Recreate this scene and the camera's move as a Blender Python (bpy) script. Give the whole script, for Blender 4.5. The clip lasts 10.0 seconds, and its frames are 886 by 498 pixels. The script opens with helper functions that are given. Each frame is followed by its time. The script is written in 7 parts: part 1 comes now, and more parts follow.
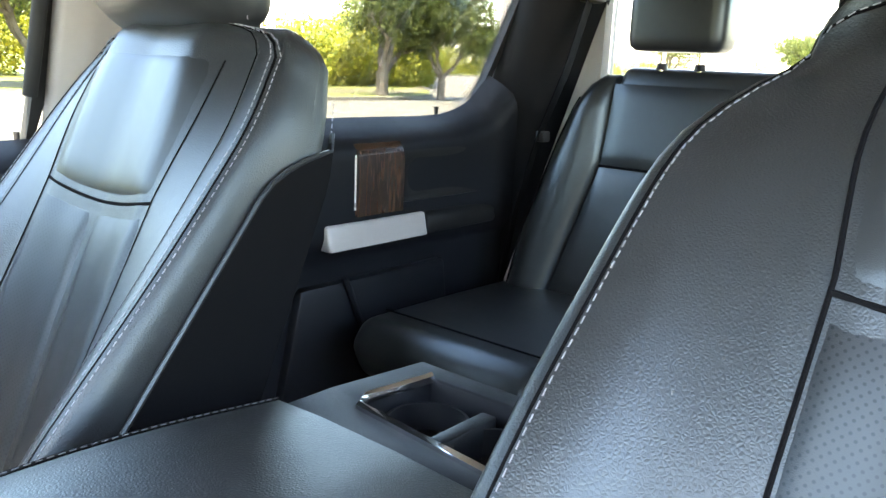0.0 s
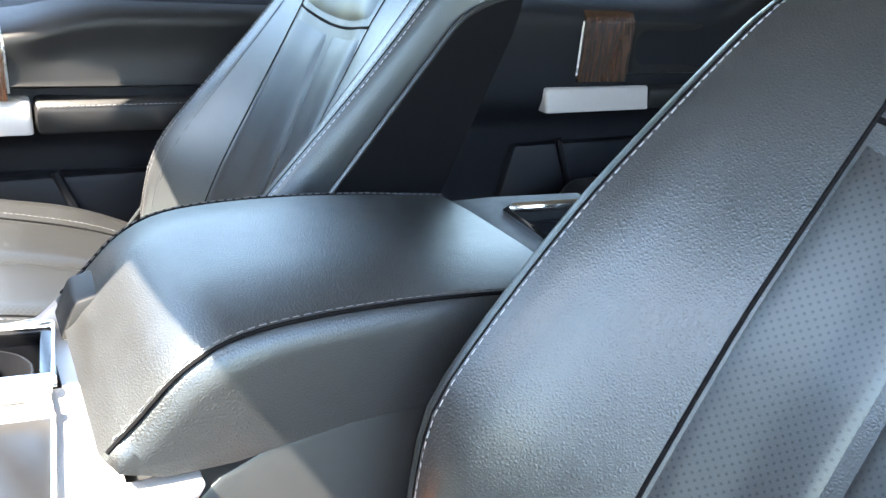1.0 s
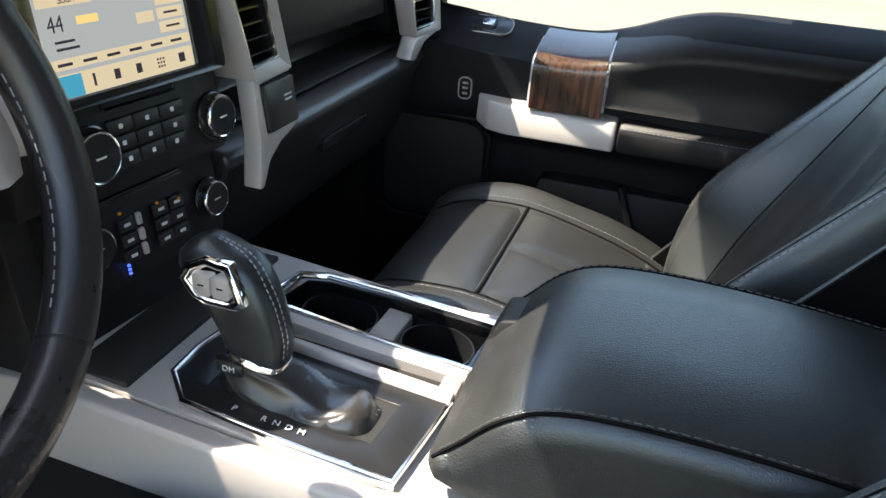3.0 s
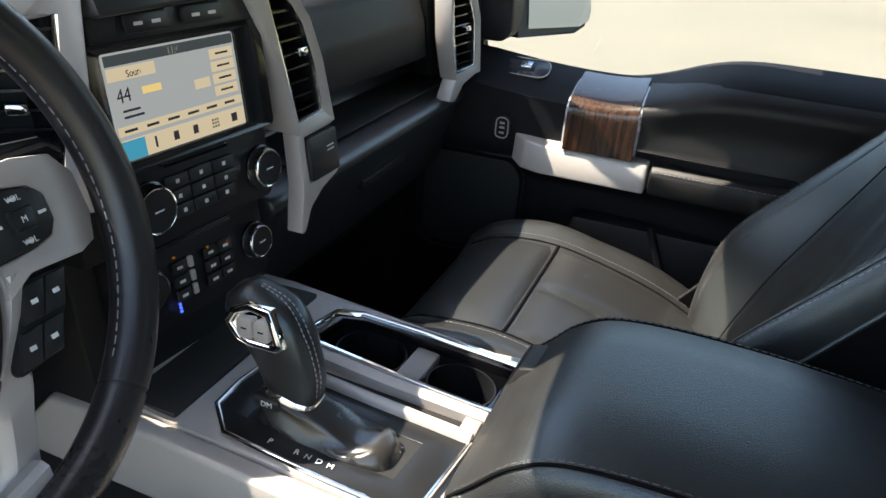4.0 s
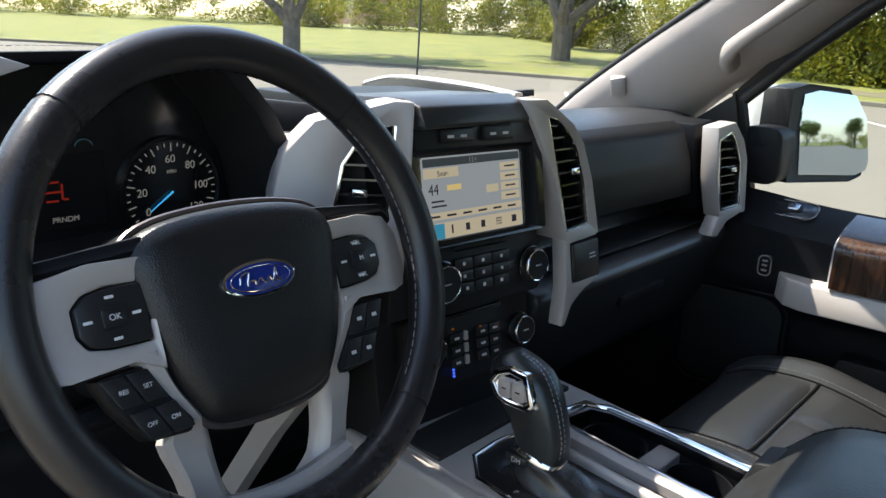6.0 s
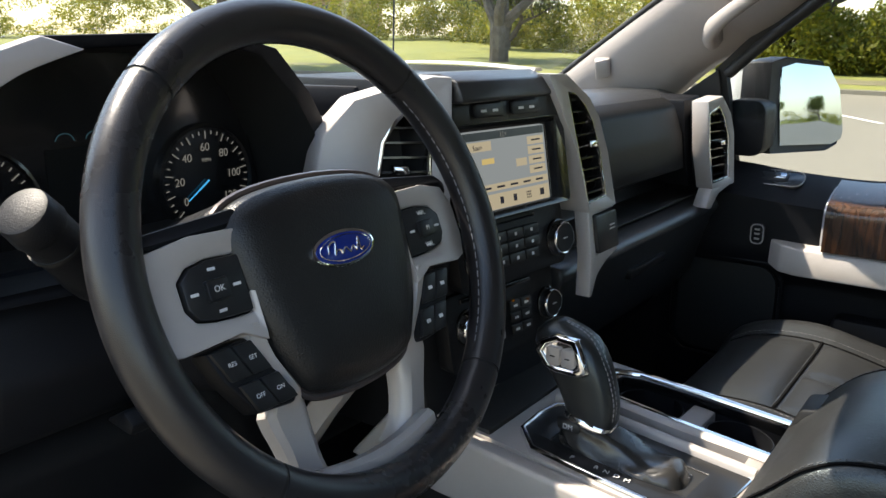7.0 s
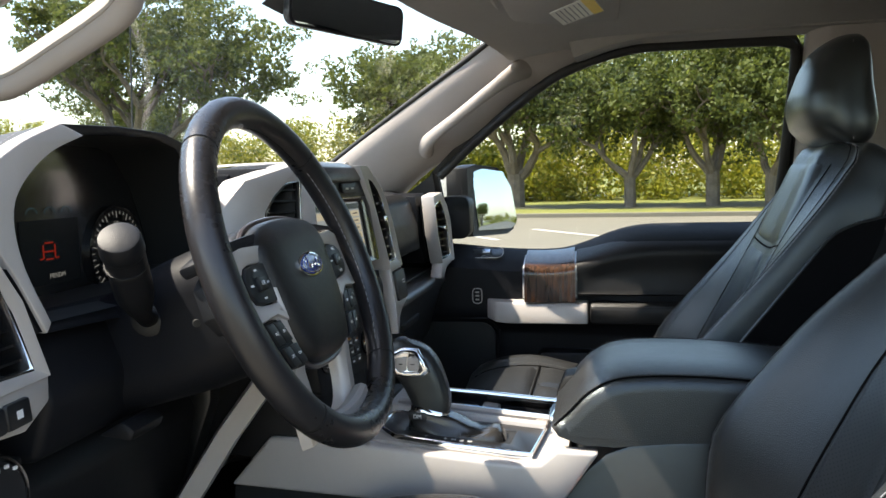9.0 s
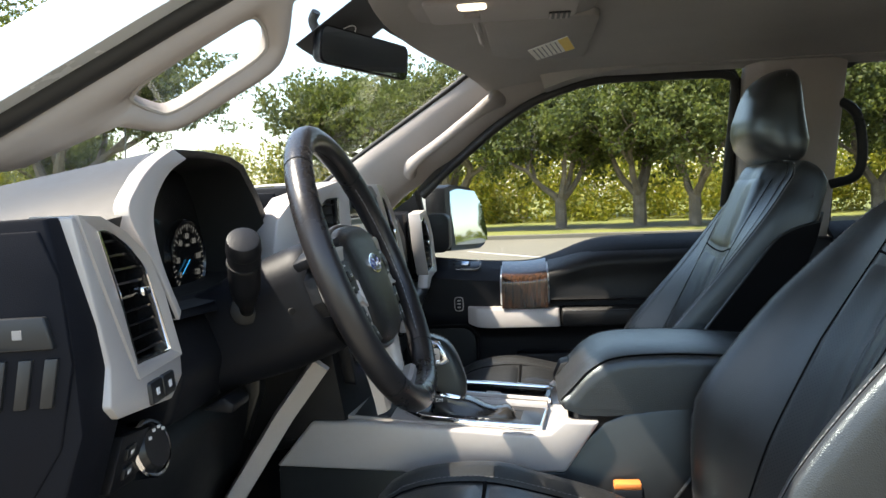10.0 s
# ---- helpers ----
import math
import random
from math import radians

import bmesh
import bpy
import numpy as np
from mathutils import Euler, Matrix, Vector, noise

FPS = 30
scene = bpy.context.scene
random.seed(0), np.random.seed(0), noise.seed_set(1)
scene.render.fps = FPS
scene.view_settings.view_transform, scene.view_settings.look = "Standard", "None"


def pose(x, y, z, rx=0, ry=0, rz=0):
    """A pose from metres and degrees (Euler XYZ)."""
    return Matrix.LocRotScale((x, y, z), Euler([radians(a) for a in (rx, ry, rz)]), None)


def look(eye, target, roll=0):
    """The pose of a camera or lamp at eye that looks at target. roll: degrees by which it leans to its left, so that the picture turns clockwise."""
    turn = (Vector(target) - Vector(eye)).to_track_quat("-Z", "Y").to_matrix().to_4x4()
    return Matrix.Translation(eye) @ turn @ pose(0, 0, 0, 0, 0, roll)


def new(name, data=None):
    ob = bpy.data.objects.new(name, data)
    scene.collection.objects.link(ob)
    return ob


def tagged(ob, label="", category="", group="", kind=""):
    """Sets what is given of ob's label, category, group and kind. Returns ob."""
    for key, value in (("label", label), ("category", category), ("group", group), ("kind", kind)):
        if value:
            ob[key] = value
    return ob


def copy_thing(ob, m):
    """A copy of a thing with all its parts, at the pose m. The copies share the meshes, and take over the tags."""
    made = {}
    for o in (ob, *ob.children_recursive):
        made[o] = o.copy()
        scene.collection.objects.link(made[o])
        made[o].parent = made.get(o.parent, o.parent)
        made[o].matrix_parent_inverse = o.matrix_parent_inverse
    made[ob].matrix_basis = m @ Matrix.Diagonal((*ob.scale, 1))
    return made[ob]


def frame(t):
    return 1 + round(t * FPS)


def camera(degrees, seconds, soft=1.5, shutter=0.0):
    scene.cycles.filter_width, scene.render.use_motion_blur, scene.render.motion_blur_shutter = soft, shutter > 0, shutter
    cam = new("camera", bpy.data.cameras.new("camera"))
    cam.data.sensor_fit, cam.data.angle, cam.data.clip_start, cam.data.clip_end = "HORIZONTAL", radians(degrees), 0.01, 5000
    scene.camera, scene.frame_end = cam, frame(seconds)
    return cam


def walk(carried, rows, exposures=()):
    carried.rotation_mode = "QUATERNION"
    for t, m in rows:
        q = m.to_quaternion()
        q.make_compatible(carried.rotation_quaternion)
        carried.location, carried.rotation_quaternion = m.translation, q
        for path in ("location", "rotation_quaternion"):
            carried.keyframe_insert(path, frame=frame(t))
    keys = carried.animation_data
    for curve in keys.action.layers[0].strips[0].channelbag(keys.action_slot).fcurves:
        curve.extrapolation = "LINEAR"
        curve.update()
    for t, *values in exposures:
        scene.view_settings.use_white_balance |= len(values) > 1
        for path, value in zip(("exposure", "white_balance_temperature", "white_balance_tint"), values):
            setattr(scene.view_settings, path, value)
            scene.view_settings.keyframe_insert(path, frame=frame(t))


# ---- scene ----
cam = camera(58.1, 10.0, soft=1.5)
PATH = [
    (0, (-0.441, 0.503, 1.522), (0.809, -0.991, 1.071), 2.5),
    (0.5, (-0.53, 0.515, 1.503), (0.867, -0.762, 0.854), 5.5),
    (1, (-0.612, 0.514, 1.495), (0.963, -0.465, 0.745), 5.3),
    (1.5, (-0.646, 0.485, 1.488), (1.092, -0.146, 0.725), 3.9),
    (2, (-0.63, 0.407, 1.494), (1.17, 0.3, 0.629), 3.2),
    (2.5, (-0.616, 0.36, 1.523), (1.162, 0.64, 0.651), 4.7),
    (3, (-0.614, 0.339, 1.576), (1.116, 0.828, 0.699), 4.8),
    (3.2, (-0.619, 0.332, 1.597), (1.102, 0.847, 0.718), 5.2),
    (4.3, (-0.662, 0.302, 1.641), (1.043, 0.951, 0.82), 4.6),
    (4.5, (-0.679, 0.29, 1.642), (1.025, 0.987, 0.863), 4.4),
    (5, (-0.703, 0.264, 1.625), (0.949, 1.193, 0.987), 3.4),
    (5.5, (-0.735, 0.237, 1.621), (0.872, 1.305, 1.095), 4.0),
    (6, (-0.769, 0.229, 1.609), (0.706, 1.475, 1.087), 2.8),
    (6.2, (-0.784, 0.23, 1.602), (0.678, 1.493, 1.087), 2.6),
    (7.3, (-0.885, 0.33, 1.569), (0.768, 1.348, 1.088), -1.1),
    (7.5, (-0.923, 0.341, 1.567), (0.818, 1.218, 1.118), -1.0),
    (8, (-1.045, 0.347, 1.548), (0.794, 1.037, 1.173), -1.7),
    (8.5, (-1.155, 0.368, 1.515), (0.764, 0.812, 1.172), -1.4),
    (9, (-1.243, 0.398, 1.512), (0.71, 0.79, 1.332), -1.5),
    (9.5, (-1.357, 0.459, 1.498), (0.619, 0.732, 1.352), -1.7),
    (10, (-1.459, 0.504, 1.501), (0.525, 0.727, 1.377), -2.3),
]
walk(cam, [(t, look(eye, target, roll)) for t, eye, target, roll in PATH],
     exposures=[(0.0, 4.05, 7150, 10), (0.5, 4.35, 7150, 10), (1.0, 4.1, 6950, 10), (1.5, 3.15, 6800, 10), (2.0, 2.7, 6900, 10), (2.5, 2.6, 7050, 10), (3.0, 2.4, 7150, 10), (4.5, 2.0, 7100, 10), (5.0, 1.87, 6800, 10), (6.0, 1.6, 6650, 10), (7.5, 1.65, 7150, 10), (10.0, 1.75, 6950, 10)])

# ---------------------------------------------------------------- sky and sun
SUN = Vector((-0.15, 0.61, 1.0)).normalized()
world = bpy.data.worlds.new("sky")
scene.world = world
world.use_nodes = True
wn = world.node_tree
sky = wn.nodes.new("ShaderNodeTexSky")
sky.sky_type = "NISHITA"
sky.sun_disc = False
sky.sun_elevation = math.asin(SUN.z)
sky.sun_rotation = math.atan2(SUN.x, SUN.y)
sky.air_density, sky.dust_density = 1.2, 1.0
wn.links.new(sky.outputs[0], wn.nodes["Background"].inputs[0])
wn.nodes["Background"].inputs[1].default_value = 0.15
sun = new("sun", bpy.data.lights.new("sun", "SUN"))
sun.data.energy, sun.data.angle, sun.data.color = 4.2, radians(0.5), (1.0, 0.94, 0.84)
sun.matrix_world = look((0, 0, 0), -SUN)
scene.view_settings.exposure = 0.0


# ---------------------------------------------------------------- materials
def material(name, base, rough=0.5, metal=0.0, vary=0.15, scale=6.0, grain=0.0, grain_scale=400.0, kind="noise",
             second=None, coat=0.0, spec=0.5, rough_vary=0.06, coat_rough=0.08, sheen=None):
    """A surface with large and small variation of colour and gloss and a fine relief."""
    m = bpy.data.materials.new(name)
    m.use_nodes = True
    nt = m.node_tree
    b = nt.nodes["Principled BSDF"]
    tc = nt.nodes.new("ShaderNodeTexCoord")
    n1 = nt.nodes.new("ShaderNodeTexNoise")
    n1.inputs["Scale"].default_value, n1.inputs["Detail"].default_value = scale, 8
    nt.links.new(tc.outputs["Object"], n1.inputs["Vector"])
    n2 = nt.nodes.new("ShaderNodeTexNoise")
    n2.inputs["Scale"].default_value, n2.inputs["Detail"].default_value = scale * 14, 4
    nt.links.new(tc.outputs["Object"], n2.inputs["Vector"])
    add = nt.nodes.new("ShaderNodeMath")
    add.operation = "MULTIPLY_ADD"
    nt.links.new(n2.outputs[0], add.inputs[0])
    add.inputs[1].default_value = 0.4
    nt.links.new(n1.outputs[0], add.inputs[2])
    ramp = nt.nodes.new("ShaderNodeMapRange")
    ramp.inputs["From Min"].default_value, ramp.inputs["From Max"].default_value = 0.45, 0.95
    nt.links.new(add.outputs[0], ramp.inputs["Value"])
    mix = nt.nodes.new("ShaderNodeMix")
    mix.data_type = "RGBA"
    lo = second or tuple(c * (1 - vary) for c in base)
    hi = base if second else tuple(min(1, c * (1 + vary)) for c in base)
    mix.inputs["A"].default_value, mix.inputs["B"].default_value = (*lo, 1), (*hi, 1)
    nt.links.new(ramp.outputs[0], mix.inputs["Factor"])
    nt.links.new(mix.outputs["Result"], b.inputs["Base Color"])
    rr = nt.nodes.new("ShaderNodeMapRange")
    rr.inputs["To Min"].default_value, rr.inputs["To Max"].default_value = max(0.02, rough - rough_vary), min(1, rough + rough_vary)
    nt.links.new(ramp.outputs[0], rr.inputs["Value"])
    nt.links.new(rr.outputs[0], b.inputs["Roughness"])
    b.inputs["Metallic"].default_value = metal
    b.inputs["Specular IOR Level"].default_value = spec
    b.inputs["Coat Weight"].default_value = coat
    if sheen:
        b.inputs["Specular Tint"].default_value = (*sheen, 1)
    b.inputs["Coat Roughness"].default_value = coat_rough
    if grain:
        if kind == "noise":
            g = nt.nodes.new("ShaderNodeTexNoise")
            g.inputs["Detail"].default_value = 3
        else:
            g = nt.nodes.new("ShaderNodeTexVoronoi")
            g.feature = "DISTANCE_TO_EDGE"
        g.inputs["Scale"].default_value = grain_scale
        nt.links.new(tc.outputs["Object"], g.inputs["Vector"])
        bump = nt.nodes.new("ShaderNodeBump")
        bump.inputs["Strength"].default_value, bump.inputs["Distance"].default_value = grain, 0.0015 if kind == "noise" else 0.0009
        nt.links.new(g.outputs[0], bump.inputs["Height"])
        nt.links.new(bump.outputs[0], b.inputs["Normal"])
    return m


def perforated(m, pitch):
    """Rows of small punched holes, staggered, over a leather."""
    nt = m.node_tree
    b = nt.nodes["Principled BSDF"]
    tc = nt.nodes.new("ShaderNodeTexCoord")
    sep = nt.nodes.new("ShaderNodeSeparateXYZ")
    nt.links.new(tc.outputs["UV"], sep.inputs[0])

    def op(kind, a, c=None):
        n = nt.nodes.new("ShaderNodeMath")
        n.operation = kind
        for i, v in enumerate((a, c)):
            if v is None:
                continue
            if isinstance(v, (int, float)):
                n.inputs[i].default_value = v
            else:
                nt.links.new(v, n.inputs[i])
        return n.outputs[0]
    long = sep.outputs[1]
    a = op("MULTIPLY", op("ADD", sep.outputs[0], long), 0.7071 / pitch)
    c = op("MULTIPLY", op("SUBTRACT", sep.outputs[0], long), 0.7071 / pitch)
    fa, fc = op("SUBTRACT", op("FRACT", a), 0.5), op("SUBTRACT", op("FRACT", c), 0.5)
    d = op("ADD", op("MULTIPLY", fa, fa), op("MULTIPLY", fc, fc))
    hole = nt.nodes.new("ShaderNodeMapRange")
    hole.inputs["From Min"].default_value, hole.inputs["From Max"].default_value = 0.03, 0.06
    hole.inputs["To Min"].default_value = 0.12
    nt.links.new(d, hole.inputs["Value"])
    was = b.inputs["Base Color"].links[0].from_socket
    mul = nt.nodes.new("ShaderNodeMix")
    mul.data_type, mul.blend_type = "RGBA", "MULTIPLY"
    mul.inputs["Factor"].default_value = 1.0
    nt.links.new(was, mul.inputs["A"])
    nt.links.new(hole.outputs[0], mul.inputs["B"])
    nt.links.new(mul.outputs["Result"], b.inputs["Base Color"])
    return m


def wood(name):
    m = material(name, (0.12, 0.05, 0.022), rough=0.22, coat=0.6)
    nt = m.node_tree
    tc = nt.nodes.new("ShaderNodeTexCoord")
    mp = nt.nodes.new("ShaderNodeMapping")
    mp.inputs["Scale"].default_value = (40, 40, 3.5)
    nt.links.new(tc.outputs["Object"], mp.inputs["Vector"])
    n = nt.nodes.new("ShaderNodeTexNoise")
    n.inputs["Scale"].default_value, n.inputs["Detail"].default_value, n.inputs["Distortion"].default_value = 2.2, 8, 1.2
    nt.links.new(mp.outputs[0], n.inputs["Vector"])
    r = nt.nodes.new("ShaderNodeValToRGB")
    r.color_ramp.elements[0].position, r.color_ramp.elements[0].color = 0.30, (0.016, 0.008, 0.005, 1)
    r.color_ramp.elements[1].position, r.color_ramp.elements[1].color = 0.75, (0.075, 0.035, 0.019, 1)
    nt.links.new(n.outputs[0], r.inputs[0])
    nt.links.new(r.outputs[0], nt.nodes["Principled BSDF"].inputs["Base Color"])
    return m


def glow(name, colour, strength):
    m = bpy.data.materials.new(name)
    m.use_nodes = True
    b = m.node_tree.nodes["Principled BSDF"]
    b.inputs["Base Color"].default_value = (0.01, 0.01, 0.01, 1)
    b.inputs["Roughness"].default_value = 0.25
    b.inputs["Specular IOR Level"].default_value = 0.15
    b.inputs["Emission Color"].default_value = (*colour, 1)
    b.inputs["Emission Strength"].default_value = strength
    return m


def glass(name, tint=(1, 1, 1), gloss=0.08):
    m = bpy.data.materials.new(name)
    m.use_nodes = True
    nt = m.node_tree
    out = nt.nodes["Material Output"]
    tr, gl, mx = nt.nodes.new("ShaderNodeBsdfTransparent"), nt.nodes.new("ShaderNodeBsdfGlossy"), nt.nodes.new("ShaderNodeMixShader")
    tr.inputs[0].default_value = (*tint, 1)
    gl.inputs["Roughness"].default_value = 0.01
    lw = nt.nodes.new("ShaderNodeFresnel")
    lw.inputs[0].default_value = 1.4
    sc = nt.nodes.new("ShaderNodeMath")
    sc.operation = "MULTIPLY"
    sc.inputs[1].default_value = gloss * 10
    nt.links.new(lw.outputs[0], sc.inputs[0])
    nt.links.new(sc.outputs[0], mx.inputs[0])
    nt.links.new(tr.outputs[0], mx.inputs[1])
    nt.links.new(gl.outputs[0], mx.inputs[2])
    nt.links.new(mx.outputs[0], out.inputs[0])
    return m


def leafage(name, a, b):
    m = bpy.data.materials.new(name)
    m.use_nodes = True
    nt = m.node_tree
    p = nt.nodes["Principled BSDF"]
    g = nt.nodes.new("ShaderNodeNewGeometry")
    mix = nt.nodes.new("ShaderNodeMix")
    mix.data_type = "RGBA"
    mix.inputs["A"].default_value, mix.inputs["B"].default_value = (*a, 1), (*b, 1)
    nt.links.new(g.outputs["Random Per Island"], mix.inputs["Factor"])
    nt.links.new(mix.outputs["Result"], p.inputs["Base Color"])
    p.inputs["Roughness"].default_value = 0.55
    tl = nt.nodes.new("ShaderNodeBsdfTranslucent")
    nt.links.new(mix.outputs["Result"], tl.inputs[0])
    ms = nt.nodes.new("ShaderNodeMixShader")
    ms.inputs[0].default_value = 0.5
    nt.links.new(p.outputs[0], ms.inputs[1])
    nt.links.new(tl.outputs[0], ms.inputs[2])
    nt.links.new(ms.outputs[0], nt.nodes["Material Output"].inputs[0])
    return m


# Cool tint put into the leathers' reflections in place of blue sky light.
SKY_SHEEN = (0.74, 0.92, 1.0)
LEATHER = material("black_leather", (0.0200, 0.0199, 0.0200), 0.36, grain=0.6, grain_scale=380, kind="cells", scale=5, vary=0.2, spec=0.6, coat=0.32, coat_rough=0.32, sheen=SKY_SHEEN)
LEATHER_SMOOTH = material("smooth_leather", (0.0200, 0.0199, 0.0200), 0.34, grain=0.16, grain_scale=620, kind="cells", scale=5, vary=0.2, spec=0.55, coat=0.26, coat_rough=0.28, sheen=SKY_SHEEN)
PERFORATED = perforated(material("perforated_leather", (0.0200, 0.0199, 0.0200), 0.40, grain=0.15, grain_scale=700, kind="cells", scale=5, spec=0.5, coat=0.12, coat_rough=0.35, sheen=SKY_SHEEN), 0.0048)
CARPET_BLACK = material("seat_side_cloth", (0.0045, 0.0045, 0.005), 0.9, spec=0.06, grain=0.3, grain_scale=900)
THREAD = material("grey_thread", (0.24, 0.24, 0.25), 0.7)
PLASTIC = material("black_plastic", (0.0085, 0.009, 0.011), 0.45, grain=0.25, grain_scale=900, scale=5, spec=0.27)
PLASTIC_SOFT = material("soft_black_plastic", (0.0075, 0.0082, 0.0108), 0.48, grain=0.25, grain_scale=700, kind="cells", scale=4, spec=0.22)
DASH_SKIN = material("soft_dash_skin", (0.024, 0.0245, 0.026), 0.38, grain=0.22, grain_scale=600, kind="cells", scale=3, spec=0.55, coat=0.35, coat_rough=0.38)
GLOSS_BLACK = material("gloss_black", (0.012, 0.012, 0.013), 0.18, scale=4, coat=0.3)
SILVER = material("silver_paint", (0.475, 0.44, 0.415), 0.38, metal=0.15, vary=0.04, scale=8, grain=0.03, grain_scale=1500)
CHROME = material("chrome", (0.85, 0.85, 0.86), 0.08, metal=1.0, vary=0.03, rough_vary=0.03)
SATIN = material("satin_chrome", (0.78, 0.78, 0.78), 0.28, metal=0.55, vary=0.03)
WOOD = wood("dark_burl_wood")
HEADLINER = material("grey_headliner", (0.30, 0.28, 0.26), 0.9, grain=0.3, grain_scale=1200, vary=0.06)
PILLAR = material("grey_pillar_trim", (0.32, 0.288, 0.27), 0.6, grain=0.2, grain_scale=1000, vary=0.05)
ARM_SKIN = material("armrest_skin", (0.012, 0.0115, 0.0115), 0.45, grain=0.25, grain_scale=600, kind="cells", scale=5, spec=0.3)
KNOB_FACE = material("knob_face", (0.014, 0.015, 0.017), 0.35)
BUTTON = material("dark_button", (0.014, 0.015, 0.0165), 0.4, scale=9)
RUBBER = material("black_rubber", (0.012, 0.012, 0.012), 0.6)
CARPET = material("black_carpet", (0.014, 0.014, 0.014), 0.95, grain=0.8, grain_scale=500)
GLASS = glass("window_glass", (0.93, 0.95, 0.94))
WSGLASS = glass("windscreen_glass", (0.97, 0.985, 0.98), 0.012)
MIRROR = material("mirror", (0.40, 0.47, 0.55), 0.02, metal=1.0, vary=0.0, rough_vary=0.0)
BODY = material("white_body_paint", (0.72, 0.74, 0.75), 0.25, coat=0.8, vary=0.02)
CONCRETE = material("pale_concrete", (0.150, 0.134, 0.102), 0.85, scale=0.35, vary=0.10, grain=0.3, grain_scale=60)
GRASS = material("lawn", (0.205, 0.195, 0.040), 0.9, scale=0.6, second=(0.10, 0.12, 0.022), grain=1.0, grain_scale=40)
# Earth colour that already carries the shade of the oaks.
EARTH = material("shaded_earth", (0.17, 0.14, 0.08), 0.95, scale=0.8, second=(0.10, 0.10, 0.045), grain=1.0, grain_scale=30)
BARK = material("bark", (0.14, 0.115, 0.09), 0.9, scale=3, vary=0.4, grain=1.0, grain_scale=30)
LEAVES = leafage("oak_leaves", (0.045, 0.068, 0.014), (0.16, 0.18, 0.038))
BUSH = leafage("bush_leaves", (0.11, 0.14, 0.015), (0.34, 0.31, 0.03))

INK = material("white_print", (0.75, 0.75, 0.75), 0.6)


# ---------------------------------------------------------------- mesh kit
ROOT = {}


def thing(name, at, label, category, group=""):
    e = new(name)
    e.location = at
    e.empty_display_size = 0.1
    ROOT[e.name] = Vector(at)
    return tagged(e, label, category, group)


def part(name, bm, mat, parent=None, label="", sharp=38):
    me = bpy.data.meshes.new(name)
    if parent is not None:
        off = ROOT[parent.name]
        bmesh.ops.translate(bm, verts=bm.verts, vec=-off)
    bmesh.ops.recalc_face_normals(bm, faces=bm.faces)
    for f in bm.faces:
        f.smooth = True
    bm.to_mesh(me)
    bm.free()
    me.set_sharp_from_angle(angle=radians(sharp))
    me.materials.append(mat)
    ob = new(name, me)
    if parent is not None:
        ob.parent = parent
        ROOT[ob.name] = off
    if label:
        tagged(ob, label)
    return ob


def structure(name, bm, mat, label, sharp=38):
    return tagged(part(name, bm, mat, None, label, sharp), label, kind="structure")


def join(*bms):
    out = bms[0]
    me = bpy.data.meshes.new("tmp")
    for b in bms[1:]:
        b.to_mesh(me)
        b.free()
        out.from_mesh(me)
    bpy.data.meshes.remove(me)
    return out


def bevel(bm, w, seg=2, angle=30):
    if w > 0:
        es = [e for e in bm.edges if len(e.link_faces) == 2 and e.calc_face_angle(0) > radians(angle)]
        bmesh.ops.bevel(bm, geom=es, offset=w, segments=seg, affect="EDGES", profile=0.5, clamp_overlap=True)
    return bm


def box(x0, x1, y0, y1, z0, z1, w=0.004, seg=2):
    bm = bmesh.new()
    bmesh.ops.create_cube(bm, size=1)
    for v in bm.verts:
        v.co = Vector(((x0 + x1) / 2 + v.co.x * (x1 - x0), (y0 + y1) / 2 + v.co.y * (y1 - y0), (z0 + z1) / 2 + v.co.z * (z1 - z0)))
    return bevel(bm, w, seg)


def put(plane, a, b, c):
    """A point from two coordinates in a plane and one across it."""
    return Vector({"xy": (a, b, c), "xz": (a, c, b), "yz": (c, a, b)}[plane])


def prism(pts, plane, c0, c1, w=0.0, seg=2):
    return loft([[put(plane, a, b, c) for a, b in pts] for c in (c0, c1)], w=w, seg=seg)


def loft(rings, caps=True, closed=True, w=0.0, seg=2):
    """A skin over rings of equally many points."""
    bm = bmesh.new()
    vs = [[bm.verts.new(p) for p in r] for r in rings]
    n = len(rings[0])
    for a, b in zip(vs, vs[1:]):
        for i in range(n if closed else n - 1):
            j = (i + 1) % n
            bm.faces.new((a[i], a[j], b[j], b[i]))
    if caps:
        bm.faces.new(vs[0])
        bm.faces.new(vs[-1][::-1])
    bmesh.ops.recalc_face_normals(bm, faces=bm.faces)
    return bevel(bm, w, seg)


def hoop(outer, inner, plane, c0, c1, w=0.0, c_in=None):
    """A frame between two outlines of equally many points."""
    ci = c1 if c_in is None else c_in
    rings = [[put(plane, *p, c0) for p in outer], [put(plane, *p, c1) for p in outer],
             [put(plane, *p, ci) for p in inner], [put(plane, *p, c0) for p in inner]]
    bm = bmesh.new()
    vs = [[bm.verts.new(p) for p in r] for r in rings]
    n = len(outer)
    for a, b in zip(vs, vs[1:] + vs[:1]):
        for i in range(n):
            j = (i + 1) % n
            bm.faces.new((a[i], a[j], b[j], b[i]))
    bmesh.ops.recalc_face_normals(bm, faces=bm.faces)
    return bevel(bm, w)


def rounded(x0, x1, y0, y1, r, n=5):
    """A rounded rectangle's outline."""
    out = []
    for cx, cy, a0 in ((x1 - r, y1 - r, 0), (x0 + r, y1 - r, 90), (x0 + r, y0 + r, 180), (x1 - r, y0 + r, 270)):
        for i in range(n):
            a = radians(a0 + 90 * i / (n - 1))
            out.append((cx + r * math.cos(a), cy + r * math.sin(a)))
    return out


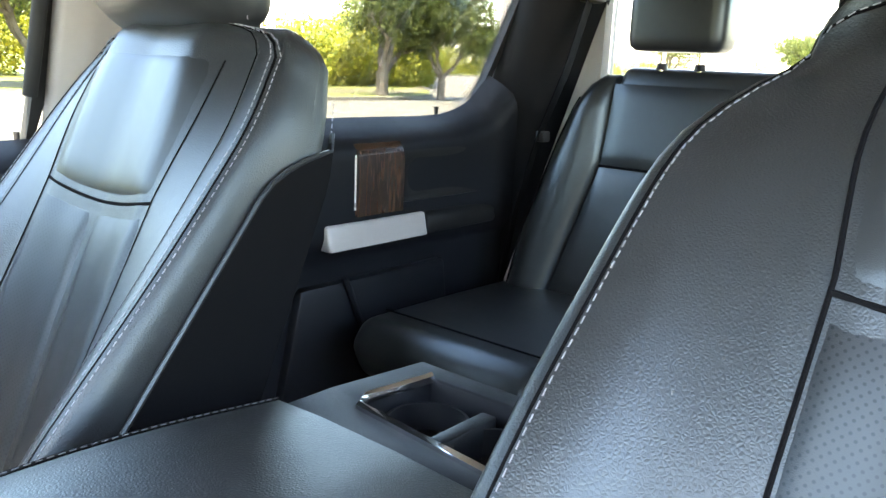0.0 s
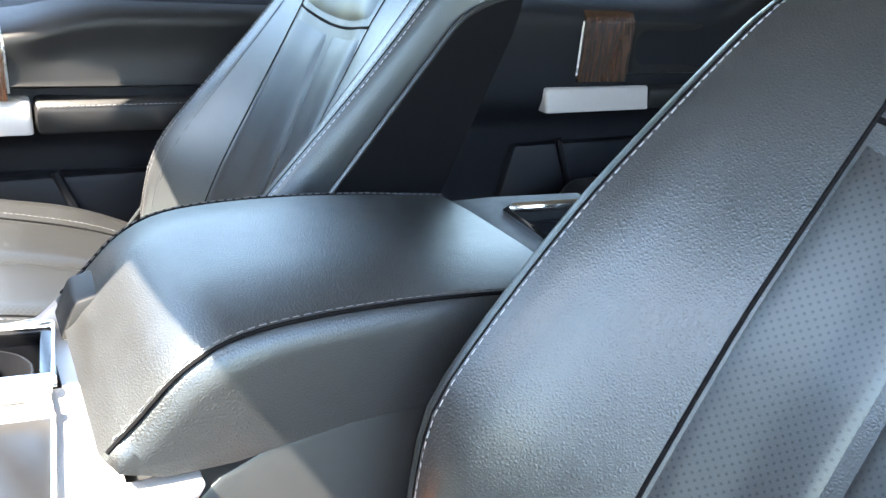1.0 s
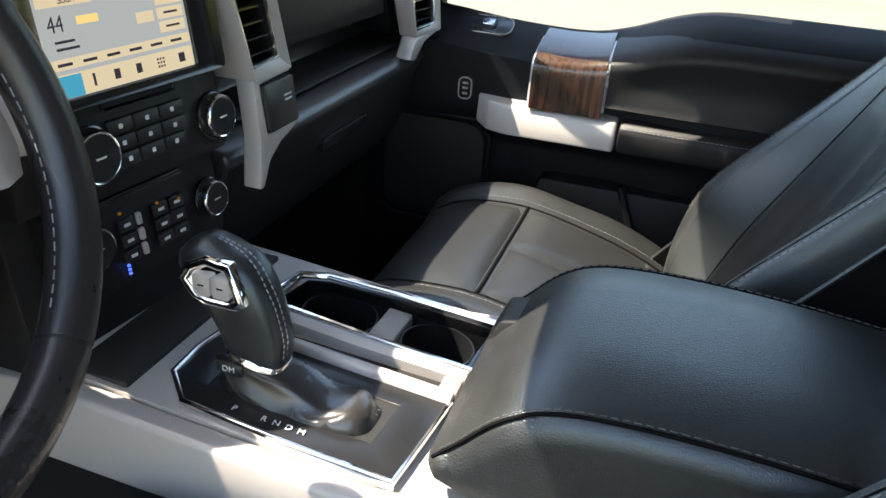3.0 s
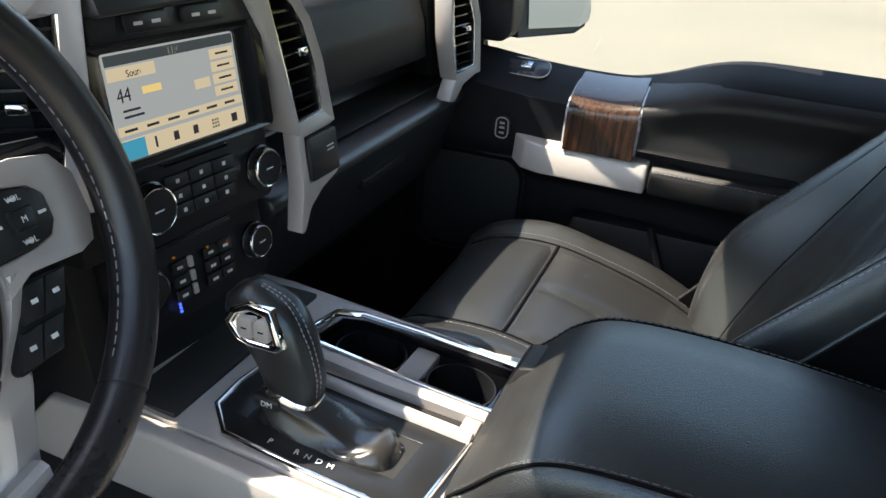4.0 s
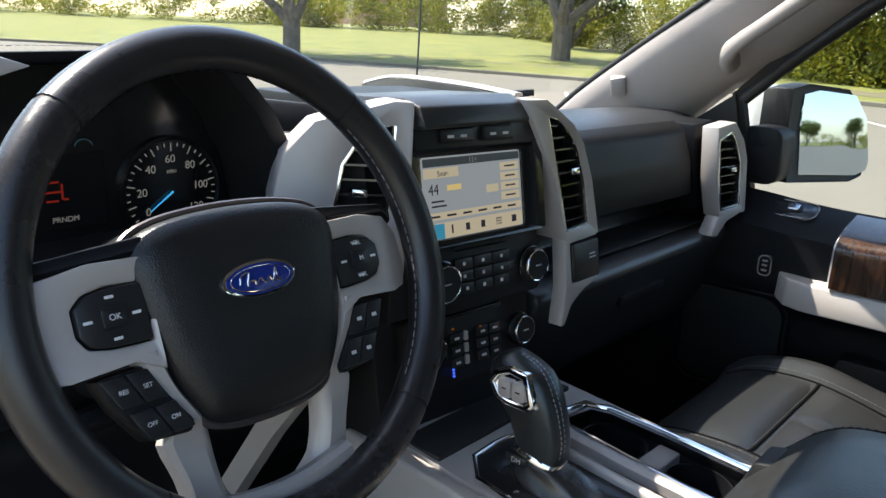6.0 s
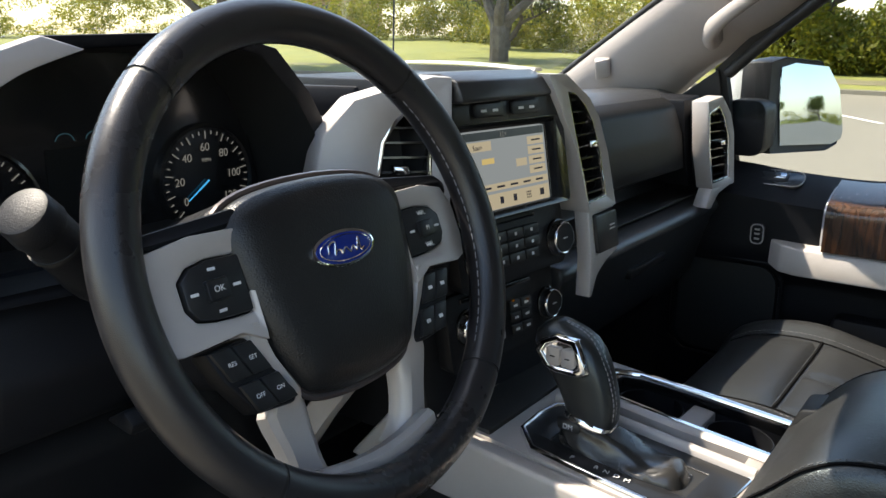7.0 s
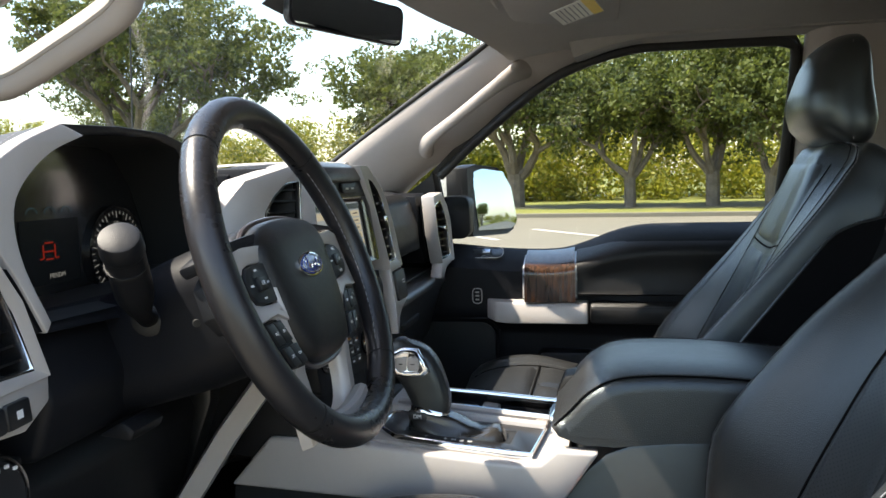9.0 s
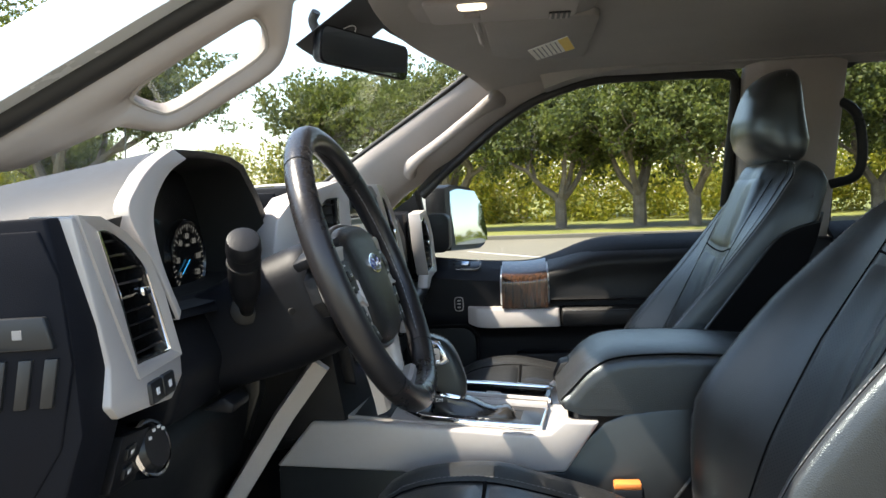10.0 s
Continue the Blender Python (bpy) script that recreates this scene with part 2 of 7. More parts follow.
def smooth_path(pts, n=8, closed=False):
    """Points on a curve through the given ones."""
    P = [Vector(p) for p in pts]
    m = len(P)
    out = []
    for i in range(m if closed else m - 1):
        p1, p2 = P[i], P[(i + 1) % m]
        p0 = P[i - 1] if (closed or i) else p1 * 2 - p2
        p3 = P[(i + 2) % m] if (closed or i + 2 < m) else p2 * 2 - p1
        for k in range(n):
            t = k / n
            out.append(0.5 * (2 * p1 + (p2 - p0) * t + (2 * p0 - 5 * p1 + 4 * p2 - p3) * t * t + (3 * p1 - p0 - 3 * p2 + p3) * t ** 3))
    if not closed:
        out.append(P[-1])
    return out


def smooth2(pts, n=6, closed=True):
    return [(p.x, p.y) for p in smooth_path([(a, b, 0) for a, b in pts], n, closed)]


def sweep(path, profile, closed=False, up=(0, 0, 1)):
    """A profile (across, up) carried along a path. profile may be a function of 0..1."""
    P = [Vector(p) for p in path]
    rings, n = [], len(P)
    for i, p in enumerate(P):
        t = ((P[(i + 1) % n] - P[i - 1]) if (closed or 0 < i < n - 1) else (P[1] - P[0] if i == 0 else P[-1] - P[-2])).normalized()
        side = t.cross(Vector(up)).normalized()
        top = side.cross(t).normalized()
        pr = profile(i / (n - 1)) if callable(profile) else profile
        rings.append([p + side * a + top * b for a, b in pr])
    if closed:
        rings.append(rings[0])
    bm = loft(rings, caps=not closed)
    if closed:
        bmesh.ops.remove_doubles(bm, verts=bm.verts, dist=1e-6)
    return bm


def circle(r, n=10, sx=1.0, sy=1.0):
    return [(r * sx * math.cos(2 * math.pi * i / n), r * sy * math.sin(2 * math.pi * i / n)) for i in range(n)]


def tube(path, r, n=8, closed=False, up=(0.13, 0.21, 0.97)):
    return sweep(path, circle(r, n), closed, up)


def rod(a, b, r0, r1=None, n=20, w=0.0):
    a, b = Vector(a), Vector(b)
    d = (b - a).normalized()
    s = d.orthogonal().normalized()
    u = d.cross(s)
    r1 = r0 if r1 is None else r1
    return loft([[p + (s * math.cos(2 * math.pi * i / n) + u * math.sin(2 * math.pi * i / n)) * r for i in range(n)]
                 for p, r in ((a, r0), (b, r1))], w=w)


def lathe(a, axis, steps, n=24):
    """A turned shape: steps of (way along the axis, radius)."""
    a, d = Vector(a), Vector(axis).normalized()
    s = d.orthogonal().normalized()
    u = d.cross(s)
    return loft([[a + d * h + (s * math.cos(2 * math.pi * i / n) + u * math.sin(2 * math.pi * i / n)) * r for i in range(n)] for h, r in steps])


def sheet(f, nu, nv, thick=0.0, skirt=0.0):
    """A surface f(a, b), a and b from 0 to 1; with a back side the given way off."""
    bm = bmesh.new()
    g = [[bm.verts.new(f(i / nu, j / nv)) for j in range(nv + 1)] for i in range(nu + 1)]
    for i in range(nu):
        for j in range(nv):
            bm.faces.new((g[i][j], g[i + 1][j], g[i + 1][j + 1], g[i][j + 1]))
    # texture coordinates in metres along the sheet
    lu = sum((g[i + 1][nv // 2].co - g[i][nv // 2].co).length for i in range(nu))
    lv = sum((g[nu // 2][j + 1].co - g[nu // 2][j].co).length for j in range(nv))
    where = {g[i][j]: (lu * i / nu, lv * j / nv) for i in range(nu + 1) for j in range(nv + 1)}
    uv = bm.loops.layers.uv.new("UVMap")
    for face in bm.faces:
        for lp in face.loops:
            lp[uv].uv = where[lp.vert]
    if thick:
        bm.normal_update()
        bmesh.ops.solidify(bm, geom=bm.faces[:], thickness=thick)
    return bm


def dashes(path, length=0.0045, gap=0.0025, r=0.0006):
    """A row of stitches along a path."""
    r *= 0.62
    P = [Vector(p) for p in path]
    bm = bmesh.new()
    pos, want, on = 0.0, 0.0, None
    for a, b in zip(P, P[1:]):
        d = (b - a).length
        if d < 1e-9:
            continue
        while want <= pos + d:
            c = a.lerp(b, (want - pos) / d)
            t = (b - a).normalized()
            s = t.orthogonal().normalized()
            u = t.cross(s)
            e0 = [bm.verts.new(c + s * r * x + u * r * y) for x, y in ((1, 0), (0, 1), (-1, 0), (0, -1))]
            e1 = [bm.verts.new(c + t * length + s * r * x + u * r * y) for x, y in ((1, 0), (0, 1), (-1, 0), (0, -1))]
            for i in range(4):
                j = (i + 1) % 4
                bm.faces.new((e0[i], e0[j], e1[j], e1[i]))
            want += length + gap
        pos += d
    return bm


def lettering(text, size, m, mat, parent, name="lettering", depth=0.0004):
    cu = bpy.data.curves.new("letters", "FONT")
    cu.body, cu.size, cu.extrude, cu.align_x, cu.align_y = text, size, depth, "CENTER", "CENTER"
    ob = new("letters", cu)
    me = bpy.data.meshes.new_from_object(ob.evaluated_get(bpy.context.evaluated_depsgraph_get()))
    bpy.data.objects.remove(ob)
    bm = bmesh.new()
    bm.from_mesh(me)
    bmesh.ops.transform(bm, matrix=m, verts=bm.verts)
    return part(name, bm, mat, parent)


# ---------------------------------------------------------------- ground and distance
def ground():
    bm = bmesh.new()
    n = 40
    ring = [(4.0 * 1.17 ** i) for i in range(46)]
    vs = [[bm.verts.new((r * math.cos(2 * math.pi * k / n), r * math.sin(2 * math.pi * k / n), 0)) for k in range(n)] for r in ring]
    c = bm.verts.new((0, 0, 0))
    for k in range(n):
        bm.faces.new((c, vs[0][k], vs[0][(k + 1) % n]))
        for a, b in zip(vs, vs[1:]):
            bm.faces.new((a[k], b[k], b[(k + 1) % n], a[(k + 1) % n]))
    return bm


structure("ground", ground(), CONCRETE, "pale sunlit concrete parking lot")

KERB = [(-300, -125), (-60, -120), (0, -118), (50, -112), (72, -92), (58, -66), (34, -38), (24, -27), (22.8, -20), (25.2, -12), (26.8, 2), (28, 9), (28, 17), (27.3, 22), (26.2, 31), (23, 44), (12, 56), (0, 60), (-60, 64), (-300, 72)]
KERB_PATH = smooth_path([(x, y, 0) for x, y in KERB], 6)


def outward(p):
    """Away from the lot, square to the kerb on the whole."""
    return Vector((max(p.x + 10, 3), p.y * 1.2, 0)).normalized() if p.x > -8 else Vector((0, 1 if p.y > 0 else -1, 0))


def bank(p, k):
    """Height of the grass k metres behind the kerb: flat beside the lot, a rising bank ahead."""
    rise = min(1.0, max(0.0, (p.y - 6) / 16))
    return 0.13 + rise * 0.036 * max(0, min(k, 60) - 5)


def lawn():
    bm = bmesh.new()
    rows = []
    for p in KERB_PATH:
        out = outward(p)
        rows.append([bm.verts.new(p + out * k + Vector((0, 0, bank(p, k)))) for k in (0.0, 3, 8, 16, 30, 45, 60, 120, 500)])
    for a, b in zip(rows, rows[1:]):
        for i in range(len(a) - 1):
            bm.faces.new((a[i], a[i + 1], b[i + 1], b[i]))
    return bm


structure("grass_verge", lawn(), GRASS, "sunlit mown grass verge beyond the kerb")
structure("kerb", sweep(KERB_PATH, [(-0.15, 0), (-0.15, 0.13), (-0.11, 0.15), (0.0, 0.15), (0.02, 0.0)]), CONCRETE, "pale concrete kerb along the lawn")


def leaves(centres, radii, count, size, rng, squash=0.8):
    """Many small bent leaf cards round the given centres."""
    c, r = np.array(centres), np.array(radii)
    k = rng.choice(len(c), count, p=r ** 2 / (r ** 2).sum())
    d = rng.normal(size=(count, 3))
    d /= np.linalg.norm(d, axis=1)[:, None]
    p = c[k] + d * (r[k] * rng.uniform(0.35, 1.0, count) ** 0.5)[:, None] * np.array([1, 1, squash])
    a = rng.normal(size=(count, 3))
    a /= np.linalg.norm(a, axis=1)[:, None]
    b = np.cross(a, rng.normal(size=(count, 3)))
    b /= np.linalg.norm(b, axis=1)[:, None]
    s = size * rng.uniform(0.6, 1.3, count)[:, None]
    v = np.stack([p - a * s, p + b * s * 0.5 + a * s * 0.1, p + a * s, p - b * s * 0.5 + a * s * 0.1], 1).reshape(-1, 3)
    f = np.arange(count * 4).reshape(-1, 4)
    me = bpy.data.meshes.new("leaves")
    me.from_pydata(v.tolist(), [], f.tolist())
    return me


def tree(seed, height, spread, trunk=0.36, name="tree", fork=0.2, count=26000):
    """A live oak: forked trunk, limbs and clumps of small leaves."""
    rng = np.random.default_rng(seed)
    bm = bmesh.new()
    tips = []

    def limb(a, d, length, r, depth):
        pts, rad = [Vector(a)], [r]
        d = Vector(d).normalized()
        for i in range(4):
            d = (d + Vector(rng.normal(size=3)) * 0.16 + Vector((0, 0, 0.05))).normalized()
            pts.append(pts[-1] + d * length / 4)
            rad.append(r * (1 - 0.13 * (i + 1)))
        path = smooth_path(pts, 3)
        n = len(path)
        bm2 = sweep(path, lambda t: circle(r * (1 - 0.5 * t), 7), up=(0.9, 0.1, 0.3))
        me = bpy.data.meshes.new("t")
        bm2.to_mesh(me)
        bm2.free()
        bm.from_mesh(me)
        bpy.data.meshes.remove(me)
        if depth == 0:
            tips.append(pts[-1])
            return
        if depth <= 2:
            tips.append(pts[-1])
            tips.append(pts[3])
        for k in range(3 if depth > 1 else 3):
            a0 = rng.uniform(0, 6.28)
            out = Vector((math.cos(a0), math.sin(a0), 0))
            dd = d * 0.65 + out * 0.75 + Vector((0, 0, 0.12))
            limb(pts[-1 - (k % 2)], dd, length * rng.uniform(0.6, 0.8), r * 0.55, depth - 1)

    h0 = height * fork
    flare = sweep([(0, 0, -0.2), (0, 0, 0.0), (0.01, 0, 0.25), (0.02, 0.01, h0)], lambda t: circle(trunk * (1.7 - 2.0 * t if t < 0.3 else 1.1 - 0.1 * t), 9), up=(1, 0, 0))
    bm = join(bm, flare)
    for k in range(4):
        a0 = k * 1.6 + rng.uniform(-0.4, 0.4)
        limb((0.02, 0.01, h0 * 0.85), (math.cos(a0) * 0.75, math.sin(a0) * 0.75, 0.95), height * 0.3, trunk * 0.66, 3)
    e = thing(name, (0, 0, 0), "live oak with a forked dark trunk and dense green crown", "tree", "oaks round the lot")
    part("trunk", bm, BARK, e)
    top = max(p.z for p in tips)
    wide = max(math.hypot(p.x, p.y) for p in tips)
    c = [(p.x / wide * spread, p.y / wide * spread, p.z / top * height * 0.93) for p in tips]
    k = height / 7
    c = [(x + rng.normal() * 0.7 * k, y + rng.normal() * 0.7 * k, z + rng.normal() * 0.5 * k) for x, y, z in c for _ in range(3)]
    me = leaves(c, [(0.28 + 0.3 * rng.random()) * (1.0 if height < 9 else 1.4) for _ in c], count, 0.10 if height < 9 else 0.14, rng)
    me.materials.append(LEAVES)
    ob = new("crown", me)
    ob.parent = e
    return e


T1, T2, T3 = tree(3, 7.0, 3.6, 0.36), tree(8, 6.3, 3.3, 0.23), tree(21, 6.7, 3.6, 0.26)
OAK = tree(33, 13.5, 8.5, 0.55, fork=0.16, count=45000)
T1.location, T2.location, T3.location = (33.0, 4.0, 0.13), (31.3, -0.7, 0.13), (31, -3.8, 0.13)
OAK.location = (39.7, 26.2, 0.4)
for k, (src, x, y, s, turn) in enumerate([(T2, 29.8, -5.7, 1.0, 90), (T1, 29.5, -9.5, 1.05, 200), (T3, 29, -15, 1, 70), (T3, 43, 10.0, 1.35, 140),
                                          (OAK, 27.5, 35.5, 0.85, 200), (T1, 15, 62, 1.3, 160), (T2, 2, 66, 1.2, 250), (T3, -14, 70, 1.2, 80),
                                          (T1, 23.6, -23.8, 0.72, 20), (T3, 64, -70, 1.0, 120), (T2, 76, -100, 1.1, 210), (T1, 56, -120, 1.2, 330), (T3, 36, -122, 1.2, 60), (T2, 18, -124, 1.2, 190), (T1, -2, -125, 1.2, 90),
                                          (T3, 31.5, -13, 1.0, 310), (T2, 22.4, -26.2, 0.72, 150), (T3, 47, 1, 1.2, 250), (T2, 46, -7, 1.2, 20), (T1, 56, 36, 1.2, 33)]):
    copy_thing(src, pose(x, y, 0.13, 0, 0, turn) @ Matrix.Scale(s, 4))


def shade_strip():
    """Bare earth under the oaks behind the kerb, their shade put into its colour."""
    bm = bmesh.new()
    rng = np.random.default_rng(9)
    run = [p for p in KERB_PATH if p.x > 14 and -32 < p.y < 34]
    rows = [[bm.verts.new(p + outward(p) * d + Vector((0, 0, bank(p, d) + 0.008))) for d in (3.6 + rng.uniform(-0.8, 0.8), 5.0, 8.0 + rng.uniform(-1, 1))] for p in run]
    for a, b in zip(rows, rows[1:]):
        for i in range(2):
            bm.faces.new((a[i], a[i + 1], b[i + 1], b[i]))
    return bm


structure("shaded_earth_strip", shade_strip(), EARTH, "bare brown earth coloured for the shade of the oaks")


def thicket():
    rng = np.random.default_rng(5)
    c, r = [], []
    near = [p for p in KERB_PATH if p.x > -70 and p.y > -40]
    far_run = [p for p in KERB_PATH if p.x > -60 and p.y <= -35]
    for n in range(1850):
        run = near if n < 1500 else far_run
        i = int(rng.random() * (len(run) - 1))
        p = run[i].lerp(run[i + 1], rng.random())
        far = min(1.0, max(0.0, (p.y - 8) / 14)) * 32
        k = rng.uniform(12, 20) + far
        q = p + outward(p) * k
        h = rng.uniform(0.2, 4.3) * (0.8 + 0.2 * math.sin(p.x * 0.31 + p.y * 0.47))
        c.append((q.x, q.y, h * (1 + 0.012 * far) + bank(p, k) - 0.13))
        r.append(rng.uniform(0.8, 1.6))
    return leaves(c, r, 420000, 0.13, rng)


me = thicket()
me.materials.append(BUSH)
tagged(new("thicket", me), "yellow-green bushes behind the lawn", "bushes", kind="stuff")


# painted bay lines on the lot, slanting
LINE_PAINT = material("line_paint", (0.62, 0.60, 0.55), 0.8, scale=2)
for k in range(9):
    a = Vector((21.0, 5.2 - 2.9 * (k - 3), 0))
    b = a + Vector((-3.6, -2.4, 0))
    n = Vector((-0.55, 0.83, 0)) * 0.05
    structure("bay_line", loft([[a - n + Vector((0, 0, z)), a + n + Vector((0, 0, z)), b + n + Vector((0, 0, z)), b - n + Vector((0, 0, z))] for z in (-0.01, 0.004)]), LINE_PAINT, "worn white painted bay line")


# a low brick building far behind the bushes
FAR = thing("office_building", (98, 94, 0), "low red-brick office building far behind the trees", "building")
BRICK_FAR = material("far_brick", (0.34, 0.20, 0.15), 0.85, scale=0.5)
part("wall", box(90, 106, 92, 104, 0, 7.6, 0.05), BRICK_FAR, FAR)
part("roof", box(89.6, 106.4, 91.6, 104.4, 7.6, 8.1, 0.05), CONCRETE, FAR, "pale flat roof edge")
for k in range(6):
    part("window", box(91.5 + 2.4 * k, 93.0 + 2.4 * k, 91.93, 92.05, 5.2, 6.8, 0.02), GLOSS_BLACK, FAR)
    part("window", box(89.93, 90.05, 92.8 + 1.9 * k, 93.9 + 1.9 * k, 5.2, 6.8, 0.02), GLOSS_BLACK, FAR)
# ---------------------------------------------------------------- cab shell


def glass_x(z):
    return 0.90 - 0.34 * (z - 1.31)


structure("floor", box(-0.88, 0.88, -1.35, 1.35, 0.66, 0.70), CARPET, "black carpet on the cab floor")
structure("firewall", box(-0.9, 0.9, 1.34, 1.40, 0.66, 1.40), PLASTIC, "dark wall under the dashboard")


# Left side stops short, out of view, so sun reaches the driver's seat.
def headliner():
    def f(a, b):
        x = -0.565 + 1.265 * a
        y0 = 0.615 + 0.155 * (1 - (x / 0.70) ** 2)
        y = y0 - (y0 + 1.36) * b
        edge = max(0, abs(x) - 0.5) / 0.2
        return Vector((x, y, 1.885 - 0.02 * (x / 0.7) ** 2 - 0.03 * edge ** 2 - 0.025 * max(0, (0.12 - b) / 0.12) ** 2))
    return sheet(f, 24, 30, -0.03)


structure("ceiling", headliner(), HEADLINER, "grey fabric headliner", 60)
# outer roof skin, its unseen left edge drawn in to let sun past
structure("roof", sheet(lambda a, b: Vector((-0.61 + 1.34 * a, 0.60 + 0.17 * (1 - (2 * a - 1) ** 2) - 2.1 * b, 1.96 - 0.06 * abs(2 * a - 1) ** 3)), 16, 8, 0.01), BODY, "white painted cab roof", 60)

# side openings of the passenger side, as outlines (y, z)
WIN_F = [(0.80, 1.322), (0.66, 1.308), (0.52, 1.305), (0.43, 1.325), (0.36, 1.352), (0.31, 1.366), (0.22, 1.372), (-0.03, 1.368),
         (-0.035, 1.45), (-0.04, 1.60), (-0.043, 1.765), (-0.02, 1.80), (0.05, 1.807), (0.20, 1.808), (0.33, 1.805), (0.46, 1.772), (0.56, 1.722), (0.72, 1.602), (0.82, 1.515)]
WIN_R = [(-0.32, 1.388), (-0.45, 1.390), (-0.62, 1.391), (-0.80, 1.390), (-0.95, 1.389), (-1.03, 1.396), (-1.09, 1.412), (-1.13, 1.440),
         (-1.15, 1.48), (-1.165, 1.55), (-1.185, 1.68), (-1.18, 1.76), (-1.15, 1.80), (-1.05, 1.81), (-0.8, 1.812), (-0.5, 1.812), (-0.345, 1.81), (-0.31, 1.79), (-0.312, 1.58)]


def at_side(y, z, off=0.0, s=1):
    return Vector((s * (glass_x(z) - off), y, z))


def side_frame(win, outer, off_in, off_out, s=1):
    rings = [[at_side(y, z, off_out, s) for y, z in outer], [at_side(y, z, off_in, s) for y, z in outer],
             [at_side(y, z, off_in, s) for y, z in win], [at_side(y, z, off_out, s) for y, z in win]]
    return loft(rings + rings[:1], caps=False)


def grow(poly, d):
    cx, cz = sum(p[0] for p in poly) / len(poly), sum(p[1] for p in poly) / len(poly)
    P = [Vector((a, b)) for a, b in poly]
    out = []
    for i, p in enumerate(P):
        t = (P[(i + 1) % len(P)] - P[i - 1]).normalized()
        n = Vector((t.y, -t.x))
        if n.dot(p - Vector((cx, cz))) < 0:
            n = -n
        q = p + n * d
        out.append((q.x, q.y))
    return out


for k, win in enumerate((WIN_F, WIN_R)):
    w = thing("window_%d" % (k + 1), (0.85, sum(p[0] for p in win) / len(win), 1.37), "side window with a black rubber seal", "window")
    tagged(w, kind="structure")
    part("seal", side_frame(win, grow(win, 0.022), 0.012, -0.012), RUBBER, w)
    pane = part("pane", prism(grow(win, 0.004), "yz", -0.002, 0.002), GLASS, w)
    for v in pane.data.vertices:
        z = v.co.z + ROOT[w.name].z
        v.co.x += glass_x(z)
    pane.visible_shadow = False
    if k == 0:
        part("inner_seal", tube([at_side(y, z, 0.020) for y, z in smooth2(grow(win, -0.007)[8:19], 3, False)], 0.0115, 10), RUBBER, w, "black rubber seal", 60)


# inner trim above and beside the side windows, both sides of the cab
def side_trim(s):
    # pillar between the doors
    bm = loft([[at_side(y, z, o, s) for y, z, o in ((-0.055, z, 0.0), (-0.05, z, 0.05), (-0.09, z, 0.075), (-0.26, z, 0.075), (-0.305, z, 0.05), (-0.30, z, 0.0))] for z in (0.8, 1.1, 1.35, 1.5, 1.65, 1.80, 1.86)], w=0.008)
    return bm


structure("pillar_right", side_trim(1), PILLAR, "grey trim of the pillar between the doors", 50)
structure("pillar_left", side_trim(-1), PILLAR, "grey trim of the pillar between the doors", 50)


def rail(s, inset=0.03):
    """The trim over the doors from the windscreen back."""
    pts = [(-1.30, 1.80), (-0.9, 1.835), (-0.3, 1.838), (0.2, 1.836), (0.35, 1.826), (0.46, 1.797)]
    path = [at_side(y, z, inset, s) for y, z in smooth2(pts, 5, False)]
    return sweep(path, [(-0.05 * s, 0.045), (-0.05 * s, -0.02), (0.0, -0.025), (0.02 * s, 0.0), (0.10 * s, 0.03), (0.10 * s, 0.05)])


structure("rail_right", rail(1), HEADLINER, "grey headliner edge over the doors", 60)
# Set further in than the right rail, unseen, to let sun past.
structure("rail_left", rail(-1, 0.195), HEADLINER, "grey headliner edge over the doors", 60)


def a_pillar(s):
    rows = [((0.835, 1.25, 1.45), (0.90, 1.09, 1.33)), ((0.81, 1.17, 1.51), (0.868, 0.985, 1.42)), ((0.785, 1.03, 1.605), (0.832, 0.855, 1.53)), ((0.752, 0.89, 1.692), (0.805, 0.715, 1.606)),
            ((0.72, 0.75, 1.777), (0.767, 0.575, 1.712)), ((0.69, 0.62, 1.858), (0.738, 0.36, 1.803)), ((0.665, 0.53, 1.89), (0.73, 0.20, 1.812))]
    W, G = smooth_path([w for w, g in rows], 4), smooth_path([g for w, g in rows], 4)
    rings = []
    for i, (w, g) in enumerate(zip(W, G)):
        t = i / (len(W) - 1)
        k = 0.055 * (1 - 0.5 * t)
        m = lambda u, inn, out=0.0: Vector((s * (w.x + (g.x - w.x) * u - inn + out), w.y + (g.y - w.y) * u, w.z + (g.z - w.z) * u))
        rings.append([m(-0.02, 0.01), m(0.10, k * 0.75), m(0.3, k), m(0.55, k * 0.95), m(0.8, k * 0.7), m(1.0, 0.012), m(1.02, -0.03), m(0.6, 0.0, 0.06), m(0.0, 0.0, 0.05), m(-0.04, 0.0, 0.015)])
    return loft(rings)


structure("pillar_front_right", a_pillar(1), PILLAR, "pale grey windscreen pillar trim", 60)


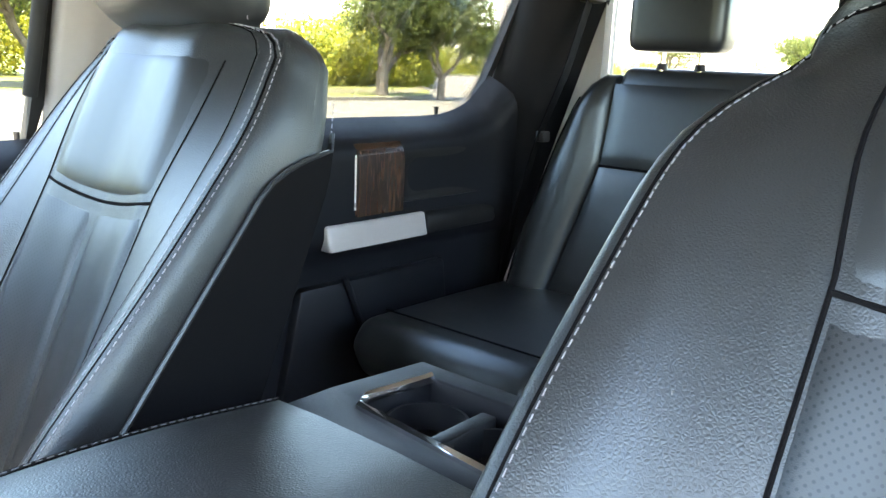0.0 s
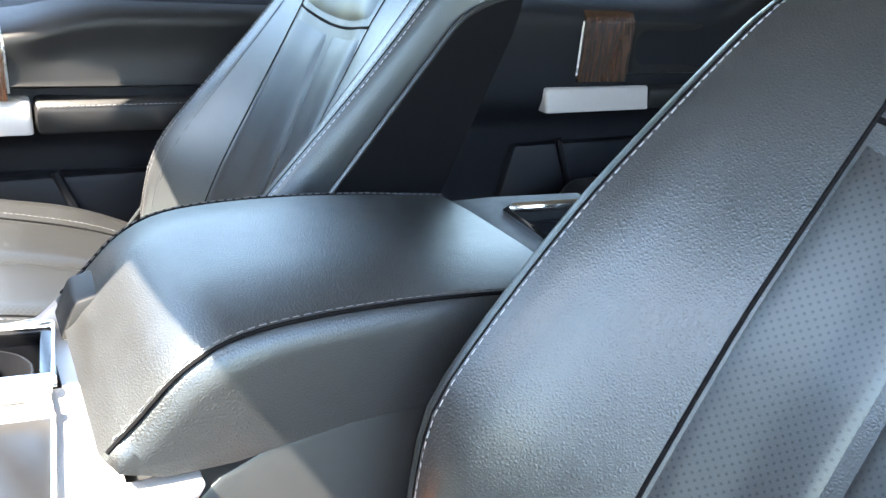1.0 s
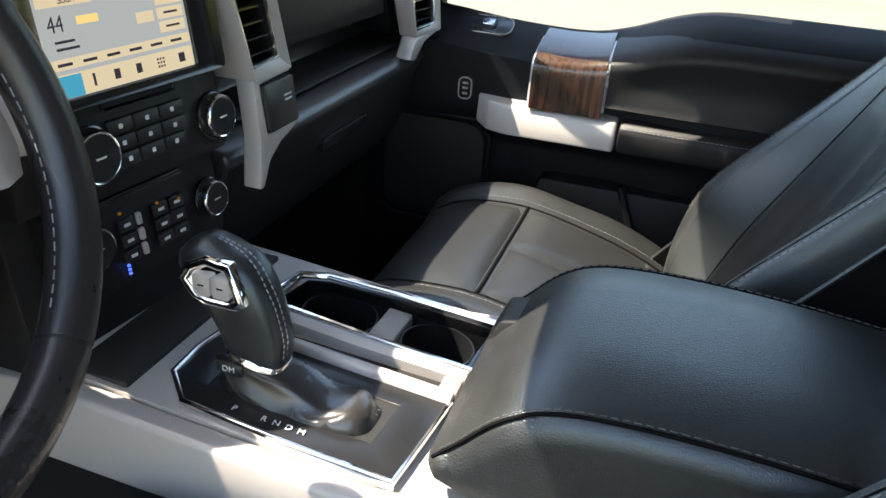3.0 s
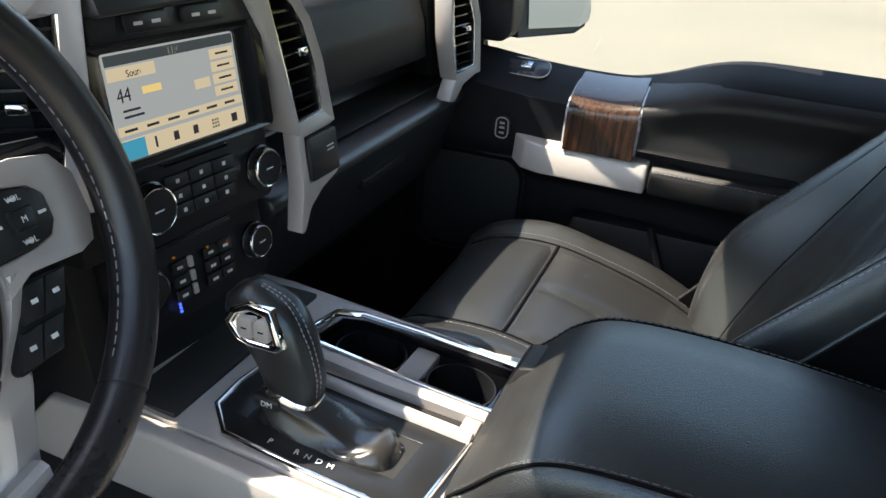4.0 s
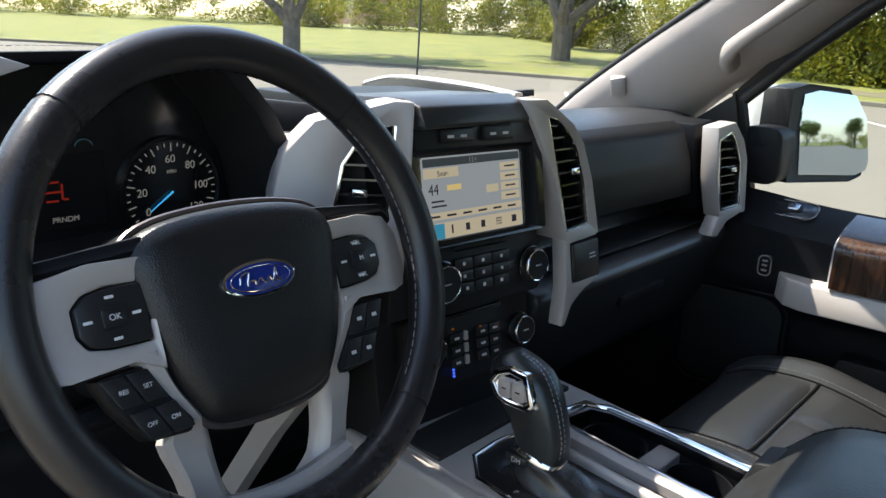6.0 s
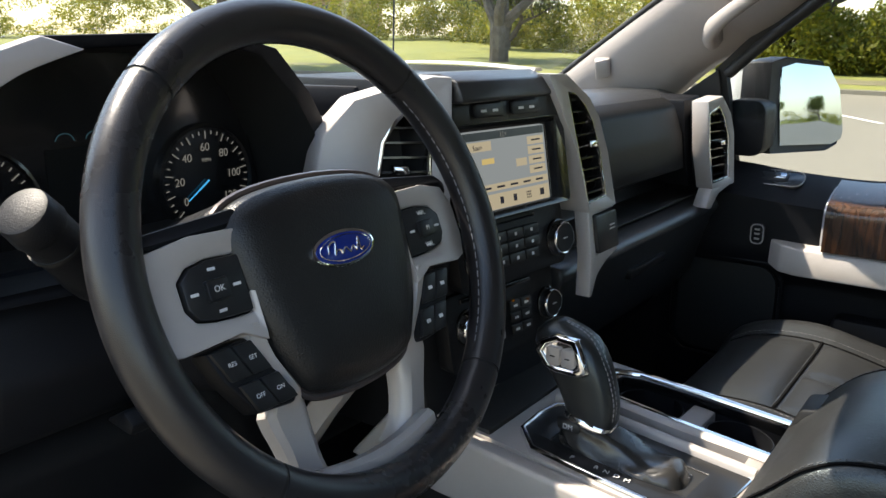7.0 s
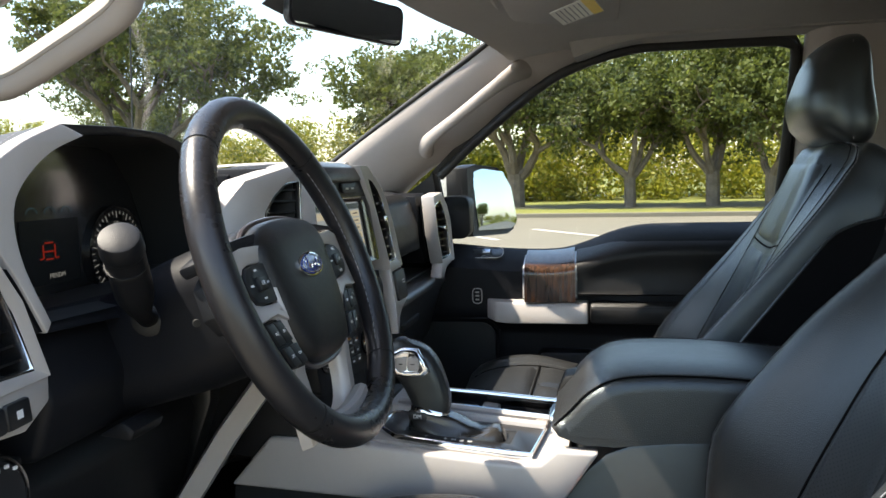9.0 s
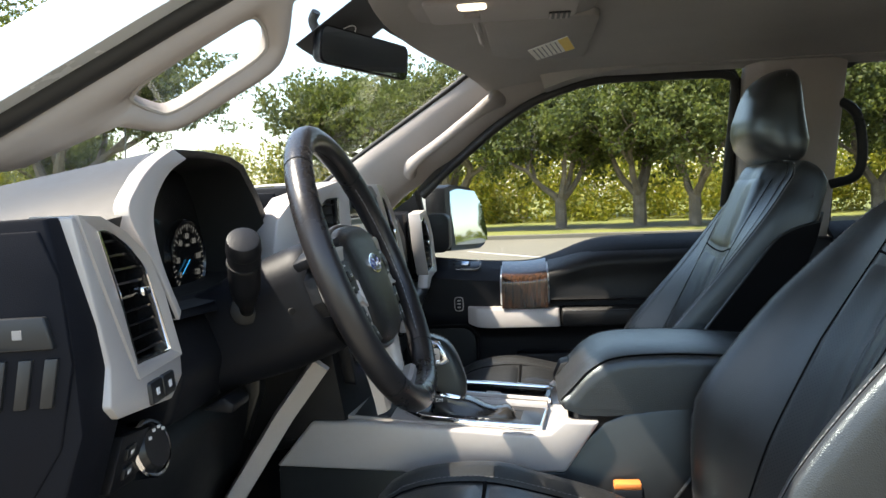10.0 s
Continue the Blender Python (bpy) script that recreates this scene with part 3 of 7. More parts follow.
def left_pillar():
    """Trim between the seal of the open doorway and the slot behind the grab handle."""
    # Top end drawn inward, out of view, to let sun onto the seat.
    outer = smooth_path([(-0.842, 1.30, 1.40), (-0.815, 1.16, 1.478), (-0.795, 1.06, 1.534), (-0.779, 0.98, 1.578), (-0.760, 0.885, 1.632), (-0.750, 0.83, 1.663), (-0.740, 0.776, 1.692), (-0.726, 0.72, 1.724), (-0.622, 0.54, 1.80), (-0.59, 0.45, 1.845)], 4)
    inner = smooth_path([(-0.80, 1.28, 1.395), (-0.735, 1.16, 1.475), (-0.705, 1.06, 1.538), (-0.708, 0.97, 1.582), (-0.716, 0.890, 1.622), (-0.708, 0.83, 1.655), (-0.698, 0.775, 1.687), (-0.665, 0.745, 1.705), (-0.585, 0.56, 1.79), (-0.555, 0.45, 1.855)], 4)
    rings = []
    for o, i in zip(outer, inner):
        m = o.lerp(i, 0.5)
        rings.append([o, o.lerp(i, 0.3) + Vector((-0.004, -0.014, -0.010)), m + Vector((0, -0.016, -0.010)), o.lerp(i, 0.85) + Vector((0, -0.008, -0.006)), i, i + Vector((-0.002, 0.016, 0.010)), m + Vector((-0.02, 0.016, 0.02)), o + Vector((-0.01, 0.02, 0.015))])
    return loft(rings)


structure("pillar_front_left", left_pillar(), PILLAR, "pale grey windscreen pillar trim", 60)


def windscreen(a, b):
    x = -0.82 + 1.64 * a
    bow = (x / 0.82) ** 2
    y = 1.42 - 0.63 * b - (0.25 - 0.08 * b) * bow
    z = 1.45 + 0.425 * b + (0.055 - 0.07 * b) * bow
    return Vector((x * (1 - 0.15 * b), y, z))


ws = thing("windscreen", (0, 1.2, 1.42), "wide curved windscreen", "window")
tagged(ws, kind="structure")
p = part("pane", sheet(windscreen, 24, 12, 0.004), WSGLASS, ws, sharp=60)
p.visible_shadow = False
part("edge_band", sheet(lambda a, b: windscreen(a, 0.97 + 0.05 * b) + Vector((0, 0, -0.004)), 24, 2, 0.002), RUBBER, ws)
part("pillar_edge", tube(smooth_path([(0.818, 1.245, 1.452), (0.793, 1.162, 1.513), (0.768, 1.022, 1.606), (0.735, 0.882, 1.693), (0.703, 0.742, 1.778), (0.676, 0.63, 1.850)], 5), 0.0075, 8), RUBBER, ws, "black edge of the glass", 60)
# back wall of the cab with the rear window
structure("wall_back", hoop(rounded(-0.9, 0.9, 0.66, 1.84, 0.05), rounded(-0.58, 0.58, 1.30, 1.76, 0.06), "xz", -1.36, -1.30), HEADLINER, "grey rear wall of the cab")
w = thing("window_3", (0, -1.33, 1.30), "rear window of the cab with dark frame bars", "window")
tagged(w, kind="structure")
p = part("pane", box(-0.575, 0.575, -1.332, -1.328, 1.305, 1.755, 0), GLASS, w)
p.visible_shadow = False
for x in (-0.04, 0.04):
    part("bar", box(x - 0.015, x + 0.015, -1.34, -1.315, 1.30, 1.74), RUBBER, w)
# rear left side: an unseen wall, added to close off light behind the driver
structure("wall_left", box(-0.92, -0.86, -1.36, -0.28, 0.66, 1.37), PLASTIC_SOFT, "plain unseen wall added to close off light at the rear left")
structure("kick_panel_right", box(0.84, 0.90, 0.90, 1.38, 0.66, 1.38), PLASTIC, "dark kick panel ahead of the door")
structure("kick_panel_left", box(-0.90, -0.84, 1.02, 1.38, 0.66, 1.36), PLASTIC, "dark kick panel ahead of the door")
structure("sill_left", box(-0.92, -0.80, -0.28, 1.35, 0.60, 0.72), PLASTIC, "dark door sill plate")

# Wall and pillar foot added to stop daylight through gaps beside the panels.
structure("wall_right", box(0.925, 0.96, -1.36, 1.38, 0.60, 1.30), PLASTIC, "plain dark wall added to close gaps behind the door panels")
structure("pillar_foot_right", box(0.79, 0.925, -0.31, -0.055, 0.66, 1.36, 0.01), PLASTIC_SOFT, "dark lower trim of the pillar between the doors")
# ---------------------------------------------------------------- front passenger door and rear door
def door_panel(y0, y1, top, name, label):
    """top: a function of y, the height of the sill."""
    e = thing(name, (0.85, (y0 + y1) / 2, 0.72), label, "door")

    def f(a, b):
        y = y0 + (y1 - y0) * a
        zt = top(y)
        z = 0.72 + (zt - 0.72) * b
        # upper shoulder leans out to the glass, armrest level stands in, pocket below
        d = zt - z
        x = glass_x(zt) - 0.012 - 0.078 * min(1, d / 0.042) ** 0.75
        if z < 1.16:
            x += 0.03 * min(1, (1.16 - z) / 0.05)
        return Vector((x, y, z))
    part("panel", sheet(f, 40, 40, 0.02), PLASTIC_SOFT, e, sharp=50)
    return e


def interp(pts):
    P = sorted(pts)
    return lambda y: float(np.interp(y, [p[0] for p in P], [p[1] for p in P]))


sill_f = interp(smooth2([(-0.10, 1.362), (0.22, 1.362), (0.31, 1.358), (0.37, 1.343), (0.44, 1.315), (0.52, 1.297), (0.66, 1.300), (0.80, 1.314), (0.95, 1.32)], 5, False))
sill_r = interp(smooth2([(-1.20, 1.50), (-1.165, 1.48), (-1.135, 1.433), (-1.09, 1.405), (-1.03, 1.388), (-0.95, 1.381), (-0.7, 1.382), (-0.3, 1.38)], 5, False))
DOOR_F = door_panel(-0.06, 0.92, sill_f, "front_door", "black leather-trimmed door panel with a wood band and silver pull")
DOOR_R = door_panel(-1.175, -0.30, sill_r, "rear_door", "black rear door panel with a wood band and silver pull")


def plate_on(poly, P, c0, c1):
    return loft([[P(a, b, c) for a, b in poly] for c in (c0, c1)], w=0.0008)


def shoulder_x(s, xt, xb):
    """The section of the upper door: out at the sill, rolling in, then upright."""
    return xt + (xb - xt) * math.sin(min(1, s / 0.36) * 1.5708) ** 0.85


def wood_band(e, y0, y1, top, zb, xt, xb):
    def f(a, b):
        y = y0 + (y1 - y0) * a
        zt = top(y) + 0.004
        return Vector((shoulder_x(b, xt, xb) - 0.004, y, zt + (zb - zt) * b))
    part("wood_band", sheet(f, 8, 24, 0.012), WOOD, e, "glossy dark burl wood band", 60)
    for q in (0, 1):
        part("chrome_strip", tube([f(q, k / 30) + Vector((-0.004, 0, 0.002)) for k in range(1, 29)], 0.0048, 8), SATIN, e, "chrome edge strip")
    part("seam_line", tube([f(a, 0.22) + Vector((-0.0003, 0, 0.0003)) for a in np.linspace(0.02, 0.98, 9)], 0.0009, 5), RUBBER, e)


wood_band(DOOR_F, 0.593, 0.465, sill_f, 1.190, 0.884, 0.776)
wood_band(DOOR_R, -0.646, -0.787, sill_r, 1.200, 0.860, 0.776)


def pull(e, y0, y1, x, z, taper=True):
    """A silver door pull with a tapered front end."""
    prof = [(0.0, 0.0), (0.012, 0.052), (0.055, 0.058), (0.07, 0.045), (0.06, 0.0)]
    rings = [[Vector((x + a * k + o, y, z + b * (0.8 + 0.2 * k) - dz)) for a, b in prof]
             for y, k, o, dz in (((y0, 0.6, 0.03, -0.01), (y0 - 0.025, 0.95, 0.005, -0.003)) if taper else ((y0, 0.96, 0.003, 0), (y0 - 0.008, 1, 0, 0))) + ( (y0 - 0.06, 1, 0, 0), ((y0 + y1) / 2, 1, 0, 0), (y1 + 0.01, 1, 0, 0), (y1, 0.97, 0.002, 0))]
    part("pull_handle", loft(rings, w=0.004), SILVER, e, "silver painted pull handle")


pull(DOOR_F, 0.692, 0.434, 0.752, 1.136)
pull(DOOR_R, -0.560, -0.860, 0.745, 1.136, False)
part("armrest", loft([[Vector((0.752 + a, y, 1.135 + b)) for a, b in ((0, 0), (0, 0.045), (0.02, 0.058), (0.08, 0.06), (0.08, 0.0))] for y in (0.43, 0.2, -0.05)], w=0.01), ARM_SKIN, DOOR_F)
part("armrest", loft([[Vector((0.752 + a, y, 1.135 + b)) for a, b in ((0, 0), (0, 0.045), (0.02, 0.058), (0.08, 0.06), (0.08, 0.0))] for y in (-0.863, -0.98, -1.13)], w=0.01), ARM_SKIN, DOOR_R)


# upper padded leather field behind the wood band, switches, speaker, pocket
def bolster_field(e, y0, y1, top, zb, xt, xb):
    """The padded field beside the wood: a rolled shoulder, a shallow hollow and a lip over the armrest."""
    def f(a, b):
        y = y0 + (y1 - y0) * a
        zt = top(y) + 0.002
        q = min(1.0, a / 0.12) if abs(y1 - y0) > 0.3 else 1.0
        hollow = 0.006 * q * max(0.0, math.sin(3.14 * min(1, max(0, (b - 0.30) / 0.68)))) ** 1.6
        return Vector((shoulder_x(b, xt, xb) + hollow - 0.002 - 0.004 * max(0, (b - 0.90) / 0.10) ** 2, y, zt + (zb - zt) * b))
    part("padded_field", sheet(f, 40, 44, 0.010), ARM_SKIN, e, "smooth dark padded field", 60)


bolster_field(DOOR_F, 0.461, -0.055, sill_f, 1.206, 0.882, 0.776)
bolster_field(DOOR_R, -0.792, -1.15, sill_r, 1.215, 0.858, 0.776)
bolster_field(DOOR_R, -0.642, -0.31, sill_r, 1.215, 0.858, 0.776)
part("arm_stitching", dashes([Vector((0.7535, y, 1.181)) for y in np.linspace(0.428, -0.04, 30)], 0.005, 0.003, 0.0010), THREAD, DOOR_F, "pale stitching along the armrest")
deck_f = lambda x, y, c=0.0: Vector((x, y, 1.3065 + 0.50 * (x - 0.848) + c))
part("lock_plate", plate_on(rounded(0.826, 0.872, 0.655, 0.770, 0.018), deck_f, -0.006, 0.0018), GLOSS_BLACK, DOOR_F, "lock switch plate")
part("lock_plate_edge", tube([deck_f(x, y, 0.0018) for x, y in rounded(0.826, 0.872, 0.655, 0.770, 0.018)], 0.0012, 6, True), SILVER, DOOR_F)
part("lock_switch", plate_on(rounded(0.838, 0.860, 0.685, 0.742, 0.006), deck_f, 0.0, 0.0055), BUTTON, DOOR_F, "black lock switch")
part("lock_switch_bar", plate_on(rounded(0.842, 0.857, 0.690, 0.712, 0.003), deck_f, 0.004, 0.0075), CHROME, DOOR_F, "chrome lock bar")
part("memory_switch", loft([[Vector((x, y, z)) for y, z in rounded(0.705, 0.727, 1.185, 1.222, 0.008)] for x in (0.776, 0.80)], w=0.003), PLASTIC, DOOR_F)
for z in (1.194, 1.204, 1.213):
    part("print_bar", box(0.7750, 0.777, 0.711, 0.721, z - 0.002, z + 0.002, 0), SILVER, DOOR_F)
part("memory_ring", tube([Vector((0.7755, y, z)) for y, z in rounded(0.704, 0.728, 1.184, 1.223, 0.009)], 0.0013, 6, True), SILVER, DOOR_F)
part("speaker_ring", tube([Vector((0.800, 0.775 + 0.11 * max(-1, min(1, 1.25 * math.cos(a))), 1.03 + 0.11 * max(-1, min(1, 1.25 * math.sin(a))))) for a in np.linspace(0, 2 * math.pi, 40, endpoint=False)], 0.004, 6, True), PLASTIC, DOOR_F)
part("speaker_grille", loft([[Vector((x, y, z)) for y, z in rounded(0.675, 0.875, 0.93, 1.13, 0.04)] for x in (0.802, 0.815)]), RUBBER, DOOR_F, "dark speaker grille")
for e, y0, y1 in ((DOOR_F, 0.62, 0.0), (DOOR_R, -0.45, -1.0)):
    part("pocket", loft([[Vector((x, y, z)) for y, z in ((y0, 0.80), (y0 - 0.06, 1.06), (y1 + 0.04, 1.06), (y1, 0.80))] for x in (0.775, 0.83)], w=0.012), PLASTIC_SOFT, e, "moulded door pocket")
    part("pocket_rib", tube([Vector((0.772, (y0 + y1) / 2 + 0.10, 1.07)), Vector((0.766, (y0 + y1) / 2 + 0.03, 0.90)), Vector((0.766, (y0 + y1) / 2, 0.82))], 0.008, 8), PLASTIC_SOFT, e)
part("lock_pin", rod((0.858, -1.0, 1.378), (0.858, -1.0, 1.420), 0.004, 0.0055, 10), RUBBER, DOOR_R, "black lock pin")
part("lock_pin", rod((0.872, -0.02, 1.355), (0.872, -0.02, 1.392), 0.004, 0.005, 10), RUBBER, DOOR_F, "black lock pin")
part("sail_panel", loft([[Vector((x + o, y, z)) for y, z, x in ((0.812, 1.318, 0.893), (0.832, 1.522, 0.827), (0.90, 1.475, 0.840), (1.00, 1.405, 0.862), (1.06, 1.32, 0.893))] for o in (-0.02, 0.01)], w=0.004), RUBBER, DOOR_F, "black corner panel")

# ---------------------------------------------------------------- outside parts of the truck
MIR = thing("side_mirror", (0.95, 0.76, 1.42), "white and black door mirror", "mirror")
out = [(0.900, 1.345), (1.120, 1.340), (1.165, 1.352), (1.172, 1.375), (1.150, 1.480), (1.100, 1.535), (0.960, 1.545), (0.905, 1.535), (0.893, 1.45)]
mp = lambda x, z, y: Vector((0.921 + (x - 0.893) * 0.80, y + 0.02 - 0.42 * (x - 1.0) * 0.8 + 0.09 * (z - 1.44), z))
part("bezel", loft([[mp(1.03 + (x - 1.03) * k, 1.44 + (z - 1.44) * k, y) for x, z in out] for y, k in ((0.705, 0.97), (0.70, 1.0), (0.735, 1.0), (0.765, 0.95))], w=0.003), PLASTIC, MIR, "black mirror bezel", 50)
part("cap", loft([[mp(1.03 + (x - 1.03) * k, 1.455 + (z - 1.45) * k, y) for x, z in out] for y, k in ((0.752, 0.86), (0.78, 0.88), (0.815, 0.74), (0.835, 0.45))]), BODY, MIR, "white painted mirror cap", 50)
mq = lambda x, z, k: mp(1.046 + (x - 1.03) * 0.80 * k, 1.442 + (z - 1.44) * 0.86 * k, 0.692) + Vector((0, 0.5 * (((x - 1.03) * 0.62 * k) ** 2 + ((z - 1.44) * 0.86 * k) ** 2) / 1.9 - 0.06 * (x - 1.03) * k, 0))
part("mirror_glass", loft([[mq(x, z, 1.0) + Vector((0, 0.02, 0)) for x, z in out]] + [[mq(x, z, k) for x, z in out] for k in (1.0, 0.92, 0.84, 0.75, 0.66, 0.57, 0.48, 0.38, 0.28, 0.18, 0.08)]), MIRROR, MIR, "convex mirror glass", 60)
part("arm", loft([[Vector((x, y, z)) for y, z in rounded(0.745, 0.83, 1.345, 1.46, 0.025)] for x in (0.86, 0.945)], w=0.004), PLASTIC, MIR, "black mirror arm")

structure("hood", sheet(lambda a, b: Vector((-0.85 + 1.7 * a, 1.55 + 1.2 * b - 0.15 * (2 * a - 1) ** 2, 1.405 - 0.02 * (2 * a - 1) ** 4 + 0.01 * b - 0.06 * b * b)), 20, 12, -0.02), BODY, "white painted engine hood", 60)
structure("cowl", sheet(lambda a, b: Vector((-0.84 + 1.68 * a, 1.40 - 0.25 * (2 * a - 1) ** 2 + 0.20 * b, 1.395 - 0.03 * b)), 20, 4, -0.02), RUBBER, "black cowl under the windscreen", 60)
for x0, x1 in ((-0.55, 0.05), (0.15, 0.70)):
    wp = thing("wiper", ((x0 + x1) / 2, 1.42, 1.44), "black windscreen wiper at rest", "wiper", "wipers")
    yb = lambda x: 1.465 - 0.24 * (x / 0.82) ** 2
    part("blade", sweep([Vector((x, yb(x) - 0.02, 1.442 + 0.05 * (x / 0.8) ** 2)) for x in np.linspace(x0, x1, 10)], [(-0.008, -0.012), (-0.008, 0.006), (0, 0.012), (0.008, 0.006), (0.008, -0.012)]), RUBBER, wp)
    part("wiper_arm", sweep([Vector((x, yb(x) + 0.02, 1.445 + 0.05 * (x / 0.8) ** 2)) for x in np.linspace((x0 + x1) / 2, x1 + 0.06, 8)], [(-0.010, -0.008), (-0.010, 0.006), (0.010, 0.006), (0.010, -0.008)]), PLASTIC, wp)
ANT = thing("antenna", (0.88, 1.75, 1.35), "thin black whip antenna on the fender", "antenna")
part("whip", rod((0.88, 1.75, 1.36), (0.83, 1.68, 2.25), 0.0028, 0.0018, 8), RUBBER, ANT)
part("antenna_base", rod((0.88, 1.75, 1.33), (0.88, 1.75, 1.37), 0.016, 0.008, 14), RUBBER, ANT)

# ---------------------------------------------------------------- dashboard


def stack_p(x, z, c=0.0):
    """A point on the centre stack: its face leans, and steps back under the radio."""
    y = 0.56 + 0.16 * z - 0.10 * min(0.0, x - 0.05) + (0.022 if z < 1.3725 else 0.0) + (0.028 if z < 1.285 else 0.0)
    return Vector((x, y - c, z - 0.10 * c))


def left_p(x, z, c=0.0):
    return Vector((x + 0.25 * c, 0.912 + 0.10 * (z - 1.40) + 0.10 * (x + 0.69) - c, z))


def right_p(x, z, c=0.0):
    return Vector((x - 0.1 * c, 0.80 + 0.06 * (z - 1.40) - 0.12 * (x - 0.74) - c, z))


def ring3(outer, inner, P, c0, c1, ci=None, w=0.0015):
    rings = [[P(a, b, c0) for a, b in outer], [P(a, b, c1) for a, b in outer], [P(a, b, c1 if ci is None else ci) for a, b in inner], [P(a, b, c0) for a, b in inner]]
    bm = bmesh.new()
    vs = [[bm.verts.new(p) for p in r] for r in rings]
    n = len(outer)
    for a, b in zip(vs, vs[1:] + vs[:1]):
        for i in range(n):
            bm.faces.new((a[i], a[(i + 1) % n], b[(i + 1) % n], b[i]))
    bmesh.ops.recalc_face_normals(bm, faces=bm.faces)
    return bevel(bm, w)


def plate3(poly, P, c0, c1, w=0.001):
    return loft([[P(a, b, c) for a, b in poly] for c in (c0, c1)], w=w)


def span(poly, z):
    xs = []
    for (a, b), (c, d) in zip(poly, poly[1:] + poly[:1]):
        if (b - z) * (d - z) < 0:
            xs.append(a + (c - a) * (z - b) / (d - b))
    return min(xs), max(xs)


def vent(parent, inner, P, slats, name="air_vent", depth=0.035, upright=0):
    """Air vent: dark box, chrome liner, slats and a small silver tab."""
    v = part(name, ring3(grow(inner, 0.001), grow(inner, -0.002), P, -depth, -0.001), GLOSS_BLACK, parent, "black air vent with chrome liner")
    part("vent_back", plate3(grow(inner, -0.001), P, -depth - 0.004, -depth), RUBBER, v)
    part("liner", ring3(grow(inner, 0.0045), grow(inner, -0.001), P, -0.006, 0.0022, w=0.0006), CHROME, v, "chrome liner")
    z0, z1 = min(p[1] for p in inner), max(p[1] for p in inner)
    for k in range(slats):
        z = z0 + (z1 - z0) * (k + 0.75) / (slats + 0.5)
        a, b = span(inner, z)
        a, b = a + 0.003, b - 0.003
        part("slat", loft([[P(x, z + dz, c) for dz, c in ((0.0012, -0.003), (-0.0012, -0.003), (-0.005, -0.022), (-0.002, -0.022))] for x in (a, (a + b) / 2, b)]), GLOSS_BLACK, v)
    for k in range(upright):
        zc = (z0 + z1) / 2
        a, b = span(inner, zc)
        x = a + (b - a) * (k + 1) / (upright + 1)
        part("blade", loft([[P(x + dx, z, c) for dx, c in ((0.0008, -0.026), (-0.0008, -0.026), (-0.0008, -0.034), (0.0008, -0.034))] for z in (z0 + 0.006, z1 - 0.008)]), GLOSS_BLACK, v)
    zc = z0 + (z1 - z0) * 0.52
    a, b = span(inner, zc)
    x = a + (b - a) * 0.60
    part("tab", loft([[P(x + dx, zc + dz, c) for dx, dz in ((-0.009, -0.004), (0.009, -0.004), (0.009, 0.005), (-0.009, 0.005))] for c in (-0.006, 0.006, 0.009)], w=0.0015), CHROME, v, "silver vent tab")
    return v


DASH = thing("dashboard", (0, 1.0, 1.0), "black and silver truck dashboard with screen and air vents", "dashboard")

# the pad from side to side, rising to the middle at the back
def pad_profile(x):
    k = min(1.0, abs(x) / 0.84)
    back = 1.34 - 0.20 * k * k
    return [(back, 1.435 - 0.01 * k), (back - 0.12, 1.462), (1.04, 1.490 - 0.012 * k), (0.95, 1.492 - 0.015 * k), (0.905, 1.480 - 0.015 * k), (0.882, 1.455), (0.866, 1.40), (0.862, 1.335), (0.885, 1.318), (0.92, 1.31),
            (0.92, 1.275), (0.83, 1.268), (0.806, 1.262), (0.800, 1.248), (0.815, 1.225), (0.855, 1.10), (0.93, 1.02), (1.10, 0.98), (back, 0.98)]


part("main_pad", loft([[Vector((x, y, z)) for y, z in pad_profile(x)] for x in np.linspace(0.12, 0.815, 18)], w=0.006), DASH_SKIN, DASH, sharp=45)
FALL = [(0.93, 1.44), (0.95, 1.33), (0.96, 1.27), (0.965, 1.19), (1.02, 1.05), (1.10, 0.98), (1.2, 0.98)]
part("driver_pad", loft([[Vector((x, y, z)) for y, z in pad_profile(x)[:5] + FALL] for x in np.linspace(-0.185, 0.12, 8)], w=0.006), DASH_SKIN, DASH, sharp=45)
part("driver_pad", loft([[Vector((x, y, z)) for y, z in pad_profile(x)[:3] + [(0.965, 1.494), (0.945, 1.488), (0.965, 1.44), (0.97, 1.33), (0.975, 1.27), (0.975, 1.19), (1.02, 1.05), (1.10, 0.98), (1.2, 0.98)]] for x in np.linspace(-0.80, -0.635, 8)], w=0.004), DASH_SKIN, DASH, sharp=45)
part("driver_pad", loft([[Vector((x, y, z)) for y, z in pad_profile(x)[:2] + [(1.10, 1.47), (1.06, 1.465), (1.040, 1.45), (1.040, 1.33), (1.04, 1.27), (1.04, 1.19), (1.05, 1.05), (1.10, 0.98), (1.2, 0.98)]] for x in np.linspace(-0.637, -0.183, 8)], w=0.004), PLASTIC_SOFT, DASH, sharp=45)
def pad_front(x, z):
    """How near the pad's front face comes at that height."""
    pr = [p for p in pad_profile(x)[4:8]][::-1]
    return float(np.interp(z, [p[1] for p in pr], [p[0] for p in pr]))


def panel_at(a, b, off=0.0):
    x, z = 0.207 + (0.468 - 0.02 * b) * a, 1.338 + 0.128 * b
    m = max(abs(2 * a - 1), abs(2 * b - 1))
    return Vector((x, pad_front(x, z) - 0.0035 - 0.006 * (1 - m ** 8) - 0.012 * a ** 2 + off, z))


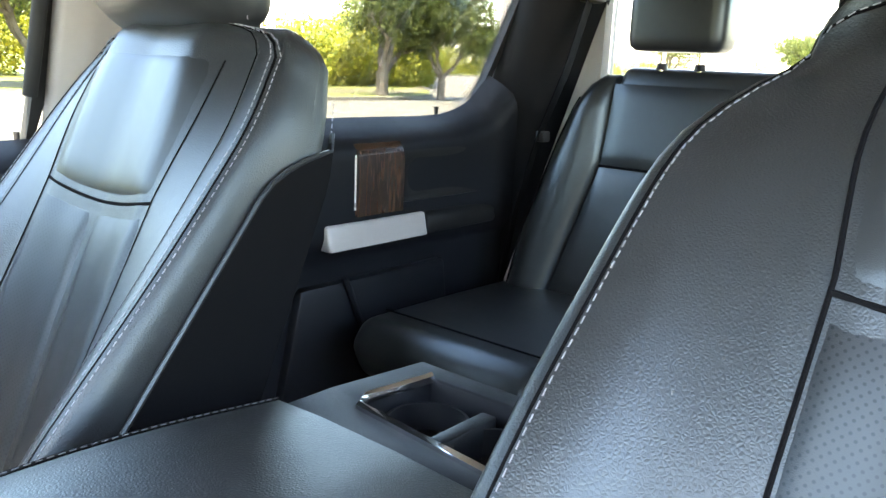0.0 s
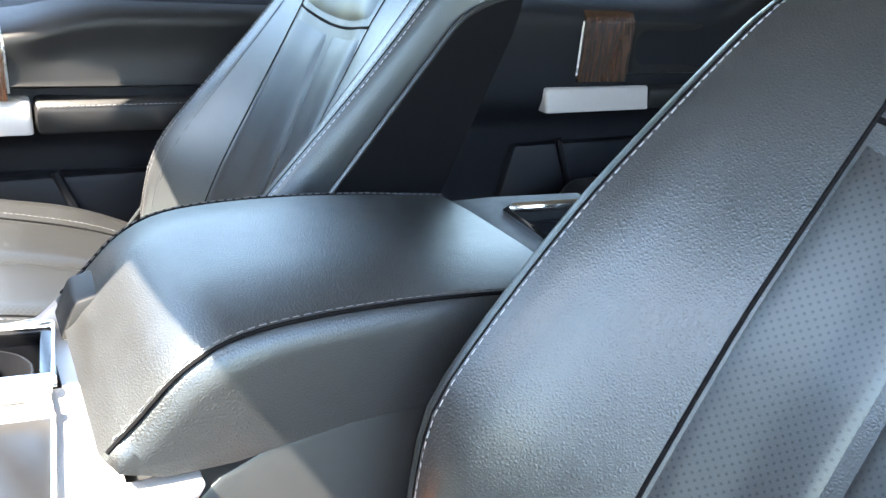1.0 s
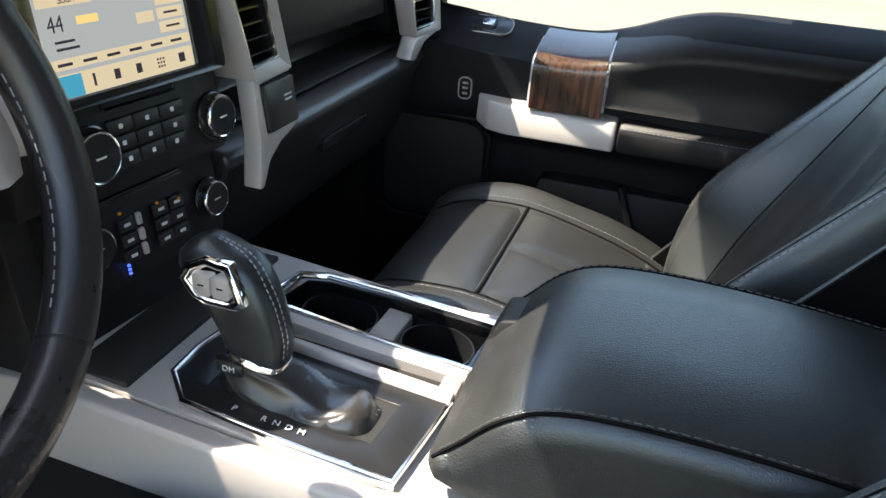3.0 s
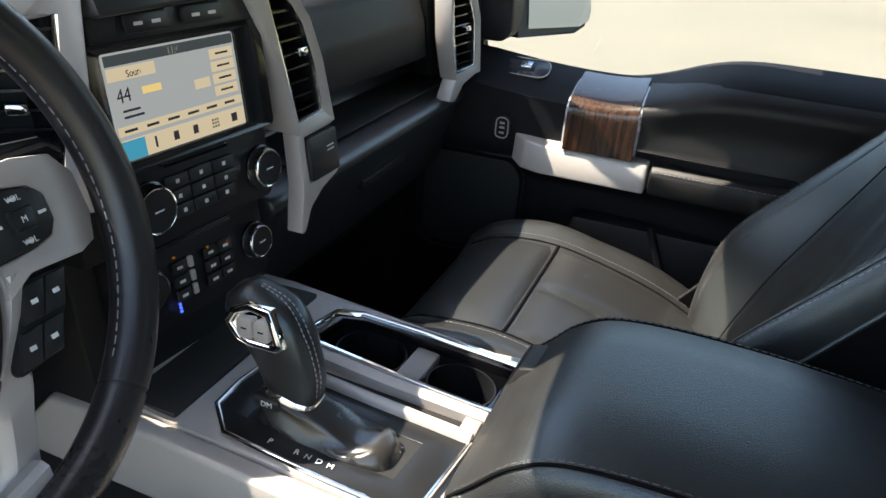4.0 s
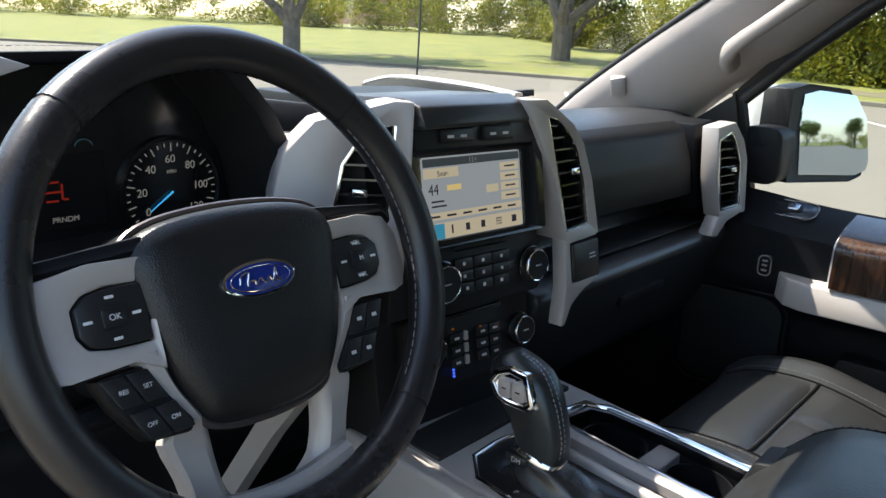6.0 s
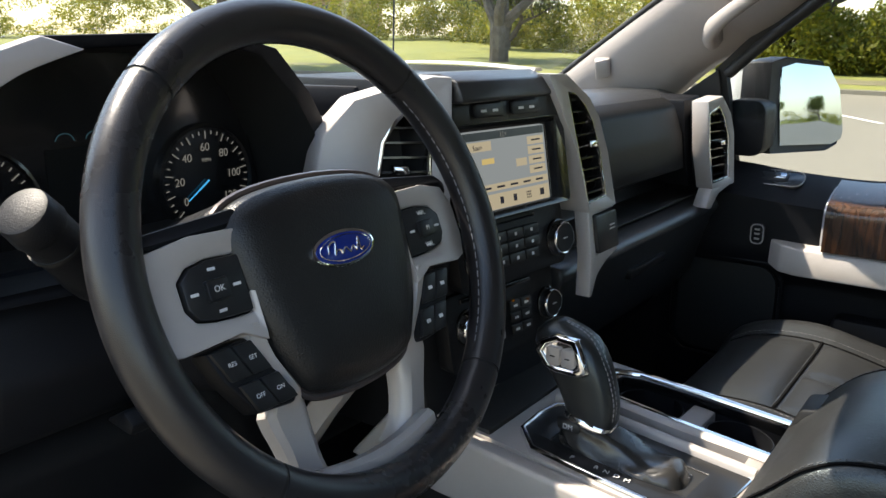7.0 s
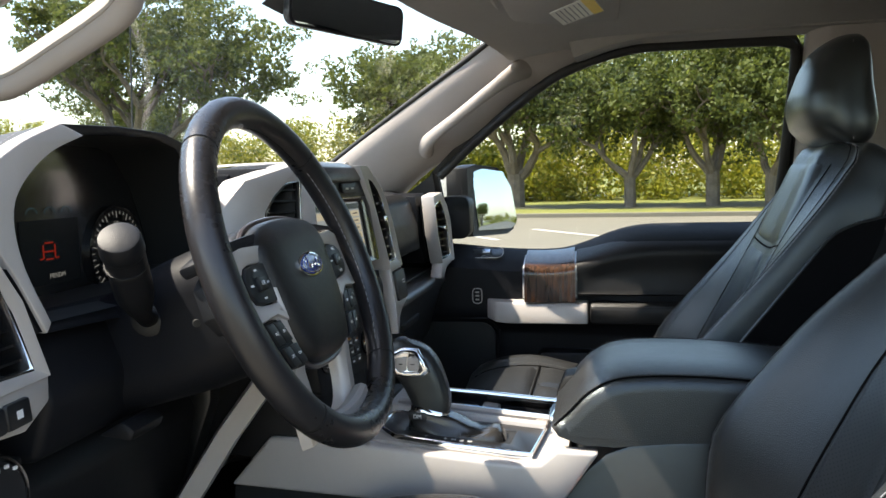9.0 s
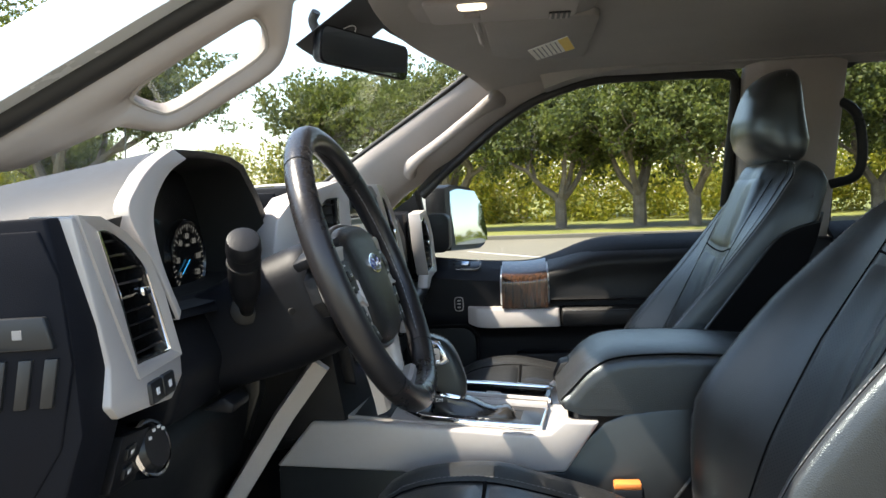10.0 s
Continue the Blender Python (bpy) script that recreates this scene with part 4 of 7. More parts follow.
part("glove_panel", sheet(panel_at, 30, 18, -0.006), ARM_SKIN, DASH, "soft dark glove box panel", 60)
part("panel_stitching", dashes([Vector((0.688 - 0.018 * b, pad_front(0.68, 1.338 + 0.128 * b) - 0.004, 1.338 + 0.13 * b)) for b in np.linspace(0.1, 1, 12)] + [Vector((0.668 - 0.05 * k, 0.905 + 0.05 * k, 1.474 + 0.004 * k)) for k in range(5)]), THREAD, DASH, "pale stitching")
part("shelf_mat", box(0.20, 0.78, 0.835, 0.925, 1.2735, 1.277, 0.001), RUBBER, DASH)
part("glove_box", sheet(lambda a, b: Vector((0.215 + 0.52 * a, 0.826 + 0.10 * b - 0.012 * math.sin(3.14 * b), 1.205 - 0.19 * b)), 8, 8, -0.012), PLASTIC_SOFT, DASH, "closed lower glove box", 60)
part("glove_box_latch", box(0.40, 0.56, 0.818, 0.84, 1.178, 1.196, 0.004), PLASTIC, DASH)
# tray at the top of the dash behind the stack
part("top_tray", ring3([(-0.16, 0.93), (0.10, 0.93), (0.13, 1.12), (-0.20, 1.12)], [(-0.145, 0.945), (0.085, 0.945), (0.112, 1.10), (-0.18, 1.10)], lambda a, b, c: Vector((a, b, 1.495 + c)), -0.02, 0.030, 0.026, 0.006), PLASTIC_SOFT, DASH)
part("tray_mat", plate3([(-0.15, 0.94), (0.09, 0.94), (0.115, 1.105), (-0.185, 1.105)], lambda a, b, c: Vector((a, b, 1.49 + c)), 0, 0.012), RUBBER, DASH, "dark rubber tray mat")
part("speaker_grille", plate3([(-0.05, 1.0), (0.10, 0.96), (0.12, 1.10), (-0.04, 1.11)], lambda a, b, c: Vector((a, b, 1.503 + c)), 0, 0.006), RUBBER, DASH)
part("top_trim", sweep(smooth_path([(0.070, 0.825, 1.537), (0.095, 0.92, 1.541), (0.122, 1.03, 1.542), (0.155, 1.13, 1.538), (0.185, 1.22, 1.522)], 5), [(-0.007, 0), (-0.0055, 0.004), (0.0055, 0.004), (0.007, 0)]), SILVER, DASH, "silver top trim", 50)

part("centre_riser", loft([[Vector((x - 0.012, y, z - 0.001)), Vector((x + 0.006, y, z - 0.001)), Vector((x + 0.030, y + 0.005, z - 0.03)), Vector((x + 0.075, y + 0.01, 1.470)), Vector((x - 0.012, y, 1.46))]
                          for x, y, z in smooth_path([(0.072, 0.84, 1.537), (0.095, 0.92, 1.540), (0.122, 1.03, 1.541), (0.155, 1.13, 1.537), (0.185, 1.22, 1.521)], 4)]), DASH_SKIN, DASH, "", 50)
# centre stack
part("stack_body", loft([[stack_p(x, z, 0.0) + Vector((0, dy, 0)) for x, z, dy in ((-0.155, zz, 0.25), (-0.155, zz, 0.016), (0.095, zz, 0.016), (0.095, zz, 0.25))] for zz in (1.10, 1.20, 1.284, 1.2852, 1.40, 1.512, 1.532)], w=0.003), PLASTIC, DASH, "black centre stack")
part("stack_brow", loft([[Vector((x, y, z)) for y, z in ((0.94, 1.535), (0.83, 1.540), (0.806, 1.532), (0.797, 1.512), (0.80, 1.508), (0.94, 1.508))] for x in (-0.135, -0.04, 0.06)], w=0.004), DASH_SKIN, DASH)
RV_IN = [(0.102, 1.511), (0.126, 1.507), (0.148, 1.490), (0.166, 1.468), (0.180, 1.422), (0.186, 1.364), (0.131, 1.361), (0.121, 1.412)]
RV_OUT = [(0.046, 1.535), (0.092, 1.534), (0.152, 1.501), (0.175, 1.474), (0.192, 1.425), (0.202, 1.350), (0.121, 1.350), (0.100, 1.435)]


def left_vent_p(xr, z, c=0.0):
    """The driver's side of the stack rakes back; xr counts as on the other side."""
    k = 0.65 * (xr - 0.085)
    return Vector((-0.140 - k - 0.5 * c, 0.575 + 0.16 * z + k - 0.85 * c, z))


TAIL = [(0.121, 1.351), (0.202, 1.351), (0.2025, 1.346), (0.134, 1.344), (0.134, 1.290), (0.199, 1.292), (0.203, 1.286), (0.160, 1.276), (0.130, 1.262), (0.110, 1.238), (0.101, 1.238), (0.110, 1.265), (0.118, 1.29)]
flat_p = lambda x, z, c=0.0: Vector((x, 0.56 + 0.16 * z - c, z))
WIDE_OUT = [(0.078, 1.537), (0.100, 1.538), (0.195, 1.514), (0.236, 1.478), (0.254, 1.430), (0.262, 1.350), (0.108, 1.350), (0.092, 1.435)]
for P, deep, rim in ((flat_p, 0.05, RV_OUT), (left_vent_p, 0.045, WIDE_OUT)):
    fr = part("vent_frame", ring3(rim, RV_IN, P, -deep, 0.010, 0.004, 0.003), SILVER, DASH, "silver painted vent frame")
    vent(fr, RV_IN, lambda x, z, c: P(x, z, c + 0.002), 9)
part("lower_trim", loft([[flat_p(x, z, c) for x, z in TAIL] for c in (-0.015, 0.007)], w=0.003), SILVER, DASH, "silver painted trim")
sw = part("outlet_cover", plate3(rounded(0.1345, 0.2005, 1.2915, 1.3435, 0.004), lambda x, z, c: Vector((x, 0.56 + 0.16 * z - c, z)), -0.02, 0.011, 0.002), BUTTON, DASH, "black outlet cover")
for k in range(2):
    part("print_bar", plate3([(0.174, 1.326 - 0.005 * k), (0.190, 1.326 - 0.005 * k), (0.190, 1.324 - 0.005 * k), (0.174, 1.324 - 0.005 * k)], lambda x, z, c: Vector((x, 0.56 + 0.16 * z - c, z)), 0.011, 0.0114, 0), INK, sw)
part("button_panel", plate3(rounded(-0.132, 0.078, 1.484, 1.514, 0.003), stack_p, -0.018, 0.002), BUTTON, DASH)
for x0, x1 in ((-0.097, -0.045), (-0.028, 0.026)):
    pod = part("rocker_button", plate3(rounded(x0, x1, 1.490, 1.507, 0.005), stack_p, 0.001, 0.006, 0.0015), BUTTON, DASH, "raised dark button pair")
    for t in (0.3, 0.7):
        xc = x0 + (x1 - x0) * t
        part("print_bar", plate3([(xc - 0.005, 1.4965), (xc + 0.005, 1.4965), (xc + 0.005, 1.4995), (xc - 0.005, 1.4995)], stack_p, 0.006, 0.0064, 0), INK, pod)

# display
part("screen_bezel", ring3(rounded(-0.146, 0.084, 1.3735, 1.4845, 0.006), rounded(-0.120, 0.047, 1.380, 1.474, 0.003), stack_p, -0.020, 0.003, -0.004, 0.001), GLOSS_BLACK, DASH, "gloss black screen surround")
SCR = part("screen", plate3(rounded(-0.118, 0.045, 1.381, 1.473, 0.002), stack_p, -0.012, -0.005, 0), glow("screen_blue", (0.52, 0.58, 0.62), 0.15), DASH, "lit touch screen")
SCREEN_TAN, SCREEN_DARK = glow("screen_tan", (0.80, 0.70, 0.50), 0.17), glow("screen_dark", (0.07, 0.09, 0.10), 0.15)
SCREEN_BLUE, SCREEN_INK = glow("screen_accent", (0.05, 0.35, 0.55), 0.2), glow("screen_ink", (0.02, 0.02, 0.03), 0.3)
SCREEN_WHITE = glow("screen_white", (0.85, 0.85, 0.8), 0.055)


def on_screen(name, u0, u1, v0, v1, mat, c=-0.0046):
    """A field on the display, in parts of its width and height from the top left."""
    x0, x1, z1, z0 = -0.1165 + 0.160 * u0, -0.1165 + 0.160 * u1, 1.472 - 0.0905 * v0, 1.472 - 0.0905 * v1
    return part(name, plate3([(x0, z0), (x1, z0), (x1, z1), (x0, z1)], stack_p, -0.006, c, 0), mat, SCR)


on_screen("status_bar", 0, 1, 0, 0.10, SCREEN_DARK)
on_screen("menu_bar", 0, 1, 0.80, 1.0, SCREEN_TAN)
on_screen("source_button", 0.0, 0.34, 0.12, 0.24, SCREEN_TAN)
on_screen("preset_strip", 0.0, 1.0, 0.67, 0.76, SCREEN_TAN)
on_screen("music_tile", 0.0, 0.165, 0.81, 1.0, SCREEN_BLUE, -0.0044)
on_screen("station_mark", 0.22, 0.36, 0.34, 0.41, glow("screen_yellow", (0.8, 0.62, 0.25), 0.22))
for k in range(4):
    on_screen("side_button", 0.78, 0.985, 0.13 + 0.13 * k, 0.235 + 0.13 * k, SCREEN_TAN)
    on_screen("text_bar", 0.83, 0.94, 0.17 + 0.13 * k, 0.19 + 0.13 * k, SCREEN_INK, -0.0043)
on_screen("home_button", 0.62, 0.75, 0.40, 0.50, SCREEN_TAN)
for k in range(6):
    on_screen("text_bar", 0.04 + 0.16 * k, 0.13 + 0.16 * k, 0.705, 0.73, SCREEN_INK, -0.0043)
for u0, u1, v0, v1 in ((0.06, 0.18, 0.52, 0.54), (0.06, 0.20, 0.58, 0.60), (0.235, 0.25, 0.84, 0.95), (0.38, 0.42, 0.85, 0.94), (0.54, 0.58, 0.85, 0.94), (0.88, 0.93, 0.85, 0.94)):
    on_screen("text_bar", u0, u1, v0, v1, SCREEN_INK, -0.0043)
for i in range(3):
    for j in range(3):
        on_screen("menu_dot", 0.705 + 0.022 * i, 0.717 + 0.022 * i, 0.85 + 0.036 * j, 0.87 + 0.036 * j, SCREEN_INK, -0.0043)


def stack_m(x, z, c, tilt=9.0):
    return Matrix.Translation(stack_p(x, z, c)) @ pose(0, 0, 0, 90 - tilt, 0, 0)


lettering("11:47", 0.010, stack_m(-0.035, 1.467, -0.0043), SCREEN_WHITE, SCR, depth=0.0001)
lettering("Sources", 0.009, stack_m(-0.083, 1.455, -0.0043), SCREEN_INK, SCR, depth=0.0001)
lettering("44", 0.018, stack_m(-0.103, 1.437, -0.0043), SCREEN_INK, SCR, depth=0.0001)

# radio and climate controls
part("radio_panel", plate3(rounded(-0.125, 0.094, 1.288, 1.372, 0.012), stack_p, -0.018, 0.003, 0.001), PLASTIC, DASH, "black radio panel")
part("disc_slot", ring3(rounded(-0.066, 0.026, 1.3595, 1.3665, 0.003), rounded(-0.064, 0.024, 1.3615, 1.365, 0.0015), stack_p, 0.002, 0.005, 0.003, 0.0005), GLOSS_BLACK, DASH)
lines = [(-0.066, -0.036, 1.338, 1.351), (-0.034, -0.003, 1.338, 1.351), (-0.001, 0.030, 1.338, 1.351), (-0.066, -0.036, 1.323, 1.336), (-0.034, -0.003, 1.323, 1.336), (-0.001, 0.030, 1.323, 1.336),
         (-0.060, -0.036, 1.308, 1.321), (-0.034, -0.003, 1.308, 1.321), (-0.001, 0.026, 1.308, 1.321)]
for x0, x1, z0, z1 in lines:
    bt = part("radio_button", plate3(rounded(x0, x1, z0, z1, 0.002), stack_p, 0.002, 0.006, 0.001), BUTTON, DASH, "dark radio button")
    xc, zc = (x0 + x1) / 2, (z0 + z1) / 2
    part("print_bar", plate3([(xc - 0.0022, zc - 0.002), (xc + 0.0022, zc - 0.002), (xc + 0.0022, zc + 0.002), (xc - 0.0022, zc + 0.002)], stack_p, 0.006, 0.0063, 0), INK, bt)
part("climate_panel", plate3(rounded(-0.125, 0.098, 1.185, 1.280, 0.010), stack_p, -0.018, 0.003, 0.001), PLASTIC, DASH, "black climate panel")
part("trim_strip", plate3(rounded(-0.10, 0.04, 1.268, 1.274, 0.001), stack_p, 0.002, 0.006, 0.001), GLOSS_BLACK, DASH)
for i in range(4):
    for j in range(3):
        x0, z0 = -0.052 + 0.023 * i, 1.249 - 0.0155 * j
        wide = 0.020 if i != 1 else 0.007
        bt = part("climate_button", plate3(rounded(x0, x0 + wide, z0 - 0.012, z0, 0.0018), stack_p, 0.002, 0.005, 0.0008), SILVER if i == 1 else BUTTON, DASH)
        if i != 1:
            part("print_bar", plate3([(x0 + 0.006, z0 - 0.008), (x0 + 0.014, z0 - 0.008), (x0 + 0.014, z0 - 0.005), (x0 + 0.006, z0 - 0.005)], stack_p, 0.005, 0.0053, 0), INK, bt)
AMBER, BLUE_LED = glow("amber_light", (1.0, 0.35, 0.02), 0.04), glow("blue_light", (0.05, 0.12, 1.0), 0.5)
for x, z, mm in ((-0.048, 1.256, AMBER), (0.0, 1.250, AMBER), (0.03, 1.245, AMBER), (-0.052, 1.197, BLUE_LED), (-0.052, 1.201, BLUE_LED), (-0.052, 1.205, BLUE_LED)):
    part("indicator_light", plate3([(x - 0.0014, z - 0.0010), (x + 0.0014, z - 0.0010), (x + 0.0014, z + 0.0010), (x - 0.0014, z + 0.0010)], stack_p, 0.0045, 0.0062, 0), mm, DASH)


def dial(x, z, r, name="knob"):
    """A turning knob: chrome skirt, dark face with a print bar."""
    base = stack_p(x, z, 0.0)
    ax = Vector((-0.10, -1, 0.10)).normalized()
    k = part(name, lathe(base, ax, [(0.0, r * 1.04), (0.004, r * 1.04), (0.006, r * 1.0), (0.012, r * 0.97), (0.0150, r * 0.95), (0.0160, r * 0.91), (0.0155, r * 0.86), (0.0150, 0.0005)], 36), CHROME, DASH, "chrome-ringed knob")
    part("knob_face", lathe(base, ax, [(0.012, r * 0.86), (0.0155, r * 0.855), (0.0163, r * 0.82), (0.0160, r * 0.70), (0.0160, 0.0005)], 28), KNOB_FACE, k, "dark knob face")
    part("skirt", lathe(base, ax, [(0.0, r * 1.10), (0.004, r * 1.10), (0.005, r * 1.03), (0.005, 0.001)], 28), GLOSS_BLACK, k)
    c = base + ax * 0.0162
    part("print_bar", box(c.x - r * 0.25, c.x + r * 0.25, c.y - 0.0004, c.y + 0.0008, c.z - 0.0008, c.z + 0.0008, 0), INK, k)
    for i in range(24):
        a = 2 * math.pi * i / 24
        u, v = Vector((1, 0, 0)), ax.cross(Vector((1, 0, 0)))
        d = u * math.cos(a) + v * math.sin(a)
        part("rib", rod(base + d * r * 0.995 + ax * 0.007, base + d * r * 0.972 + ax * 0.0125, 0.0007, n=5), CHROME, k)


dial(0.077, 1.322, 0.0225)
dial(-0.088, 1.326, 0.0245)
dial(0.079, 1.228, 0.0200)
dial(-0.088, 1.236, 0.0215)

# passenger end vent
PV_IN = [(0.695, 1.440), (0.735, 1.452), (0.757, 1.430), (0.775, 1.395), (0.785, 1.312), (0.715, 1.308), (0.700, 1.37)]
PV_OUT = [(0.676, 1.466), (0.738, 1.474), (0.775, 1.440), (0.794, 1.400), (0.802, 1.296), (0.703, 1.296), (0.682, 1.37)]
part("vent_housing", plate3(grow(PV_OUT, -0.001), right_p, -0.12, -0.04, 0.002), PLASTIC_SOFT, DASH)
fr = part("vent_frame", ring3(PV_OUT, PV_IN, right_p, -0.025, 0.010, 0.003, 0.003), SILVER, DASH, "silver painted vent frame")
vent(fr, PV_IN, lambda x, z, c: right_p(x, z, c + 0.002), 8)
part("lower_trim", plate3([(0.703, 1.297), (0.790, 1.297), (0.735, 1.285), (0.700, 1.258), (0.678, 1.262)], right_p, -0.02, 0.009, 0.003), SILVER, DASH, "silver painted trim")

# instrument hood and cluster in front of the driver
HIN = [(-0.588, 1.385), (-0.606, 1.44), (-0.605, 1.485), (-0.584, 1.515), (-0.535, 1.546), (-0.475, 1.566), (-0.40, 1.569), (-0.32, 1.567), (-0.285, 1.558), (-0.248, 1.515), (-0.222, 1.46), (-0.208, 1.395), (-0.27, 1.385), (-0.42, 1.382)]
HOUT = [(-0.597, 1.376), (-0.624, 1.44), (-0.655, 1.497), (-0.625, 1.528), (-0.572, 1.556), (-0.51, 1.577), (-0.40, 1.580), (-0.31, 1.577), (-0.265, 1.566), (-0.228, 1.520), (-0.202, 1.46), (-0.188, 1.390), (-0.26, 1.372), (-0.42, 1.368)]


def hood_p(x, z, c=0.0):
    return Vector((x, 0.932 + 0.18 * (z - 1.48) - c, z))


part("instrument_hood", loft([[hood_p(x, z, 0.0) + Vector((k * 0.03 if x > -0.4 else -0.085 * k, 0.28 * k, -k * (0.060 * max(0, (z - 1.40) / 0.18) + (0.03 if x < -0.56 else 0.0)))) for x, z in HOUT] for k in (0, 0.33, 0.66, 1.0)], caps=False), material("hood_skin", (0.020, 0.0195, 0.0195), 0.52, grain=0.25, grain_scale=600, kind="cells", scale=4, spec=0.4), DASH, "stitched leather instrument hood", 60)
part("hood_recess", loft([[hood_p(x, z, 0.004) for x, z in HIN], [Vector((x * 0.93 - 0.028, 1.03, 1.47 + (z - 1.47) * 0.93)) for x, z in HIN]], caps=False), RUBBER, DASH, "dark instrument recess", 60)
part("hood_edge", ring3(HOUT, HIN, hood_p, -0.004, 0.006, 0.0, 0.002), PLASTIC_SOFT, DASH)
idx = [0, 1, 2, 3, 4, 5]
band_o = [HOUT[i] for i in idx]
band_i = [HIN[i] for i in idx]
band = smooth2(band_o, 4, False) + smooth2(band_i, 4, False)[::-1]
part("hood_trim", plate3(band, hood_p, -0.01, 0.0085, 0.0015), SILVER, DASH, "silver hood edge trim", 50)
part("hood_stitching", dashes([hood_p(x - 0.004, z + 0.003, -0.004) for x, z in smooth2(HOUT[2:7], 6, False)]), THREAD, DASH)
part("cluster_face", prism([(x * 0.94 - 0.028, 1.47 + (z - 1.47) * 0.94) for x, z in HIN], "xz", 1.028, 1.034), GLOSS_BLACK, DASH, "black instrument panel")
for cx in (-0.30, -0.545):
    gauge = part("gauge", lathe((cx, 1.028, 1.425), (0, -1, 0.0), [(0, 0.062), (0.006, 0.062), (0.007, 0.059), (0.003, 0.057), (0.003, 0.0005)], 40), GLOSS_BLACK, DASH, "round speedometer dial")
    for k in range(31):
        a = radians(222 - 264 * k / 30)
        r0, r1 = (0.045, 0.054) if k % 3 == 0 else (0.050, 0.054)
        d, s = Vector((math.cos(a), 0, math.sin(a))), Vector((-math.sin(a), 0, math.cos(a))) * 0.0006
        c = Vector((cx, 1.0235, 1.425))
        part("tick", loft([[c + d * r0 + s, c + d * r0 - s, c + d * r1 - s, c + d * r1 + s], [p + Vector((0, -0.0006, 0)) for p in (c + d * r0 + s, c + d * r0 - s, c + d * r1 - s, c + d * r1 + s)]]), SCREEN_WHITE, gauge)
    if cx > -0.4:
        for txt, deg in (("0", 215), ("20", 178), ("40", 134), ("60", 92), ("80", 50), ("100", 6), ("120", -35)):
            a = radians(deg)
            lettering(txt, 0.0125, Matrix.Translation((cx + 0.036 * math.cos(a), 1.0235, 1.425 + 0.036 * math.sin(a))) @ pose(0, 0, 0, 90), SCREEN_WHITE, gauge, depth=0.0002)
        lettering("MPH", 0.006, Matrix.Translation((cx, 1.0235, 1.447)) @ pose(0, 0, 0, 90), SCREEN_WHITE, gauge, depth=0.0002)
        a = radians(215)
        c, d, s = Vector((cx, 1.022, 1.425)), Vector((math.cos(a), 0, math.sin(a))), Vector((-math.sin(a), 0, math.cos(a))) * 0.0010
        part("needle", loft([[c + s, c - s, c + d * 0.034 - s * 0.4, c + d * 0.034 + s * 0.4], [p + Vector((0, -0.001, 0)) for p in (c + s, c - s, c + d * 0.034 - s * 0.4, c + d * 0.034 + s * 0.4)]]), glow("needle_blue", (0.05, 0.45, 0.9), 0.3), gauge, "lit blue needle")
RED = glow("warning_red", (0.9, 0.06, 0.03), 0.05)
info = part("info_screen", box(-0.475, -0.375, 1.0265, 1.0285, 1.40, 1.475, 0), glow("dark_display", (0.01, 0.015, 0.02), 0.02), DASH, "dark driver display")
for x0, x1, z0, z1 in ((-0.439, -0.421, 1.437, 1.439), (-0.441, -0.439, 1.430, 1.446), (-0.421, -0.419, 1.430, 1.446), (-0.437, -0.423, 1.447, 1.449), (-0.436, -0.424, 1.428, 1.430), (-0.446, -0.441, 1.429, 1.431), (-0.419, -0.414, 1.429, 1.431)):
    part("door_warning", box(x0, x1, 1.0255, 1.0264, z0, z1, 0), RED, info, "red door-open warning")
lettering("PRNDM", 0.008, Matrix.Translation((-0.418, 1.026, 1.409)) @ pose(0, 0, 0, 90), SCREEN_WHITE, info, depth=0.0002)
for x in (-0.455, -0.425, -0.395):
    part("small_gauge", tube([Vector((x + 0.009 * math.cos(a), 1.0262, 1.482 + 0.007 * math.sin(a))) for a in np.linspace(0, 3.14, 9)], 0.0005, 5), glow("dim_blue", (0.1, 0.3, 0.4), 0.05) if x < -0.45 else bpy.data.materials["dim_blue"], info)

# left end: vent, switches, lamp switch, end cap
LV2_IN = [(-0.745, 1.484), (-0.715, 1.481), (-0.678, 1.464), (-0.648, 1.440), (-0.632, 1.40), (-0.613, 1.346), (-0.706, 1.350), (-0.722, 1.42)]
LV2_OUT = [(-0.797, 1.500), (-0.752, 1.498), (-0.700, 1.482), (-0.652, 1.455), (-0.622, 1.41), (-0.599, 1.337), (-0.722, 1.336), (-0.762, 1.42)]
fr = part("vent_frame", ring3(LV2_OUT, LV2_IN, left_p, -0.03, 0.010, 0.003, 0.003), SILVER, DASH, "silver painted vent frame")
vent(fr, LV2_IN, lambda x, z, c: left_p(x, z, c + 0.002), 9)
part("lower_trim", plate3([(-0.599, 1.338), (-0.722, 1.337), (-0.762, 1.42), (-0.797, 1.4995), (-0.806, 1.498), (-0.778, 1.36), (-0.790, 1.325), (-0.776, 1.311), (-0.644, 1.297), (-0.604, 1.314)], left_p, -0.02, 0.0085, 0.003), SILVER, DASH, "silver painted trim")
for k in range(2):
    x0 = -0.706 + 0.035 * k
    bt = part("pedal_switch", plate3(rounded(x0, x0 + 0.033, 1.305, 1.328, 0.003), left_p, 0.0, 0.0125, 0.002), BUTTON, DASH, "dark pedal switch")
    part("print_bar", plate3([(x0 + 0.012, 1.313), (x0 + 0.020, 1.313), (x0 + 0.020, 1.320), (x0 + 0.012, 1.320)], left_p, 0.0125, 0.0129, 0), INK, bt)
lamp_p = lambda x, z, c=0.0: Vector((x - 0.1 * c, 0.925 + 0.25 * (1.25 - z) + 0.12 * (x + 0.66) - c, z))
